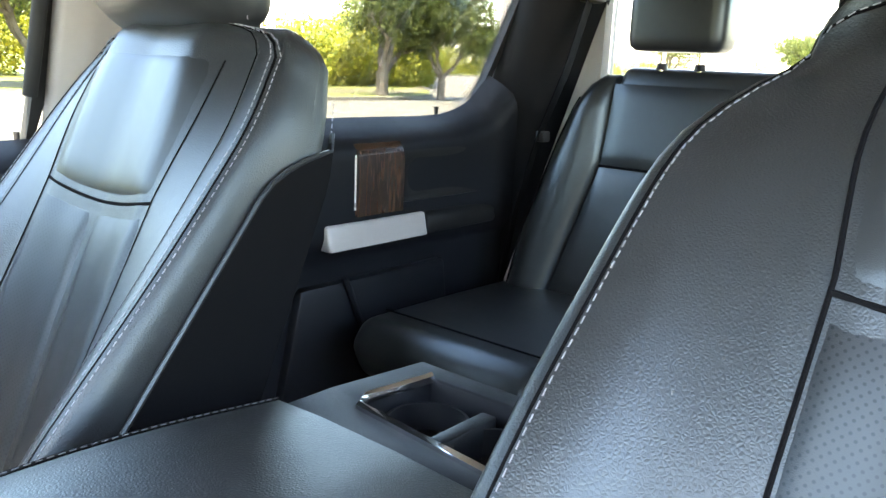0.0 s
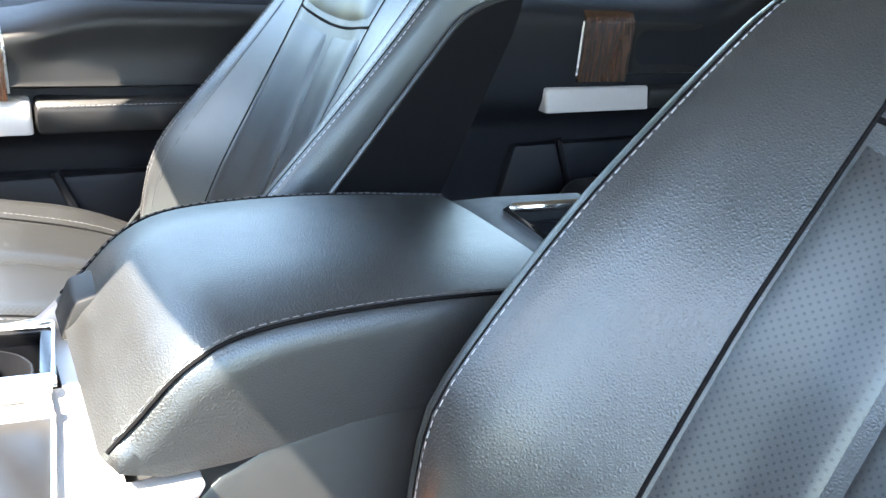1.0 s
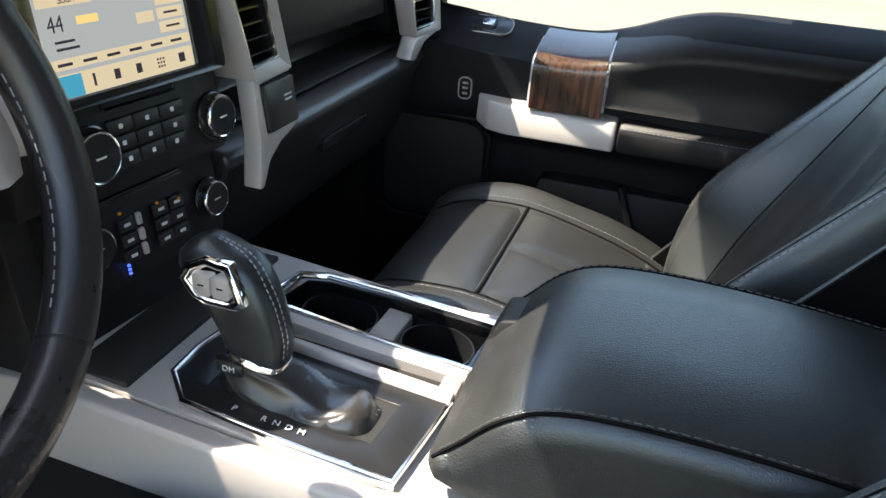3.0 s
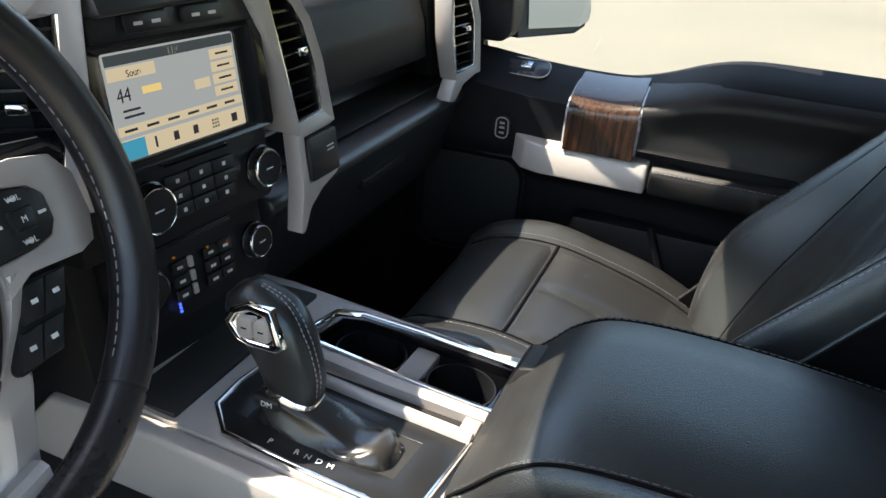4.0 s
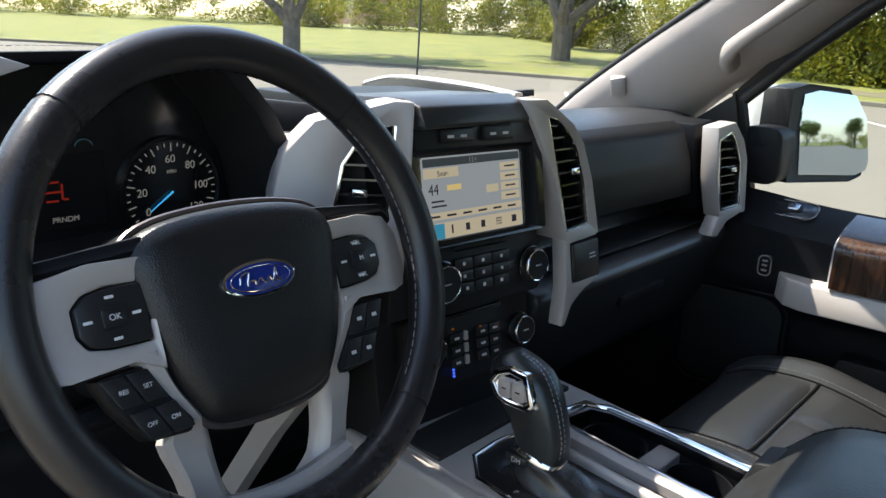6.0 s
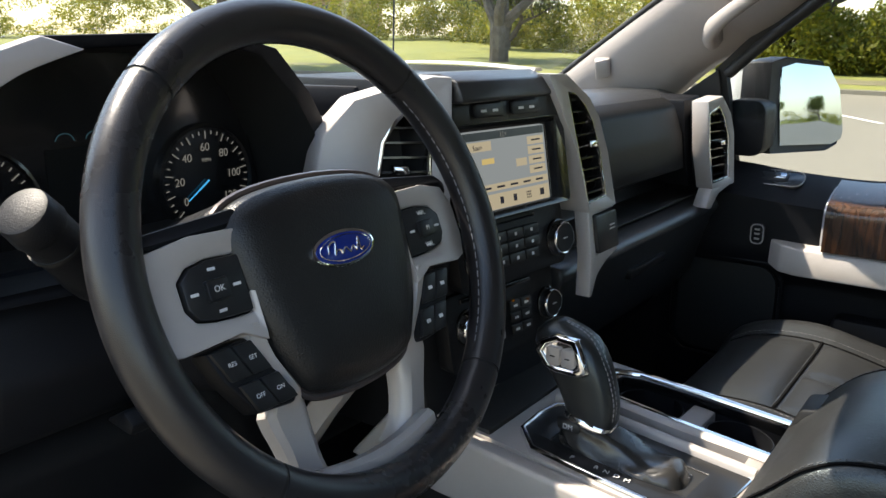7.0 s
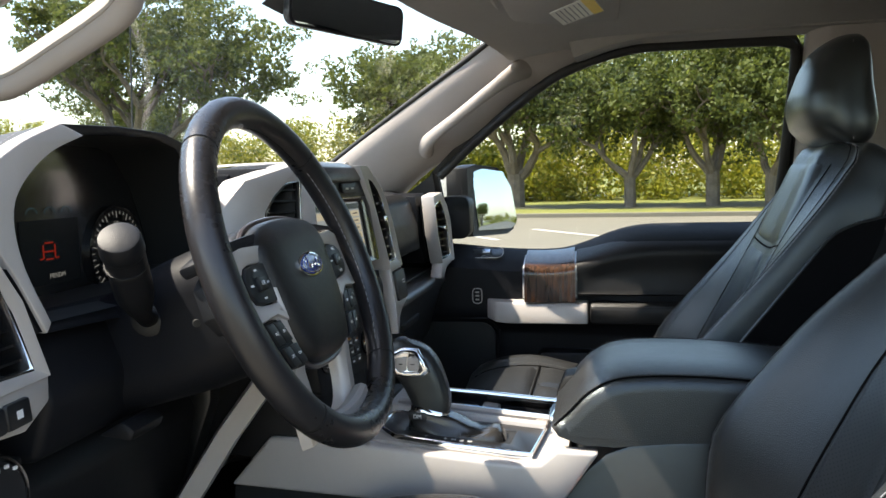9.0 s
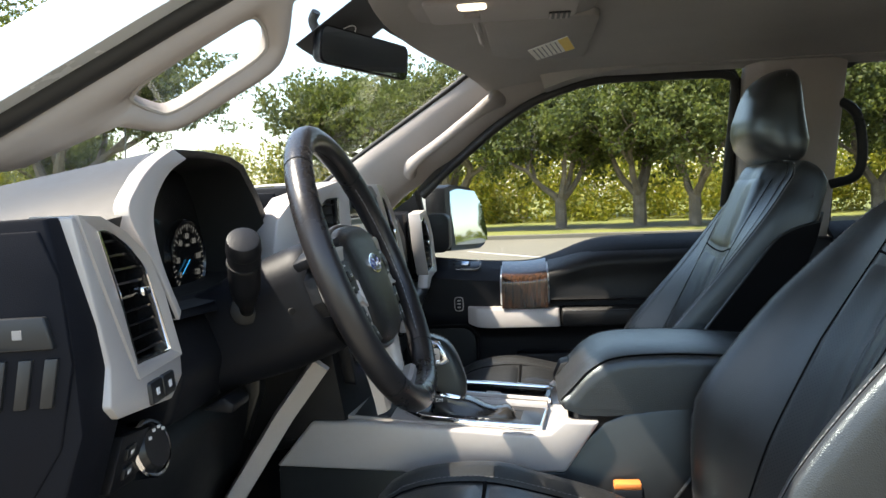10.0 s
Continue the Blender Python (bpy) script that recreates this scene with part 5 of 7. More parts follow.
part("lamp_panel", plate3([(-0.738, 1.284), (-0.618, 1.266), (-0.622, 1.214), (-0.748, 1.228)], lamp_p, -0.05, 0.004, 0.004), PLASTIC, DASH, "dark lamp switch panel")
lamp_base, lamp_ax = lamp_p(-0.657, 1.2465, 0.004), Vector((-0.12, -0.96, 0.24)).normalized()
lk = part("lamp_switch", lathe(lamp_base, lamp_ax, [(-0.01, 0.032), (0.006, 0.032), (0.008, 0.030), (0.008, 0.0275), (0.004, 0.0268), (0.004, 0.0005)], 36), CHROME, DASH, "chrome-ringed lamp switch")
part("switch_face", lathe(lamp_base, lamp_ax, [(0.0, 0.0265), (0.006, 0.0265), (0.010, 0.023), (0.013, 0.021), (0.013, 0.0005)], 30), KNOB_FACE, lk)
for k in range(4):
    a = radians(140 - 30 * k)
    c = lamp_base + lamp_ax * 0.0125 + Vector((0.021 * math.cos(a), 0, 0.021 * math.sin(a)))
    part("print_bar", box(c.x - 0.002, c.x + 0.002, c.y - 0.002, c.y, c.z - 0.0015, c.z + 0.0015, 0), INK, lk)
for z in (1.243, 1.263):
    part("lamp_button", plate3(rounded(-0.727, -0.705, z - 0.007, z + 0.006, 0.002), lamp_p, 0.0, 0.008, 0.002), BUTTON, DASH)
    part("print_bar", plate3(rounded(-0.720, -0.712, z - 0.0025, z + 0.0015, 0.0005), lamp_p, 0.007, 0.0084, 0), INK, DASH)


def lean(bm):
    """Turns the outer face of the end cap: it draws in towards its front edge."""
    for v in bm.verts:
        if v.co.x < -0.80:
            v.co.x += 0.044 * (1 - min(1.0, max(0.0, (v.co.y - 0.905) / 0.16)))
    return bm


def cap_bm(outline, x0, x1, w):
    """A plate over the outline, cut into strips so that it can follow the lean."""
    return lean(prism(outline, "yz", x0, x1, w))


CAP_SKIN = material("cap_skin", (0.0065, 0.0072, 0.0105), 0.6, grain=0.25, grain_scale=700, kind="cells", scale=4, spec=0.12)
cap = part("end_cap", cap_bm([(0.912, 1.499), (0.897, 1.40), (0.893, 1.31), (0.922, 1.22), (1.00, 1.05), (1.065, 1.05), (1.20, 1.05), (1.20, 1.49), (1.065, 1.494)], -0.868, -0.76, 0.004), CAP_SKIN, DASH, "dark end cap of the dashboard")
part("cap_lid", cap_bm([(0.917, 1.488), (0.903, 1.447), (0.896, 1.374), (0.910, 1.30), (0.958, 1.22), (1.065, 1.22), (1.15, 1.22), (1.15, 1.48), (1.065, 1.484)], -0.872, -0.866, 0.002), CAP_SKIN, cap)
part("cap_label", cap_bm([(0.913, 1.416), (0.907, 1.388), (1.065, 1.388), (1.12, 1.388), (1.12, 1.418), (1.065, 1.417)], -0.879, -0.870, 0.002), BUTTON, cap)
for y in (0.930, 0.952, 0.974):
    part("print_bar", lean(box(-0.8798, -0.878, y, y + 0.007, 1.398, 1.406, 0)), HEADLINER, cap)
# Slats are coloured lighter than the cap to stand in for lit ribs.
for k in range(11):
    y = 0.905 + 0.020 * k
    part("cap_slat", lean(prism([(y, 1.380), (y + 0.010, 1.380), (y + 0.017, 1.338), (y + 0.007, 1.338)], "yz", -0.8775, -0.868, 0.001)), BUTTON, cap)
# knee panel and the open bin under the column
part("knee_panel", loft([[Vector((x, y, z)) for y, z in ((0.955, 1.39), (0.925, 1.365), (0.905, 1.31), (0.925, 1.25), (1.0, 1.24), (1.05, 1.37))] for x in (-0.60, -0.50, -0.40, -0.30, -0.20)], w=0.01), PLASTIC_SOFT, DASH, "soft knee panel", 50)
part("lower_knee_panel", loft([[Vector((x, y, z)) for y, z in ((0.99, 1.235), (0.965, 1.20), (0.985, 1.10), (1.03, 1.02), (1.12, 1.02), (1.10, 1.235))] for x in (-0.80, -0.62, -0.45, -0.22)], w=0.01), PLASTIC, DASH, "", 50)
part("brake_release", loft([[Vector((x, y, z)) for y, z in ((0.90, 1.262), (0.885, 1.252), (0.89, 1.24), (0.93, 1.245))] for x in (-0.50, -0.44)], w=0.004), PLASTIC, DASH, "black release handle")
part("side_strut", sweep([Vector((-0.255, 0.838, 1.252)), Vector((-0.262, 0.90, 1.17)), Vector((-0.27, 0.985, 1.040)), Vector((-0.272, 1.03, 0.95))], [(-0.012, -0.014), (-0.012, 0.012), (0.0, 0.017), (0.012, 0.012), (0.012, -0.014)]), SILVER, DASH, "silver painted side strut", 50)

# ---------------------------------------------------------------- steering column and wheel
WC = Vector((-0.4025, 0.7273, 1.414))
WT = radians(21.35)
WN = Vector((0, -math.cos(WT), math.sin(WT)))


def wheel_at(a, b, c=0.0):
    """A point in the wheel's plane: across, up, and out towards the driver."""
    a, b = a * 1.045, b * 1.045
    return WC + Vector((a, b * math.sin(WT), b * math.cos(WT))) + WN * c


COL = thing("steering_column", (-0.407, 0.86, 1.33), "dark steering column shroud with a stalk", "steering column")
part("shroud", loft([[wheel_at(a * k, b * k - 0.004, c) for a, b in rounded(-0.080, 0.080, -0.080, 0.066, 0.045, 7)] for c, k in ((-0.045, 0.80), (-0.055, 0.97), (-0.075, 1.0), (-0.13, 1.0), (-0.20, 0.92), (-0.27, 0.85))]), PLASTIC_SOFT, COL, "dark column shroud", 50)
part("shroud_collar", loft([[wheel_at(a * k, b * k, c) for a, b in rounded(-0.080, 0.080, -0.075, 0.065, 0.05, 7)] for c, k in ((-0.025, 0.7), (-0.03, 0.82), (-0.046, 0.86))]), PLASTIC, COL)
part("screw", rod((-0.508, 0.803, 1.371), (-0.512, 0.800, 1.371), 0.004, n=10), RUBBER, COL)
st = smooth_path([(-0.485, 0.868, 1.372), (-0.51, 0.858, 1.376), (-0.535, 0.85, 1.395), (-0.56, 0.84, 1.425), (-0.585, 0.830, 1.452)], 4)
stalk = part("stalk", sweep(st, lambda t: circle(0.009 + 0.010 * min(1, max(0, (t - 0.35) / 0.25)), 14)), PLASTIC, COL, "black indicator stalk", 60)
part("stalk_end", rod((-0.583, 0.831, 1.450), (-0.598, 0.825, 1.466), 0.0205, 0.019, 20, 0.003), PLASTIC, stalk)
part("stalk_ring", rod((-0.571, 0.8365, 1.436), (-0.573, 0.8355, 1.4385), 0.0198, n=20), RUBBER, stalk)
part("stalk_boot", lathe((-0.478, 0.872, 1.370), (-0.75, -0.25, 0.1), [(0, 0.020), (0.008, 0.019), (0.012, 0.013), (0.012, 0.001)], 18), RUBBER, stalk)
ig = part("ignition", lathe((-0.30, 0.885, 1.315), (0.1, -1, 0.1), [(0, 0.030), (0.02, 0.030), (0.026, 0.026), (0.026, 0.012), (0.03, 0.011), (0.03, 0.0005)], 24), GLOSS_BLACK, COL, "round ignition switch")
part("ignition_ring", lathe((-0.30, 0.862, 1.317), (0.1, -1, 0.1), [(0, 0.017), (0.006, 0.017), (0.007, 0.014), (0.002, 0.0135), (0.002, 0.001)], 24), CHROME, ig, "worn metal ring")

WHEEL = thing("steering_wheel", WC, "black leather steering wheel with silver spokes and blue emblem", "steering wheel")
R0 = 0.1795


def rim_section(a0, a1, r, rad=R0, n=40, flat=1.0):
    pts = [wheel_at(rad * math.cos(radians(a0 + (a1 - a0) * k / n)), rad * math.sin(radians(a0 + (a1 - a0) * k / n))) for k in range(n + 1)]
    return sweep(pts, circle(r, 16, 1.0, flat), up=WN)


RIM_LEATHER = material("rim_leather", (0.018, 0.017, 0.0185), 0.30, grain=0.2, grain_scale=700, kind="cells", scale=6, coat=0.12, coat_rough=0.3)
for a0, a1, mm in ((46, 132, RIM_LEATHER), (132, 228, RIM_LEATHER), (228, 312, RIM_LEATHER), (312, 406, RIM_LEATHER)):
    part("rim", rim_section(a0 + 0.5, a1 - 0.5, 0.0175), mm, WHEEL, sharp=80)
part("rim_core", rim_section(0, 360, 0.0165, n=72), RUBBER, WHEEL, sharp=80)
part("rim_stitching", dashes([wheel_at((R0 - 0.0168) * math.cos(radians(a)), (R0 - 0.0168) * math.sin(radians(a)), 0.003) for a in range(318, 404, 2)], 0.006, 0.003, 0.0009), THREAD, WHEEL, "grey stitching")
part("rim_stitching", dashes([wheel_at((R0 - 0.0172) * math.cos(radians(a)), (R0 - 0.0172) * math.sin(radians(a)), 0.0) for a in range(50, 130, 2)], 0.006, 0.003, 0.0006), CARPET_BLACK, WHEEL)

def hub_at(a, b, c=0.0):
    """As wheel_at, for the hub, which sits a little off the rim's middle."""
    return wheel_at(a - 0.009, b, c)


HUB = [(-0.088, 0.040), (-0.06, 0.055), (0.0, 0.060), (0.06, 0.055), (0.088, 0.040), (0.089, 0.012), (0.080, -0.036), (0.064, -0.074), (0.046, -0.093), (0.0, -0.099), (-0.046, -0.093), (-0.064, -0.074), (-0.080, -0.036), (-0.089, 0.012)]
hub_o = smooth2(HUB, 4)
part("airbag_cover", loft([[hub_at(a * k, b * k, c) for a, b in hub_o] for k, c in ((1.0, -0.045), (1.0, -0.010), (0.985, -0.003), (0.94, 0.004), (0.80, 0.010), (0.5, 0.013), (0.1, 0.014))]), material("airbag_skin", (0.012, 0.012, 0.0125), 0.38, grain=0.55, grain_scale=420, kind="cells", scale=6, spec=0.45, coat=0.1, coat_rough=0.3), WHEEL, "grained black airbag cover", 60)
part("hub_body", loft([[hub_at(a * k, b * k, c) for a, b in hub_o] for k, c in ((0.8, -0.05), (1.03, -0.035), (1.03, -0.018), (0.9, -0.01))]), PLASTIC, WHEEL, "", 60)
part("emblem", loft([[hub_at(0.032 * k * math.cos(a), 0.0135 * k * math.sin(a) + 0.001, c - 0.007) for a in np.linspace(0, 2 * math.pi, 36, endpoint=False)] for k, c in ((1.0, 0.015), (1.0, 0.0222), (0.93, 0.0226))]), CHROME, WHEEL, "silver-edged oval emblem")
em = part("emblem_field", loft([[hub_at(0.0295 * k * math.cos(a), 0.0113 * k * math.sin(a) + 0.001, c - 0.007) for a in np.linspace(0, 2 * math.pi, 36, endpoint=False)] for k, c in ((1.0, 0.020), (1.0, 0.0232), (0.9, 0.0236))]), material("blue_enamel", (0.012, 0.03, 0.22), 0.2, coat=0.6), WHEEL, "blue enamel field")
part("emblem_line", tube([hub_at(0.0262 * math.cos(a), 0.0092 * math.sin(a) + 0.001, 0.0168) for a in np.linspace(0, 2 * math.pi, 40, endpoint=False)], 0.0004, 5, True), CHROME, em)
part("emblem_stroke", tube(smooth_path([hub_at(a, b, 0.0171) for a, b in ((-0.019, -0.001), (-0.017, 0.005), (-0.010, 0.0065), (-0.013, -0.003), (-0.010, 0.0), (-0.006, 0.0), (-0.005, -0.003), (-0.001, 0.001), (0.003, -0.003), (0.007, 0.001), (0.010, -0.003), (0.014, 0.006), (0.014, -0.003), (0.018, -0.002))], 4), 0.0008, 6), CHROME, em)

for s in (-1, 1):
    # silver side spoke: a bracket round the button pad
    out = [(0.080, 0.034), (0.118, 0.035), (0.150, 0.030), (0.168, 0.013), (0.170, -0.016), (0.161, -0.034), (0.143, -0.037), (0.100, -0.034), (0.080, -0.044)]
    inn = [(0.083, 0.018), (0.108, 0.019), (0.124, 0.016), (0.133, 0.008), (0.133, -0.010), (0.127, -0.019), (0.113, -0.022), (0.097, -0.023), (0.083, -0.023)]
    P = lambda a, b, c=0.0: hub_at(s * a, b, c + 0.006 - 0.012 * max(0, (a - 0.135) / 0.03))
    sp = part("side_spoke", ring3(out, inn, P, -0.012, -0.001, -0.006, 0.002), SILVER, WHEEL, "silver painted spoke")
    part("spoke_back", plate3(grow(out, -0.002), P, -0.026, -0.0125), PLASTIC, sp)
    part("spoke_top", loft([[P(a, b, c) for a, b in ((0.074, 0.035), (0.150, 0.031), (0.168, 0.022), (0.172, 0.034), (0.152, 0.042), (0.074, 0.048))] for c in (-0.028, -0.003)], w=0.004), PLASTIC_SOFT, sp)
    pad = part("button_pad", plate3([(0.084, 0.017), (0.108, 0.018), (0.123, 0.015), (0.132, 0.0075), (0.132, -0.0095), (0.126, -0.018), (0.113, -0.021), (0.084, -0.022)], P, -0.02, -0.003, 0.002), BUTTON, sp, "black button pad")
    part("centre_button", plate3(rounded(0.100, 0.117, -0.009, 0.005, 0.002), P, -0.004, 0.0006, 0.001), KNOB_FACE, pad)
    for a, b in ((0.108, 0.0115), (0.108, -0.016), (0.092, -0.002), (0.125, -0.002)):
        part("print_bar", plate3([(a - 0.003, b - 0.001), (a + 0.003, b - 0.001), (a + 0.003, b + 0.001), (a - 0.003, b + 0.001)], P, -0.003, -0.0026, 0), INK, pad)
    mtx = lambda a, b, c: Matrix.Translation(P(a, b, c)) @ pose(0, 0, 0, 90 - math.degrees(WT), 0, 0)
    lettering("OK" if s < 0 else "M", 0.006, mtx(0.1085, -0.002, 0.0012), INK, pad, depth=0.0001)
    if s > 0:
        lettering("VOL", 0.006, mtx(0.1085, 0.0115, -0.002), INK, pad, depth=0.0001)
        lettering("VOL", 0.006, mtx(0.1085, -0.016, -0.002), INK, pad, depth=0.0001)
    # lower button bank
    quad = [(0.093, -0.037), (0.128, -0.039), (0.120, -0.060), (0.102, -0.088), (0.070, -0.091), (0.066, -0.084), (0.080, -0.062)]
    bank = part("button_bank", plate3(quad, P, -0.028, -0.008, 0.003), PLASTIC, sp, "black lower button bank")
    for (a, b), (a1, b1), txt in (((0.093, -0.040), (0.101, -0.062), "SET"), ((0.110, -0.040), (0.117, -0.062), "RES"), ((0.079, -0.066), (0.086, -0.087), "ON"), ((0.096, -0.066), (0.101, -0.087), "OFF")):
        bt = part("bank_button", plate3([(a, b), (a + 0.0155, b), (a + 0.0055, b1), (a - 0.0105, b1)], P, -0.012, -0.005, 0.001), BUTTON, bank)
        if s < 0:
            lettering(txt, 0.0045, mtx(a + 0.0025, (b + b1) / 2, -0.0045), INK, bt, depth=0.0001)
        else:
            part("print_bar", plate3([(a, (b + b1) / 2 - 0.0015), (a + 0.005, (b + b1) / 2 - 0.0015), (a + 0.005, (b + b1) / 2 + 0.0015), (a, (b + b1) / 2 + 0.0015)], P, -0.005, -0.0046, 0), INK, bt)
    # lower spoke, one side of the U
    # a strip along the cover, then a broad flat arm down to the bridge
    left = [(0.100, -0.030), (0.086, -0.058), (0.078, -0.084), (0.086, -0.096), (0.077, -0.125), (0.072, -0.152), (0.066, -0.170)]
    right = [(0.080, -0.030), (0.072, -0.058), (0.054, -0.084), (0.050, -0.096), (0.047, -0.125), (0.041, -0.146), (0.030, -0.158)]
    part("lower_spoke", loft([[hub_at(s * (o[0] + (i[0] - o[0]) * q), o[1] + (i[1] - o[1]) * q, c - 0.002 - 0.010 * k / 6) for q, c in ((0, -0.014), (0, -0.001), (0.12, 0.004), (0.7, 0.006), (0.9, 0.002), (1, -0.004), (1, -0.014))]
                              for k, (o, i) in enumerate(zip(smooth2(left, 3, False), smooth2(right, 3, False)))]), SILVER, WHEEL, "silver painted lower spoke", 35)
part("lower_bridge", loft([[hub_at(x, b - 0.010 * math.cos(x * 22), c) for b, c in ((-0.142, -0.020), (-0.142, -0.010), (-0.146, -0.005), (-0.158, -0.006), (-0.163, -0.010), (-0.163, -0.020))] for x in np.linspace(-0.062, 0.062, 17)]), SILVER, WHEEL, "silver painted lower bridge", 35)
part("cover_edge", tube([hub_at(a * 1.02, b * 1.02, -0.011) for a, b in hub_o], 0.0035, 8, True), material("dark_trim_ring", (0.10, 0.085, 0.085), 0.35, metal=0.6), WHEEL, "dark metallic edge")

# small square speaker cover at the foot of the passenger's windscreen pillar
TW = thing("pillar_speaker", (0.76, 1.06, 1.50), "small square grey speaker cover on the pillar trim", "speaker")
tq = [Vector((0.748, 1.077, 1.533)), Vector((0.760, 1.048, 1.540)), Vector((0.773, 1.050, 1.502)), Vector((0.761, 1.078, 1.495))]
tn = Vector((-0.85, -0.45, -0.3)).normalized()
part("cover", loft([[p + tn * d for p in tq] for d in (-0.03, 0.004)], w=0.003), PILLAR, TW)
part("grille", loft([[p.lerp((tq[0] + tq[2]) / 2, 0.25) + tn * d for p in tq] for d in (0.0, 0.0055)], w=0.001), HEADLINER, TW, "grey grille")
# white jamb and rubber seals of the open driver's doorway, grab handles
def left_line(dx, dy, dz):
    # Upper run shifted inward where unseen, so sun clears it to the seat.
    pts = [(-0.842, 1.30, 1.40), (-0.815, 1.16, 1.478), (-0.795, 1.06, 1.534), (-0.779, 0.98, 1.578), (-0.759, 0.879, 1.635), (-0.740, 0.776, 1.692), (-0.698, 0.66, 1.754), (-0.627, 0.54, 1.80), (-0.588, 0.40, 1.848), (-0.57, 0.10, 1.865), (-0.57, -0.15, 1.865)]
    return smooth_path([(x + dx, y + dy, z + dz) for x, y, z in pts], 5)


structure("door_jamb", sweep(left_line(-0.032, 0.010, 0.028), [(-0.018, -0.025), (-0.018, 0.02), (0.008, 0.03), (0.018, 0.02), (0.018, -0.025)]), BODY, "white painted jamb of the open driver's doorway", 50)
structure("door_seal", tube(left_line(-0.008, 0.0, 0.006), 0.0125, 10), RUBBER, "black rubber seal round the open doorway", 60)


def grab_handle(s):
    e = thing("grab_handle", (s * 0.68, 0.74, 1.60), "grey plastic grab handle on the windscreen pillar", "handle", "grab handles")
    path = smooth_path([(s * 0.780, 0.840, 1.590), (s * 0.738, 0.828, 1.600), (s * 0.705, 0.800, 1.618), (s * 0.682, 0.760, 1.642), (s * 0.668, 0.72, 1.668), (s * 0.660, 0.68, 1.696), (s * 0.662, 0.64, 1.724), (s * 0.682, 0.605, 1.750), (s * 0.73, 0.575, 1.775)], 6)
    part("bar", sweep(path, lambda t: circle(0.0105 + 0.013 * abs(2 * t - 1) ** 3, 14, 0.9, 1.35)), PILLAR, e, "", 70)
    return e


grab_handle(1)
GL = thing("grab_handle", (-0.68, 0.80, 1.63), "moulded grey grab handle with a slot on the windscreen pillar", "handle", "grab handles")
HA, HU, HV, HN = Vector((-0.779, 0.98, 1.578)), Vector((0.1646, -0.8610, 0.4812)), Vector((0.8546, -0.1191, -0.5055)), Vector((0.4925, 0.4944, 0.7162))
STRAP = smooth2([(-0.045, 0.004), (0.02, 0.0), (0.10, -0.002), (0.20, -0.004), (0.30, -0.004), (0.31, 0.012), (0.289, 0.040), (0.268, 0.074), (0.243, 0.097), (0.19, 0.101), (0.135, 0.101), (0.114, 0.095), (0.096, 0.076), (0.074, 0.050), (0.045, 0.040), (-0.02, 0.042)], 4)
SLOT_H = smooth2([(0.113, 0.036), (0.143, 0.029), (0.20, 0.027), (0.244, 0.027), (0.252, 0.036), (0.251, 0.055), (0.237, 0.074), (0.18, 0.079), (0.132, 0.079), (0.119, 0.066), (0.111, 0.047)], 4)


def seen_from(poly, c, n=96):
    """The outline resampled at even angles round c."""
    out = []
    for k in range(n):
        a = 2 * math.pi * k / n
        d, best = Vector((math.cos(a), math.sin(a))), 0.0
        for p, q in zip(poly, poly[1:] + poly[:1]):
            e, w = Vector(q) - Vector(p), Vector(p) - Vector(c)
            den = d.x * e.y - d.y * e.x
            if abs(den) > 1e-9:
                t, u = (w.x * e.y - w.y * e.x) / den, (w.x * d.y - w.y * d.x) / den
                if t > 0 and -1e-6 <= u <= 1 + 1e-6:
                    best = max(best, t)
        out.append((c[0] + d.x * best, c[1] + d.y * best))
    return out


so, si = seen_from(STRAP, (0.182, 0.053)), seen_from(SLOT_H, (0.182, 0.053))
strap_p = lambda a, b, c: HA + HU * a + HV * b + HN * c
rings = []
for q, c in ((0.0, 0.010), (0.0, -0.004), (0.12, -0.010), (0.5, -0.014), (0.85, -0.010), (1.0, -0.003), (1.0, 0.012), (0.5, 0.016)):
    rings.append([strap_p(o[0] + (i[0] - o[0]) * q, o[1] + (i[1] - o[1]) * q, c) for o, i in zip(so, si)])
part("bar", loft(rings + rings[:1], caps=False), PILLAR, GL, "", 60)
part("slot_edge", tube([strap_p(a, b, -0.004) for a, b in si], 0.0022, 6, True), HEADLINER, GL)

# ---------------------------------------------------------------- overhead things
VISOR = thing("sun_visor", (0.42, 0.46, 1.84), "grey fabric sun visor folded up with a pale warning label", "sun visor")
part("visor_board", loft([[Vector((x, y, z)) for x, y in rounded(0.10, 0.66, 0.36, 0.585, 0.03)] for z in (1.838, 1.858)], w=0.006), HEADLINER, VISOR)
lab = part("warning_label", loft([[Vector((x, y, z)) for x, y in ((0.425, 0.500), (0.285, 0.415), (0.430, 0.392), (0.565, 0.478))] for z in (1.8365, 1.8385)]), material("label_paper", (0.75, 0.73, 0.66), 0.7), VISOR, "pale paper label")
part("yellow_band", loft([[Vector((x, y, z)) for x, y in ((0.318, 0.435), (0.285, 0.415), (0.430, 0.392), (0.460, 0.411))] for z in (1.8358, 1.8364)]), material("yellow_print", (0.75, 0.55, 0.12), 0.7), lab)
for k in range(6):
    t = 0.32 + 0.11 * k
    a, b = Vector((0.425, 0.500, 1.8362)).lerp(Vector((0.285, 0.415, 1.8362)), 1 - t), Vector((0.565, 0.478, 1.8362)).lerp(Vector((0.430, 0.392, 1.8362)), 1 - t)
    part("print_bar", tube([a.lerp(b, 0.08), a.lerp(b, 0.92)], 0.0012, 4), material("grey_print", (0.3, 0.3, 0.3), 0.8) if k == 0 else bpy.data.materials["grey_print"], lab)
part("visor_hinge", tube([Vector((0.12, 0.60, 1.85)), Vector((0.64, 0.60, 1.848))], 0.007, 8), PILLAR, VISOR)

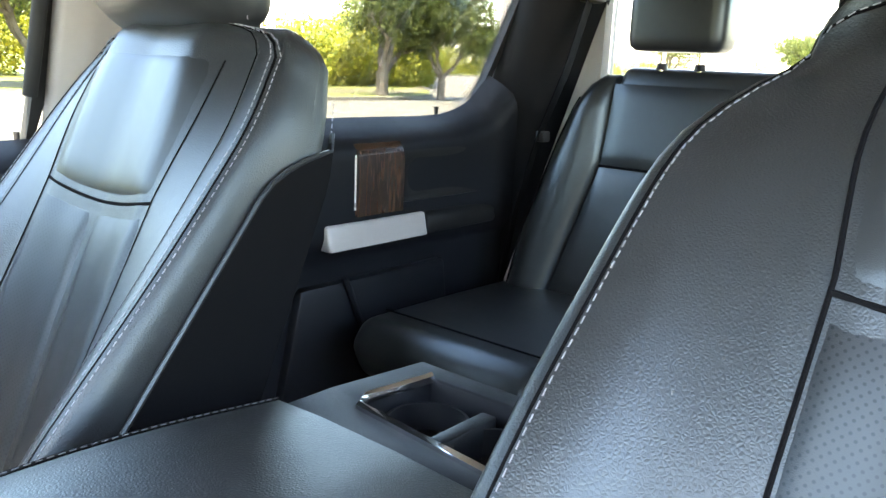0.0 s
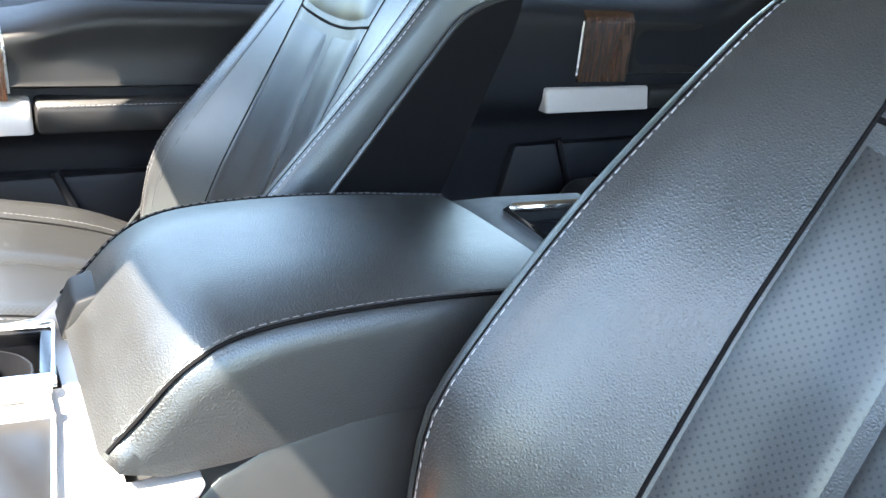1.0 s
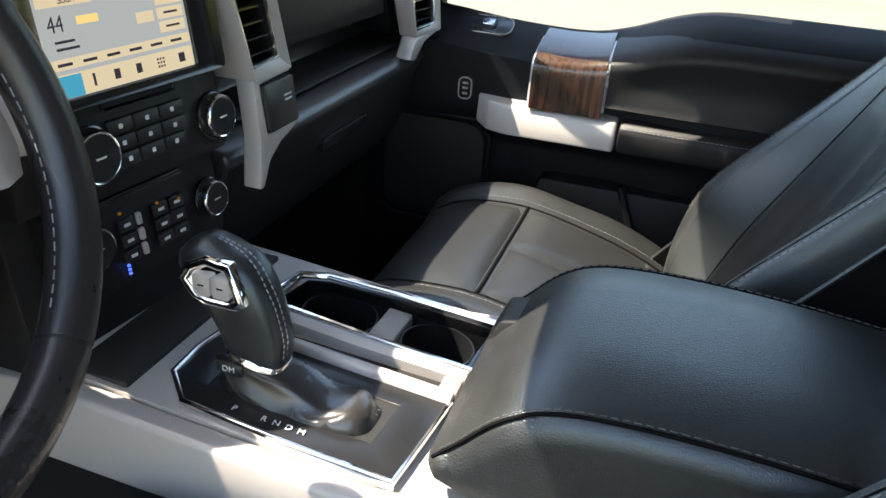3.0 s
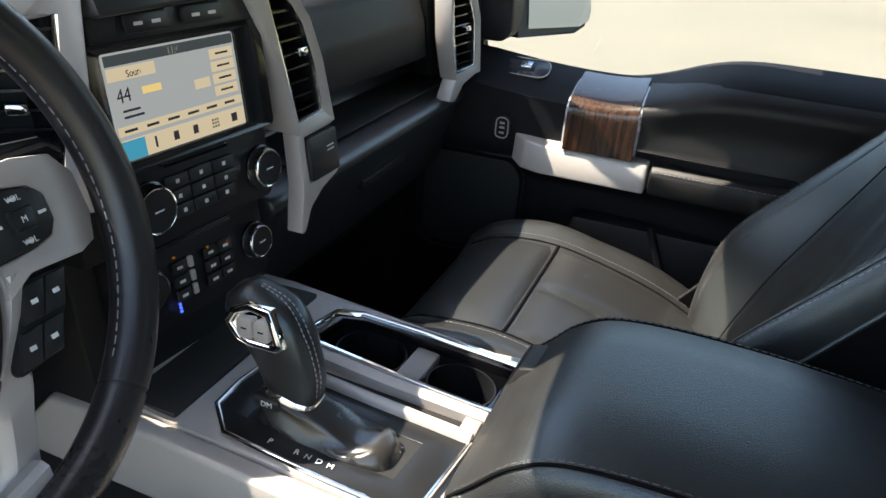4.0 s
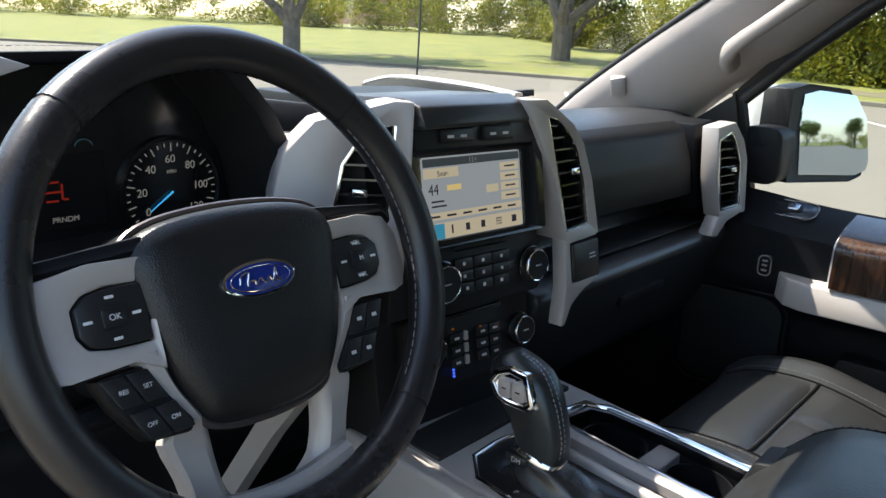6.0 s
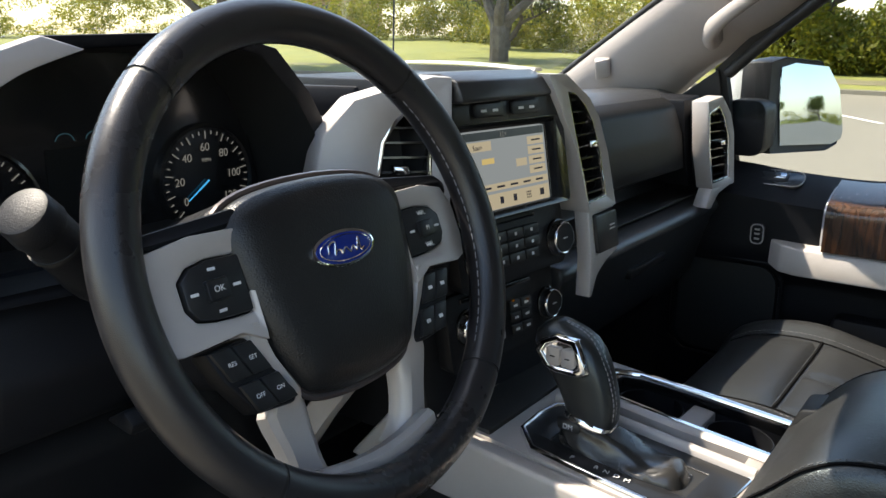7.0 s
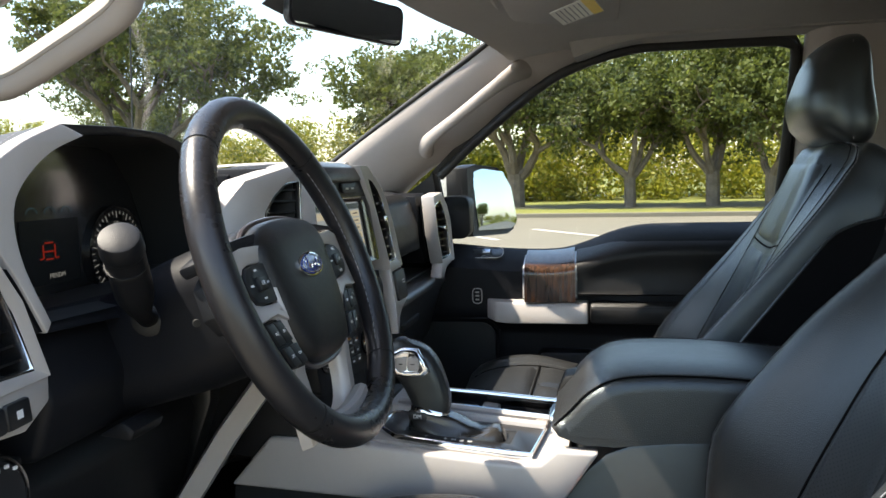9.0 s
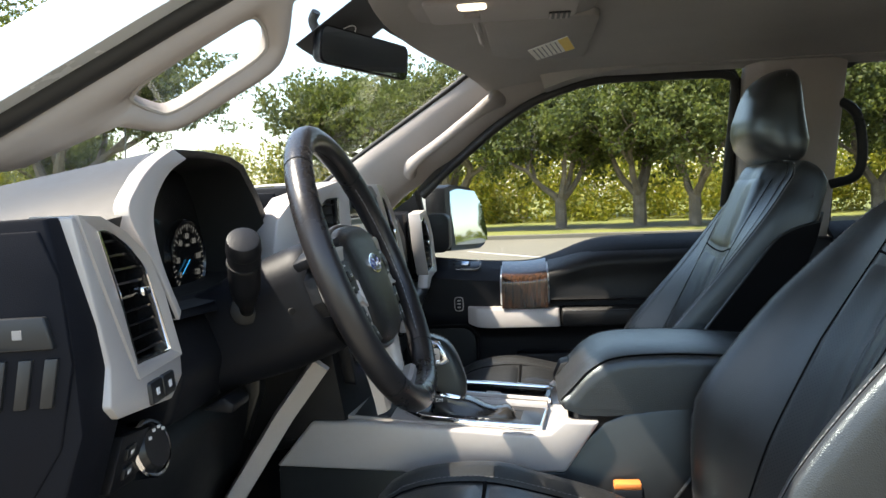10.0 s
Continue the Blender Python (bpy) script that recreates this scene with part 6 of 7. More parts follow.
OHC = thing("overhead_console", (0, 0.56, 1.83), "grey overhead console with lit map lamp", "overhead console")
part("housing", loft([[Vector((x * k, 0.56 + y * k, z)) for x, y in rounded(-0.115, 0.115, -0.19, 0.17, 0.05, 6)] for z, k in ((1.895, 1.08), (1.865, 1.04), (1.845, 0.96), (1.840, 0.86))]), HEADLINER, OHC, "", 50)
part("console_panel", loft([[Vector((x, 0.56 + y, z)) for x, y in rounded(-0.085, 0.085, -0.15, 0.12, 0.02)] for z in (1.834, 1.842)], w=0.002), PILLAR, OHC)
part("map_lamp", loft([[Vector((x, 0.60 + y, z)) for x, y in rounded(-0.07, -0.03, -0.03, 0.02, 0.008)] for z in (1.831, 1.838)], w=0.002), glow("lamp_glow", (1.0, 0.85, 0.6), 1.2), OHC, "lit warm map lamp")
part("vent_grille", loft([[Vector((x, 0.44 + y, z)) for x, y in rounded(0.03, 0.08, -0.02, 0.02, 0.006)] for z in (1.831, 1.838)], w=0.002), PLASTIC, OHC)
for k in range(4):
    part("grille_slat", box(0.034, 0.076, 0.425 + 0.01 * k, 0.429 + 0.01 * k, 1.8295, 1.832, 0.0005), PILLAR, OHC)
for x in (-0.02, 0.02):
    part("switch", box(x - 0.012, x + 0.012, 0.585, 0.615, 1.829, 1.836, 0.002), PILLAR, OHC)

RVM = thing("rearview_mirror", (0.06, 0.82, 1.78), "black rearview mirror hanging from the windscreen", "mirror")
ra, rb = Vector((-0.060, 0.868, 1.787)), Vector((0.172, 0.748, 1.779))
rd = (rb - ra).normalized()
rn = Vector((rd.y, -rd.x, -0.10)).normalized()
ru = rn.cross(rd).normalized()
if ru.z < 0:
    ru = -ru
RC = (ra + rb) / 2


def mirror_p(a, b, c=0.0):
    return RC + rd * a + ru * b + rn * c


half_w = (rb - ra).length / 2
shape = rounded(-half_w, half_w, -0.034, 0.034, 0.016, 5)
part("mirror_shell", loft([[mirror_p(a * k, b * k, c) for a, b in shape] for c, k in ((-0.035, 0.6), (-0.025, 0.9), (-0.008, 1.0), (0.004, 1.0))]), PLASTIC, RVM, "black mirror shell", 50)
part("mirror_glass", loft([[mirror_p(a * 0.965, b * 0.91, c) for a, b in shape] for c in (0.0, 0.0048)]), MIRROR, RVM, "mirror glass")
part("mirror_arm", tube(smooth_path([mirror_p(0, 0, -0.03), (0.045, 0.88, 1.81), (0.03, 0.90, 1.842), (0.02, 0.89, 1.86)], 4), 0.009, 10), PLASTIC, RVM)
band = part("dotted_band", sheet(lambda a, b: windscreen(0.455 + 0.17 * a, 0.80 + 0.19 * b) + Vector((0, -0.006, -0.006)), 10, 6, 0.001), material("dark_dot_band", (0.04, 0.045, 0.05), 0.7), RVM, "dark dotted band on the glass")
part("oval_mark", tube([windscreen(0.535 + 0.022 * math.cos(a), 0.90 + 0.028 * math.sin(a)) + Vector((0, -0.010, -0.010)) for a in np.linspace(0, 2 * math.pi, 28, endpoint=False)], 0.0013, 5, True), INK, RVM)

# ---------------------------------------------------------------- seats
REC = radians(23)


CREST_PASSENGER = ([-0.12, -0.03, 0.03, 0.07, 0.128, 0.26, 0.342, 0.45, 0.52, 0.56], [0.045, 0.078, 0.092, 0.096, 0.088, 0.044, 0.018, -0.012, -0.030, -0.042])
CREST_DRIVER = ([-0.12, -0.03, 0.03, 0.07, 0.13, 0.235, 0.33, 0.41, 0.45, 0.50, 0.55], [0.06, 0.105, 0.127, 0.135, 0.125, 0.094, 0.054, 0.016, -0.010, -0.045, -0.075])


def front_seat(cx, sd, group="front seats", inset=0.72, wide=0.224, slide=0.0, drop=0.0, shoulder=False, crests=CREST_PASSENGER, lift=0.0):
    e = thing("front_seat", (cx, 0.30, 0.72), "black leather front seat with perforated inserts and pale stitching", "seat", group)
    by, bz, L = 0.223, 1.03, 0.555
    up = Vector((0, -math.sin(REC), math.cos(REC)))
    fw = Vector((0, math.cos(REC), math.sin(REC)))
    at = lambda x, s, d: Vector((cx - 0.03 * sd + x, by, bz)) + up * s + fw * d

    nf = inset / 0.72

    def half(s):
        k = max(0.0, s) / L
        if shoulder:
            return max(0.05, wide * (1 - min(0.97, max(0.0, (s - 0.44) / 0.165)) ** 2) ** 0.6)
        return wide - 0.004 * k - 0.030 * max(0, (k - 0.78) / 0.22) ** 2

    curve = smooth2(list(zip(*crests)), 5, False)

    def crest(s):
        return float(np.interp(s, [p[0] for p in curve], [p[1] for p in curve]))

    def section(s):
        w, E = half(s), crest(s)
        m = lift * min(1.0, max(0.0, (0.52 - s) / 0.3))
        return [(0.0, -0.004 + m), (0.34 * w * nf, m), (0.58 * w * nf, 0.004 + 0.10 * E + m * 0.9), (0.70 * w * nf, 0.22 * E + 0.002 + m * 0.75), ((0.80 + 0.55 * (nf - 1) * 0.7) * w, 0.66 * E), ((0.88 + 0.25 * (nf - 1) * 0.7) * w, 0.94 * E), (0.935 * w, E), (0.98 * w, E - 0.010), (1.0 * w, E - 0.032),
                (1.0 * w, (E - 0.13) / 2), (0.995 * w, -0.085), (0.96 * w, -0.108), (0.6 * w, -0.115), (0.0, -0.116)]

    TOP = L - 0.01

    def front(x, s, off=0.0):
        """A point on the front of the backrest, over its rounded top too."""
        if s <= TOP:
            sec = section(s)[:8]
            return at(x, s, float(np.interp(abs(x), [p[0] for p in sec], [p[1] for p in sec])) + off)
        k = math.sqrt(max(0.0025, 1 - ((s - TOP) / 0.045) ** 2))
        sec = section(TOP)[:8]
        d = float(np.interp(abs(x) / (0.80 + 0.20 * k), [p[0] for p in sec], [p[1] for p in sec]))
        return at(x, s + off * 0.7, -0.056 + (d + 0.056) * k + off)
    rings = []
    S = list(np.linspace(-0.12, L - 0.01, 26))
    for s in S:
        sec = smooth2(section(s), 3, False)
        rings.append([at(x, s, d) for x, d in sec] + [at(-x, s, d) for x, d in sec[::-1][1:-1]])
    for q in (0.25, 0.5, 0.72, 0.88, 0.97, 1.0):
        s = L - 0.01 + 0.045 * math.sin(q * math.pi / 2)
        k = max(0.05, math.cos(q * math.pi / 2))
        sec = smooth2(section(L - 0.01), 3, False)
        rings.append([at(x * (0.80 + 0.20 * k), s, -0.056 + (d + 0.056) * k) for x, d in sec] + [at(-x * (0.80 + 0.20 * k), s, -0.056 + (d + 0.056) * k) for x, d in sec[::-1][1:-1]])
    part("backrest", loft(rings), LEATHER, e, "grained black leather backrest", 80)

    def patch(x0, x1, s0, s1, h=0.007, nu=12, nv=18):
        def f(a, b):
            s = s0 + (s1 - s0) * b
            xa, xb = x0(s), x1(s)
            x = xa + (xb - xa) * a
            m = max(abs(2 * a - 1), abs(2 * b - 1))
            return front(x, s - (0.014 * (1 - (x / 0.13) ** 2) * max(0, 2 * b - 1) if s1 < 0.4 else 0.014 * (1 - (x / 0.13) ** 2) * max(0, 1 - 2 * b)), h * (1 - m ** 10) - 0.003)
        return sheet(f, nu, nv)
    edge = lambda s: half(s) * inset
    part("lower_insert", patch(lambda s: -edge(s), lambda s: -0.002, -0.05, 0.369), PERFORATED, e, "perforated leather insert", 80)
    part("lower_insert", patch(lambda s: 0.002, lambda s: edge(s), -0.05, 0.369), PERFORATED, e, "perforated leather insert", 80)
    panel = lambda s: edge(s) * (1 + 0.22 * max(0, s - 0.375) / 0.165)
    part("upper_insert", patch(lambda s: -panel(s), panel, 0.375, 0.538, 0.006), LEATHER_SMOOTH, e, "smooth padded upper panel", 80)
    # Dark cord along the tuck, standing in for the shade of its fold.
    tuck = [front(x, 0.372 - 0.014 * (1 - (x / 0.13) ** 2), -0.0008) for x in np.linspace(-panel(0.372), panel(0.372), 17)]
    part("tuck_seam", tube(tuck, 0.0024, 6), CARPET_BLACK, e, "dark cord for the shade in the tuck under the upper panel")
    dark = bpy.data.materials.get("dark_thread") or material("dark_thread", (0.09, 0.09, 0.095), 0.7)
    for sg in (-1, 1):
        part("seam_piping", tube([front(sg * edge(s), s, 0.0) for s in np.linspace(-0.06, 0.373, 22)] + [front(sg * panel(s), s, 0.0) for s in np.linspace(0.38, 0.535, 10)], 0.0011 if not shoulder else 0.0018, 6), CARPET_BLACK, e)
        ends = [(0.53, 1.0), (0.55, 0.97), (0.565, 0.91), (0.575, 0.82), (0.58, 0.70), (0.582, 0.58)]
        run = [(s, 1.0) for s in np.linspace(-0.10, 0.51, 30)] + ends
        line = lambda q, off: [front(sg * half(min(s, 0.53)) * q * k, s, off) for s, k in run]
        if not shoulder:
            part("inner_stitching", dashes(line(0.80, 0.0012), 0.005, 0.003, 0.0008), dark, e)
            part("inner_seam", tube(line(0.785, 0.0), 0.0008, 6), CARPET_BLACK, e)
        for q in ((0.90,) if shoulder else (0.885, 0.945)):
            part("stitching", dashes(line(q, 0.0016), 0.0055, 0.003, 0.0010), THREAD, e, "pale stitching")
        part("crest_seam", tube(line(0.915, 0.0), 0.0016, 6), CARPET_BLACK, e)
        # dark cloth panel on the flank with its pale piping, rounded at the shoulder
        back_d = lambda s: float(np.interp(s, [-0.12, 0.2, 0.44, 0.497], [-0.113, -0.1155, -0.1155, -0.108]))

        def lead(s):
            low = 0.070 - 0.268 * s
            return low if s < 0.40 else low - 0.085 * ((s - 0.40) / 0.097) ** 2.2

        def flank(a, b):
            s = -0.12 + 0.617 * b
            d0, d1 = back_d(s), max(back_d(s) + 0.001, lead(s))
            return at(sg * (half(s) + 0.003), s, d0 + (d1 - d0) * a)
        part("side_panel", sheet(flank, 8, 28, 0.004), CARPET_BLACK, e, "dark cloth side panel", 80)
        part("panel_piping", tube([flank(1.0, b) + Vector((sg * 0.002, 0, 0)) for b in np.linspace(0, 1, 34)], 0.0030, 6), LEATHER_SMOOTH, e)
        part("back_stitching", dashes([at(sg * (half(s) + 0.004), s, back_d(s) + 0.002) for s in np.linspace(-0.12, 0.53, 28)], 0.0045, 0.0035, 0.0011), THREAD, e, "pale stitching")
    # cushion
    ox, hw, y0, y1 = 0.015 * max(sd, 0), 0.262, 0.17, 0.735
    lie = smooth2([(0.10, 0.90), (0.17, 0.925), (0.27, 0.962), (0.31, 0.985), (0.37, 1.012), (0.45, 1.036), (0.54, 1.055), (0.62, 1.054), (0.68, 1.040), (0.715, 1.012), (0.735, 0.965)], 4, False)

    def top(x, y, off=0.0):
        """The cushion dips to the back, with soft side bolsters and rounded front corners."""
        u, v = abs(x) / hw, (y - y0) / (y1 - y0)
        z = float(np.interp(y, [p[0] for p in lie], [p[1] for p in lie]))
        z += 0.017 * math.exp(-((u - 0.84) / 0.17) ** 2) - 0.070 * max(0, (u - 0.86) / 0.14) ** 2
        z += 0.004 * math.sin(31 * y + 2.0 * sd) * max(0, u - 0.6) * math.exp(-((y - 0.5) / 0.12) ** 2) * 2
        return Vector((cx + ox + x * (1 - 0.16 * max(0, (v - 0.74) / 0.26) ** 2.2), y + slide, z + off - drop))
    rings = []
    for i in range(29):
        y = y0 + (y1 - y0) * i / 28
        v = i / 28
        row = [top(-hw + 2 * hw * k / 36, y) for k in range(37)]
        a, b = row[0], row[-1]
        rings.append(row + [b + Vector((0.008, 0, -0.03)), Vector((b.x + 0.004, y + slide - 0.02 * v, 0.905 - drop)), Vector((a.x - 0.004, y + slide - 0.02 * v, 0.905 - drop)), a + Vector((-0.008, 0, -0.03))])
    part("cushion", loft(rings), LEATHER, e, "grained black leather cushion", 60)

    def cpatch(x0, x1, ya, yb, h=0.011):
        def f(a, b):
            m = max(abs(2 * a - 1), abs(2 * b - 1))
            return top(x0 + (x1 - x0) * a, ya + (yb - ya) * b, h * (1 - m ** 8) - 0.0015)
        return sheet(f, 12, 14)
    part("cushion_insert", cpatch(-0.160, 0.160, 0.549, 0.708), PERFORATED, e, "perforated leather insert", 80)
    part("cushion_insert", cpatch(-0.160, -0.001, 0.22, 0.543), PERFORATED, e, "perforated leather insert", 80)
    part("cushion_insert", cpatch(0.001, 0.160, 0.22, 0.543), PERFORATED, e, "perforated leather insert", 80)
    for sg in (-1, 1):
        part("cushion_seam", tube([top(sg * 0.163, y, 0.0005) for y in np.linspace(0.22, 0.70, 18)], 0.0018, 6), CARPET_BLACK, e)
        part("cushion_stitching", dashes([top(sg * 0.178, y, 0.001) for y in np.linspace(0.22, 0.70, 18)], 0.005, 0.003, 0.0008), THREAD, e, "pale stitching")
        part("cushion_stitching", dashes([top(sg * 0.236, y, 0.001) for y in np.linspace(0.22, 0.70, 18)], 0.005, 0.003, 0.0009), THREAD, e, "pale stitching")
    part("cushion_seam", tube([top(x, 0.546, 0.0005) for x in np.linspace(-0.163, 0.163, 14)], 0.003, 6), CARPET_BLACK, e)
    part("seat_base", loft([[Vector((cx + x, y, z)) for x, y in rounded(-0.235, 0.235, 0.12, 0.64, 0.04)] for z in (0.72, 0.80, 0.91)], w=0.01), PLASTIC, e, "black plastic seat base")
    # headrest: a thick pad, narrower and leaning forward at the top
    front_y = lambda q: float(np.interp(q, [-1, -0.8, -0.6, -0.3, 0, 0.5, 0.85, 1], [-0.025, 0.005, 0.024, 0.033, 0.030, 0.012, -0.008, -0.028]))
    back_y = lambda q: float(np.interp(q, [-1, -0.8, -0.5, -0.2, 0.2, 0.5, 0.85, 1], [-0.060, -0.086, -0.095, -0.092, -0.086, -0.084, -0.080, -0.068]))
    rings = []
    for i in range(25):
        q = -1 + 2 * i / 24
        sc = max(0.02, 1 - abs(q) ** 4.0) ** 0.45
        mid, dep = (front_y(q) + back_y(q)) / 2, (front_y(q) - back_y(q)) / 2
        ring = []
        for k in range(32):
            th = 2 * math.pi * k / 32
            c, sn = math.cos(th), math.sin(th)
            x = 0.138 * (1 - 0.10 * q) * math.copysign(abs(c) ** 0.55, c) * (0.72 + 0.28 * sc)
            y = mid + dep * math.copysign(abs(sn) ** 0.7, sn) - 0.010 * (x / 0.135) ** 2
            ring.append(Vector((cx + x, y, 1.648 + 0.103 * q)))
        rings.append(ring)
    part("headrest", loft(rings), LEATHER_SMOOTH, e, "smooth leather headrest", 80)
    for sg in (-1, 1):
        seam = [Vector((cx + sg * 0.128 * (1 - 0.10 * q), (front_y(q) * 0.45 + back_y(q) * 0.55) + 0.002, 1.648 + 0.103 * q)) for q in np.linspace(-0.85, 0.85, 16)]
        part("headrest_stitching", dashes(seam, 0.005, 0.003, 0.0009), THREAD, e)
    for sx in (-0.06, 0.06):
        part("headrest_post", rod((cx + sx, -0.055, 1.52), (cx + sx, -0.05, 1.58), 0.007), CHROME, e, "chrome headrest post")
        part("post_collar", rod((cx + sx, -0.056, 1.545), (cx + sx, -0.0555, 1.562), 0.013, 0.011), PLASTIC, e)
    return e


front_seat(0.445, 1, inset=0.52)
DRIVER = front_seat(-0.450, -1, inset=0.38, wide=0.229, slide=0.10, drop=0.02, shoulder=True, crests=CREST_DRIVER, lift=0.03)
DRIVER.location += Vector((0, -0.06, 0.035))

BY, BZ = 0.13, -0.055
BELT = thing("seat_belt_buckle", (-0.19, 0.22, 1.0), "black seat belt buckle with an orange-red button", "seat belt")
part("buckle_body", loft([[Vector((-0.185 + x, 0.235 + y + BY, z + BZ)) for x, y in rounded(-0.013, 0.013, -0.025, 0.025, 0.006)] for z in (1.02, 1.085)], w=0.004), PLASTIC, BELT)
part("release_button", box(-0.197, -0.173, 0.214 + BY, 0.257 + BY, 1.083 + BZ, 1.094 + BZ, 0.003), material("orange_plastic", (0.75, 0.22, 0.05), 0.4), BELT, "orange-red release button")
part("buckle_strap", box(-0.19, -0.18, 0.20 + BY, 0.245 + BY, 0.86, 1.03 + BZ, 0.003), RUBBER, BELT)


def rear_seat():
    e = thing("rear_bench", (0, -0.95, 0.72), "black leather rear bench seat with headrests", "seat")
    soft = lambda pts, x0, x1, w: bevel(loft([[Vector((x, y, z)) for y, z in pts] for x in (x0, x1)]), w, 5)
    for x0, x1 in ((-0.70, 0.245), (0.255, 0.70)):
        part("cushion", soft([(-0.60, 1.008), (-0.560, 0.955), (-0.60, 0.875), (-1.10, 0.88), (-1.15, 1.00), (-0.90, 1.005)], x0, x1, 0.03), LEATHER_SMOOTH, e, "", 80)
    part("cushion_seam", tube([Vector((x, -0.66, 1.0125)) for x in (0.28, 0.68)], 0.002, 6), CARPET_BLACK, e)
    part("backrest", soft([(-1.085, 0.97), (-1.210, 1.50), (-1.232, 1.535), (-1.29, 1.53), (-1.29, 0.95)], -0.56, 0.480, 0.018), LEATHER_SMOOTH, e, "", 80)
    slope = lambda z: -1.085 - 0.236 * (z - 0.97)
    inner = lambda z: float(np.interp(z, [0.95, 1.0, 1.31, 1.49, 1.52], [0.572, 0.560, 0.487, 0.490, 0.485]))
    outer = lambda z: float(np.interp(z, [0.90, 1.14, 1.34, 1.44, 1.49, 1.52], [0.690, 0.672, 0.622, 0.585, 0.555, 0.520]))
    fold = ((0, -0.06), (0.0, 0.002), (0.10, 0.016), (0.30, 0.036), (0.55, 0.044), (0.80, 0.030), (0.95, 0.0), (1.0, -0.05), (1.0, -0.16), (0, -0.16))
    for sg in (1, -1):
        part("side_bolster", loft([[Vector((sg * (inner(z) + (outer(z) - inner(z)) * u), slope(z) + (d * k if d > 0 else d) - 0.02 * (1 - k), z)) for u, d in fold] for z, k in [(0.93 + 0.03 * i, 1.0) for i in range(18)] + [(1.465, 0.9), (1.49, 0.7), (1.505, 0.45), (1.515, 0.1)]]), LEATHER_SMOOTH, e, "", 80)
        part("bolster_piping", tube([Vector((sg * (inner(z) + 0.85 * (outer(z) - inner(z))), slope(z) + 0.024, z)) for z in np.linspace(0.95, 1.46, 20)], 0.0022, 6), CARPET_BLACK, e)

    def ins(x0, x1, z0, z1):
        def f(a, b):
            z = z0 + (z1 - z0) * b
            right = min(x1, inner(z) - 0.004) if x1 > 0.45 else x1
            m = max(abs(2 * a - 1), abs(2 * b - 1))
            return Vector((x0 + (right - x0) * a, slope(z) + 0.004 + 0.008 * (1 - m ** 8), z))
        return sheet(f, 12, 14, -0.004)
    for x0, x1 in ((0.352, 0.60), (0.20, 0.348), (0.0, 0.19), (-0.25, -0.01)):
        part("lower_insert", ins(x0, x1, 1.0, 1.303), LEATHER_SMOOTH, e, "", 80)
    for x0, x1 in ((0.20, 0.60), (-0.25, 0.19)):
        part("upper_insert", ins(x0, x1, 1.310, 1.495), LEATHER_SMOOTH, e, "", 80)
    # Dark cord for the shade in the bench's tuck.
    part("tuck_seam", tube([Vector((x, slope(1.3065) + 0.005, 1.3065)) for x in (0.20, 0.485)], 0.003, 6), CARPET_BLACK, e)
    for x in (0.343, -0.12, -0.45):
        part("headrest", loft([[Vector((x + a * k, -1.225 + b * k, z)) for a, b in rounded(-0.112, 0.112, -0.05, 0.055, 0.03)] for z, k in ((1.570, 0.85), (1.580, 0.97), (1.60, 1.0), (1.74, 1.0), (1.765, 0.9), (1.77, 0.7))]), LEATHER_SMOOTH, e, "", 60)
        for sx in (-0.045, 0.045):
            part("headrest_post", rod((x + sx, -1.235, 1.52), (x + sx, -1.235, 1.58), 0.006), CHROME, e, "chrome headrest post")
            part("post_collar", rod((x + sx, -1.235, 1.53), (x + sx, -1.235, 1.545), 0.013, 0.011), PLASTIC, e)
    return e


rear_seat()
RB = thing("rear_seat_belt", (0.70, -1.2, 1.2), "dark grey seat belt strap on the rear pillar", "seat belt")
part("strap", sweep([Vector((0.585, -1.235, 1.70)), Vector((0.592, -1.16, 1.52)), Vector((0.628, -1.125, 1.38)), Vector((0.692, -1.128, 1.175)), Vector((0.728, -1.125, 0.95))], [(-0.024, -0.001), (-0.024, 0.001), (0.024, 0.001), (0.024, -0.001)], up=(1, 0.3, 0)), CARPET_BLACK, RB)
part("strap_clip", box(0.615, 0.64, -1.145, -1.115, 1.35, 1.375, 0.004), RUBBER, RB)
part("strap_guide", box(0.56, 0.61, -1.27, -1.21, 1.68, 1.76, 0.01), PLASTIC, RB)
structure("pillar_rear_right", loft([[at_side(y, z, o) for y, o in ((-1.185, 0.0), (-1.190, 0.05), (-1.205, 0.09), (-1.25, 0.15), (-1.31, 0.20), (-1.31, 0.0))] for z in (0.8, 1.1, 1.4, 1.6, 1.80, 1.88)], w=0.01), PLASTIC_SOFT, "dark rear pillar trim", 50)
structure("pillar_rear_left", loft([[at_side(y, z, o, -1) for y, o in ((-1.185, 0.0), (-1.190, 0.05), (-1.205, 0.09), (-1.25, 0.15), (-1.31, 0.20), (-1.31, 0.0))] for z in (0.8, 1.1, 1.4, 1.6, 1.80, 1.88)], w=0.01), PLASTIC_SOFT, "dark rear pillar trim", 50)
GH = thing("pillar_grab_handle", (0.72, -0.30, 1.60), "black grab handle on the pillar between the doors", "handle")
part("bar", tube(smooth_path([(0.745, -0.27, 1.715), (0.715, -0.30, 1.71), (0.705, -0.335, 1.67), (0.705, -0.345, 1.58), (0.71, -0.33, 1.52), (0.745, -0.28, 1.50)], 6), 0.013, 10), PLASTIC, GH)

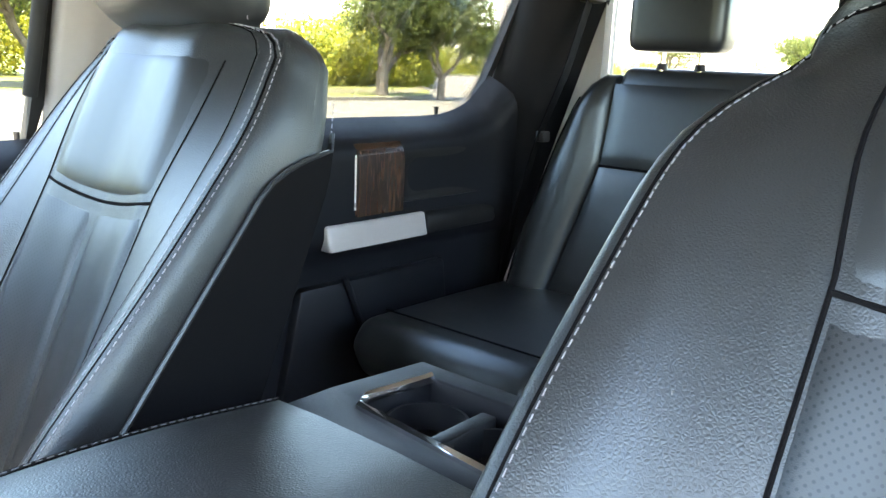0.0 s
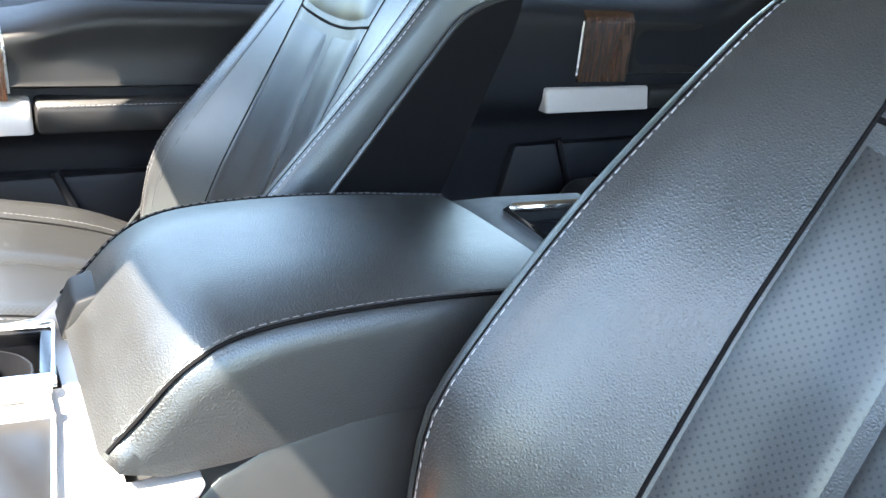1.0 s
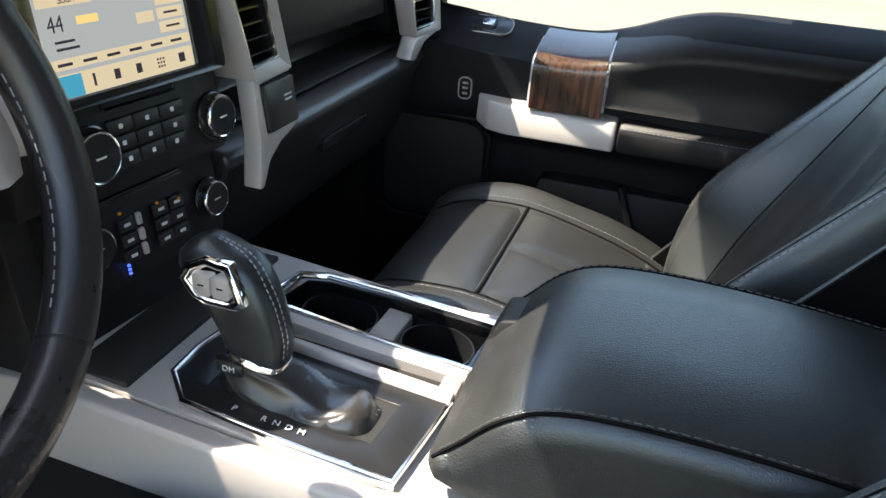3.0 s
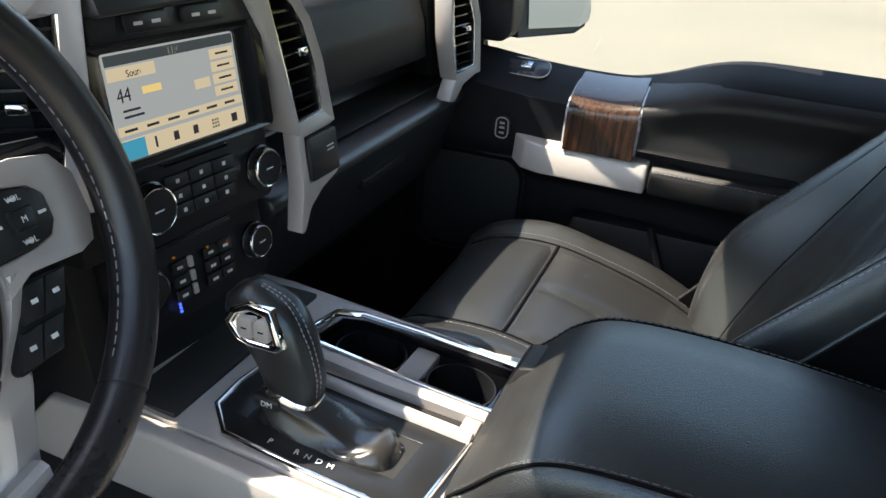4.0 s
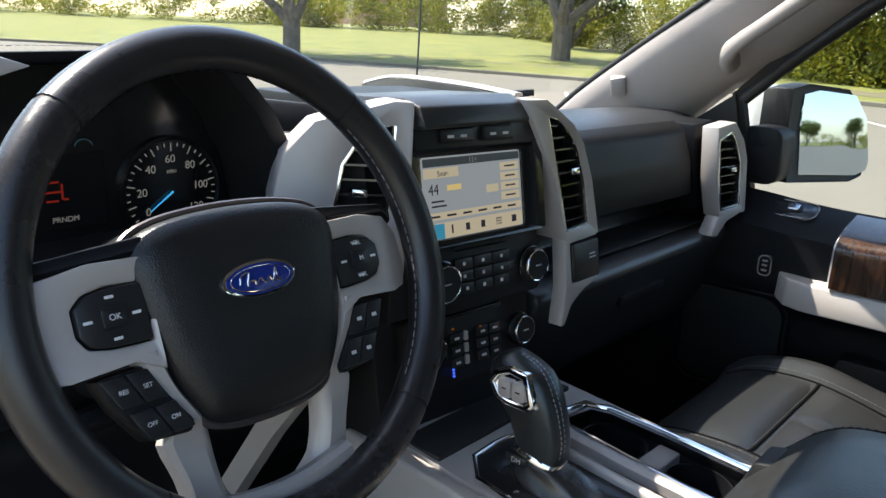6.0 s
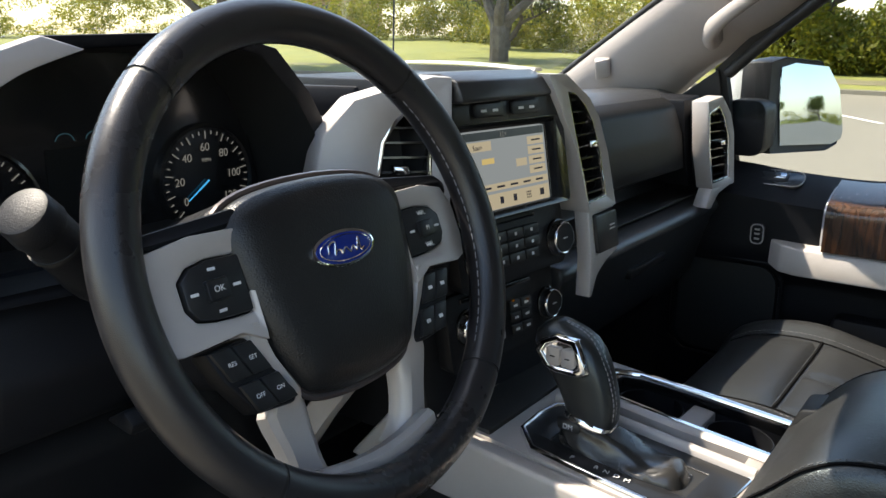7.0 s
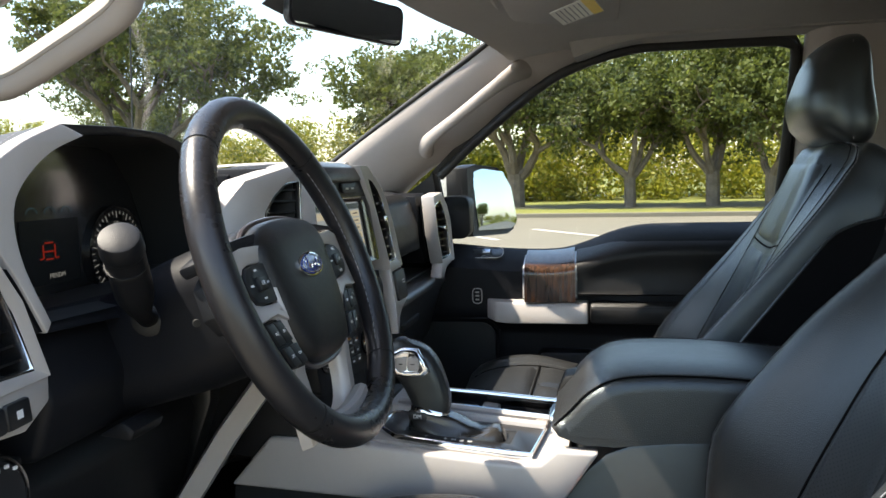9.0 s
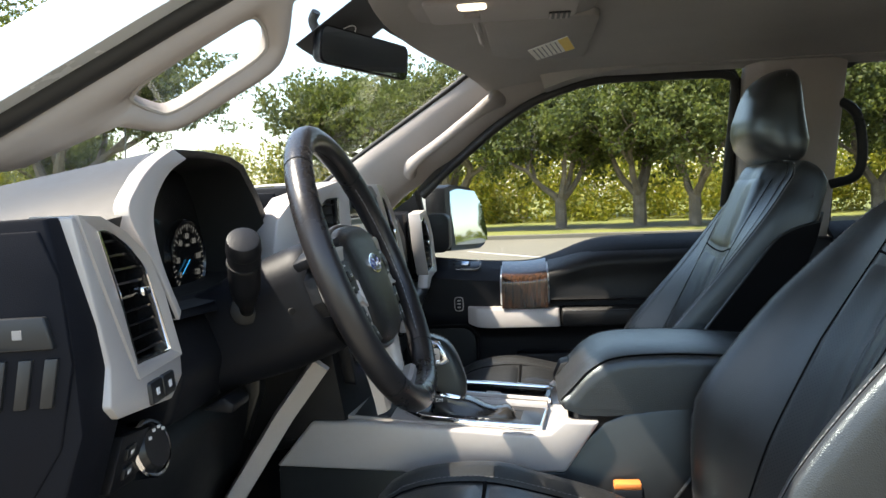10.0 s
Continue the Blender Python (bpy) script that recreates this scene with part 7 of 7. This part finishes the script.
# ---------------------------------------------------------------- centre console
CON = thing("center_console", (0, 0.45, 0.72), "silver and black centre console with padded armrest lid", "console")
deck = lambda y: 1.112 + 0.09 * (y - 0.49)
dp = lambda x, y, c=0.0: Vector((x, y, deck(y) + c))
side = [(0.95, 1.058), (0.885, 1.134), (0.80, 1.1335), (0.66, 1.1215), (0.52, 1.1095), (0.485, 1.112), (0.462, 1.133), (0.404, 1.130), (0.462, 1.046), (0.722, 1.047)]
for x0, x1 in ((-0.166, -0.140), (0.148, 0.168)):
    part("side_rail", prism(side, "yz", x0, x1, 0.006, 3), SILVER, CON, "silver painted console side")
for x0, x1, ya, yb, dz in ((-0.1405, 0.0345, 0.45, 0.90, -0.004), (0.0345, 0.1485, 0.7165, 0.90, -0.004), (0.0345, 0.1485, 0.45, 0.476, -0.004), (0.0345, 0.1485, 0.476, 0.7165, -0.07), (0.1415, 0.1485, 0.476, 0.7165, -0.004)):
    part("deck", loft([[Vector((x, y, z)) for x, z in ((x0, deck(y) + dz), (x0, 1.0), (x1, 1.0), (x1, deck(y) + dz))] for y in (ya, (ya + yb) / 2, yb)]), SILVER, CON, "silver painted console top")
part("lower_body", prism([(0.95, 1.055), (0.466, 1.046), (0.43, 1.095), (0.395, 1.128), (0.36, 1.142), (0.30, 1.148), (-0.12, 1.15), (-0.12, 0.72), (0.95, 0.72)], "yz", -0.157, 0.157, 0.006, 2), LEATHER_SMOOTH, CON, "dark leather-look lower console")


def frame_strip(pts, w, h, name, mat, label, closed=True):
    return part(name, sweep([dp(x, y, 0.0) for x, y in pts], [(-w, -0.004), (-w, h * 0.7), (-w * 0.5, h), (w * 0.5, h), (w, h * 0.7), (w, -0.004)], closed), mat, CON, label, 50)


PLATE = [(-0.139, 0.500), (-0.018, 0.488), (-0.0145, 0.60), (-0.014, 0.714), (-0.026, 0.728), (-0.060, 0.732), (-0.102, 0.730), (-0.133, 0.700), (-0.137, 0.60)]
BOOT = [(-0.102, 0.534), (-0.042, 0.530), (-0.043, 0.60), (-0.046, 0.645), (-0.062, 0.688), (-0.082, 0.694), (-0.101, 0.694), (-0.104, 0.66), (-0.103, 0.60)]
part("gear_plate", ring3(PLATE, BOOT, lambda a, b, c: dp(a, b, c), -0.012, 0.003, 0.0015, 0.001), material("satin_black", (0.012, 0.0125, 0.014), 0.33, scale=5, spec=0.45), CON, "satin black gear plate")
frame_strip(PLATE, 0.003, 0.0055, "plate_edge", CHROME, "chrome edge strip")
part("boot_well", loft([[dp(x, y, c) for x, y in BOOT] for c in (0.0, -0.02)], caps=True), RUBBER, CON)
for txt, y in (("P", 0.656), ("R", 0.627), ("N", 0.615), ("D", 0.603), ("M", 0.591)):
    lettering(txt, 0.0095, Matrix.Translation(dp(-0.1205, y, 0.0036)) @ pose(0, 0, 0, 0, 0, -85), INK, CON, "gear_letter", 0.0002)
SLOT = [(-0.006, 0.497), (0.017, 0.495), (0.012, 0.70), (-0.006, 0.70)]
frame_strip([(-0.0135, 0.488), (-0.0125, 0.60), (-0.010, 0.735)], 0.0065, 0.012, "rail", SILVER, "silver rail", False)
frame_strip([(0.026, 0.485), (0.025, 0.60), (0.030, 0.735)], 0.0085, 0.011, "rail", SILVER, "silver rail", False)
# Solid dark strip in place of the storage slot's shaded depth.
part("slot", loft([[dp(x, y, c) for x, y in SLOT] for c in (-0.03, -0.0028)]), RUBBER, CON, "nearly flush dark strip for the shade in the storage slot")
part("slot_end", loft([[dp(x, y, c) for x, y in ((-0.007, 0.486), (0.019, 0.486), (0.019, 0.505), (-0.007, 0.505))] for c in (-0.01, 0.006)], w=0.002), PILLAR, CON)
CUP = [(0.040, 0.482), (0.140, 0.472), (0.138, 0.60), (0.132, 0.682), (0.117, 0.712), (0.062, 0.722), (0.046, 0.704), (0.041, 0.60)]
CUP_IN = [(0.050, 0.492), (0.130, 0.484), (0.128, 0.60), (0.123, 0.676), (0.112, 0.700), (0.066, 0.709), (0.055, 0.698), (0.050, 0.60)]
part("cup_surround", ring3(CUP, CUP_IN, lambda a, b, c: dp(a, b, c), -0.012, 0.004, 0.002, 0.001), GLOSS_BLACK, CON, "black cup holder surround")
frame_strip(CUP, 0.004, 0.008, "cup_edge", CHROME, "chrome edge strip")
part("cup_wall", loft([[dp(x, y, c) for x, y in CUP_IN] for c in (0.002, -0.060)], caps=False), PLASTIC, CON)
part("cup_floor", loft([[dp(x, y, c) for x, y in CUP_IN] for c in (-0.064, -0.058)]), RUBBER, CON)
for yc, r in ((0.650, 0.041), (0.535, 0.039)):
    ringp = [(0.089 + r * math.cos(a), yc + r * math.sin(a)) for a in np.linspace(0, 2 * math.pi, 32, endpoint=False)]
    part("cup_ring", ring3([(0.089 + (r + 0.002) * math.cos(a), yc + (r + 0.002) * math.sin(a)) for a in np.linspace(0, 2 * math.pi, 32, endpoint=False)], ringp, lambda a, b, c: dp(a, b, c), -0.055, -0.012, None, 0), PLASTIC, CON)
part("cup_divider", loft([[dp(x, y, c) for x, y in ((0.052, 0.578), (0.128, 0.576), (0.128, 0.606), (0.052, 0.608))] for c in (-0.055, -0.008)], w=0.004), PILLAR, CON, "grey cup divider")
# Flat dark block coloured for the deep tray's shade; nothing is hollowed out.
part("tray_shade_block", loft([[Vector((x, y, z)) for y, z in ((0.755, deck(0.755) + 0.002), (0.88, 1.137), (0.90, 1.15), (0.93, 1.15), (0.93, 1.06), (0.755, 1.06))] for x in (-0.135, 0.145)], w=0.003), RUBBER, CON, "flat dark block for the shade in the open tray")


def lid():
    prof = smooth2([(0.470, 1.160), (0.446, 1.184), (0.415, 1.215), (0.375, 1.233), (0.30, 1.238), (0.20, 1.234), (0.083, 1.222)], 5, False)
    rings = []
    for x, dz, dy in ((-0.157, -0.022, -0.012), (-0.156, -0.012, -0.006), (-0.150, -0.004, -0.002), (-0.142, 0.0, 0), (-0.05, 0.003, 0), (0.04, 0.003, 0), (0.095, 0.0, 0), (0.103, -0.004, -0.002), (0.108, -0.013, -0.006), (0.109, -0.022, -0.012)):
        rings.append([Vector((x, y + dy * min(1, (y - 0.083) / 0.3), z + dz * (1 if z > 1.17 else 0.3))) for y, z in prof] + [Vector((x, 0.083, 1.15)), Vector((x, 0.30, 1.146)), Vector((x, 0.385, 1.137)), Vector((x, 0.43, 1.139)), Vector((x, 0.46, 1.150))])
    return loft(rings), prof


bm, prof = lid()
LID = part("armrest_lid", bm, LEATHER, CON, "padded black leather armrest lid", 70)
for x, dz in ((-0.146, -0.0005), (0.099, -0.0005)):
    part("lid_stitching", dashes([Vector((x, y, z + dz + 0.001)) for y, z in prof[2:]], 0.005, 0.003, 0.0009), bpy.data.materials["dark_thread"], LID, "dark grey stitching")
    part("lid_seam", tube([Vector((x - 0.003 if x < 0 else x + 0.003, y, z + dz - 0.0012)) for y, z in prof[1:]], 0.0016, 6), CARPET_BLACK, LID)
# Raised dark wedge stands in for the shade inside the latch recess.
part("latch_shade_wedge", loft([[Vector((x, y, z)) for y, z in ((0.474, 1.152), (0.460, 1.186), (0.438, 1.191), (0.436, 1.155))] for x in (0.030, 0.086)], w=0.004), RUBBER, LID, "raised dark wedge for the shade in the latch recess")
# rear cup holder module
MOD = [(-0.150, -0.10), (0.098, -0.10), (0.104, 0.076), (-0.150, 0.080)]
RIN = [(-0.118, -0.075), (0.046, -0.070), (0.056, 0.012), (0.046, 0.030), (-0.118, 0.046)]
part("rear_module", join(loft([[Vector((x, y, z)) for x, y in MOD] for z in (1.08, 1.170)], w=0.002), ring3([(-0.150, -0.10), (0.085, -0.10), (0.100, 0.015), (0.100, 0.076), (-0.150, 0.080)], RIN, lambda a, b, c: Vector((a, b, 1.214 + c)), -0.045, 0.0, None, 0.003)), PLASTIC_SOFT, CON, "dark rear cup holder module")
part("rear_cup_edge", sweep([Vector((x, y, 1.214)) for x, y in [(-0.118, 0.046), (0.046, 0.030), (0.056, 0.012), (0.046, -0.070)]], [(-0.004, -0.003), (-0.004, 0.004), (0, 0.007), (0.004, 0.004), (0.004, -0.003)]), CHROME, CON, "chrome edge strip", 50)
for x in (-0.075, 0.005):
    part("cup_ring", ring3([(x + 0.040 * math.cos(a), -0.018 + 0.040 * math.sin(a)) for a in np.linspace(0, 2 * math.pi, 28, endpoint=False)], [(x + 0.037 * math.cos(a), -0.018 + 0.037 * math.sin(a)) for a in np.linspace(0, 2 * math.pi, 28, endpoint=False)], lambda a, b, c: Vector((a, b, 1.20 + c)), -0.028, 0.0, None, 0), PLASTIC, CON)
part("cup_divider", box(-0.045, -0.027, -0.06, 0.025, 1.168, 1.206, 0.003), PLASTIC, CON)

# ---------------------------------------------------------------- gear shifter
SHIFT = thing("gear_shifter", (-0.072, 0.66, 1.13), "black leather gear lever with chrome cap and leather boot", "gear lever")


def boot():
    """A leather sleeve from the plate's opening up to the collar, sagging in folds behind it."""
    rings = []
    for k in (0, 0.08, 0.18, 0.3, 0.42, 0.55, 0.68, 0.8, 0.9, 1.0):
        ring = []
        for i in range(48):
            t = 2 * math.pi * i / 48
            x0, y0 = 0.033 * math.copysign(abs(math.cos(t)) ** 0.6, math.cos(t)), 0.078 * math.copysign(abs(math.sin(t)) ** 0.7, math.sin(t))
            x1, y1 = 0.0195 * math.cos(t), 0.022 * math.sin(t)
            back = max(0, -math.sin(t))
            g = k ** (1 + 0.6 * back)
            y = 0.615 + y0 + (0.667 - 0.615 + y1 - y0) * g
            z = deck(y) - 0.006 + 0.036 * (k ** 0.75 if back > 0.2 else k) + 0.011 * math.sin(9.5 * k + 1.5 * math.cos(2 * t)) * (1 - k) * (0.3 + back) * min(1, 6 * k)
            ring.append(Vector((-0.0755 + x0 + (x1 - x0) * g + 0.003 * math.sin(7 * k + 3 * t) * (1 - k) * k * 3, y, z)))
        rings.append(ring)
    return loft(rings)


part("boot", boot(), material("boot_leather", (0.03, 0.029, 0.028), 0.24, grain=0.1, grain_scale=700, kind="cells", scale=9, coat=0.4, coat_rough=0.2), SHIFT, "folded black leather boot", 70)
for dx in (-0.0035, 0.0035):
    part("boot_stitching", dashes([Vector((-0.070 + dx + 0.006 * t, 0.635 - 0.095 * t, 1.158 - 0.038 * t ** 0.6)) for t in np.linspace(0, 1, 12)], 0.004, 0.003, 0.0008), THREAD, SHIFT, "pale stitching")
def grip(rows, n=28):
    """Rings of (height, rear, front, half width, middle in x), squarish, that lean with the lever."""
    out = []
    for z, y0, y1, w, x in rows:
        ring = []
        for k in range(n):
            t = 2 * math.pi * k / n
            c, sn = math.cos(t), math.sin(t)
            b = math.copysign(abs(sn) ** 0.62, sn)
            ring.append(Vector((x + w * math.copysign(abs(c) ** 0.62, c), (y0 + y1) / 2 + b * (y1 - y0) / 2, z + 0.006 * b)))
        out.append(ring)
    return loft(out)


part("collar", grip([(1.138, 0.636, 0.684, 0.0195, -0.0735), (1.141, 0.632, 0.688, 0.0215, -0.0735), (1.158, 0.628, 0.688, 0.0215, -0.073), (1.162, 0.630, 0.686, 0.0195, -0.073)]), CHROME, SHIFT, "chrome collar", 50)
part("collar_button", loft([[Vector((x, y, z)) for y, z in ((0.660, 1.145), (0.688, 1.147), (0.690, 1.160), (0.660, 1.158))] for x in (-0.0985, -0.085)], w=0.003), BUTTON, SHIFT)
lettering("DM", 0.0085, Matrix.Translation((-0.0989, 0.674, 1.1525)) @ pose(0, 0, 0, 90, 0, -90), INK, SHIFT, depth=0.0002)
part("grip", grip([(1.158, 0.631, 0.686, 0.0190, -0.073), (1.168, 0.627, 0.689, 0.0200, -0.073), (1.185, 0.627, 0.698, 0.0205, -0.072), (1.202, 0.631, 0.710, 0.0220, -0.071), (1.220, 0.637, 0.724, 0.0240, -0.070), (1.234, 0.643, 0.731, 0.0245, -0.069),
                   (1.246, 0.650, 0.730, 0.0235, -0.068), (1.255, 0.658, 0.722, 0.0205, -0.067), (1.261, 0.668, 0.710, 0.0150, -0.066), (1.263, 0.680, 0.700, 0.005, -0.066)]), LEATHER_SMOOTH, SHIFT, "black leather grip", 70)
CAPQ = [(0.722, 1.236), (0.716, 1.248), (0.698, 1.2565), (0.672, 1.254), (0.660, 1.236), (0.654, 1.220), (0.662, 1.213), (0.694, 1.213), (0.708, 1.217)]
mid_y, mid_z = 0.688, 1.234
cap_ring = lambda k, x: [Vector((x + 0.35 * max(0.0, mid_z + (z - mid_z) * k - 1.236), mid_y + (y - mid_y) * k, mid_z + (z - mid_z) * k)) for y, z in CAPQ]
part("cap", loft([cap_ring(1.0, -0.080), cap_ring(1.0, -0.0955), cap_ring(0.94, -0.0985), cap_ring(0.72, -0.0990), cap_ring(0.66, -0.0965)], w=0.0008), CHROME, SHIFT, "chrome cap with buttons", 40)
for y0, y1 in ((0.671, 0.687), (0.689, 0.706)):
    cb = part("cap_button", loft([[Vector((x, y, z)) for y, z in rounded(y0, y1, 1.222, 1.243, 0.003)] for x in (-0.090, -0.0985)], w=0.0012), SILVER, SHIFT, "silver rocker button")
    part("print_bar", box(-0.0990, -0.0984, (y0 + y1) / 2 - 0.003, (y0 + y1) / 2 + 0.003, 1.232, 1.2335, 0), RUBBER, cb)
for q in (0.15, 0.50):
    part("grip_stitching", dashes(smooth_path([(-0.073 - 0.0195 * q, 0.6275, 1.166), (-0.072 - 0.0205 * q, 0.6275, 1.187), (-0.070 - 0.0225 * q, 0.6355, 1.215), (-0.069 - 0.0240 * q, 0.6435, 1.2325), (-0.068 - 0.0235 * q, 0.6505, 1.2445), (-0.067 - 0.0205 * q, 0.661, 1.2555), (-0.066 - 0.015 * q, 0.676, 1.262), (-0.066 - 0.010 * q, 0.695, 1.2665)], 5), 0.0035, 0.0025, 0.0011), THREAD, SHIFT, "pale stitching")
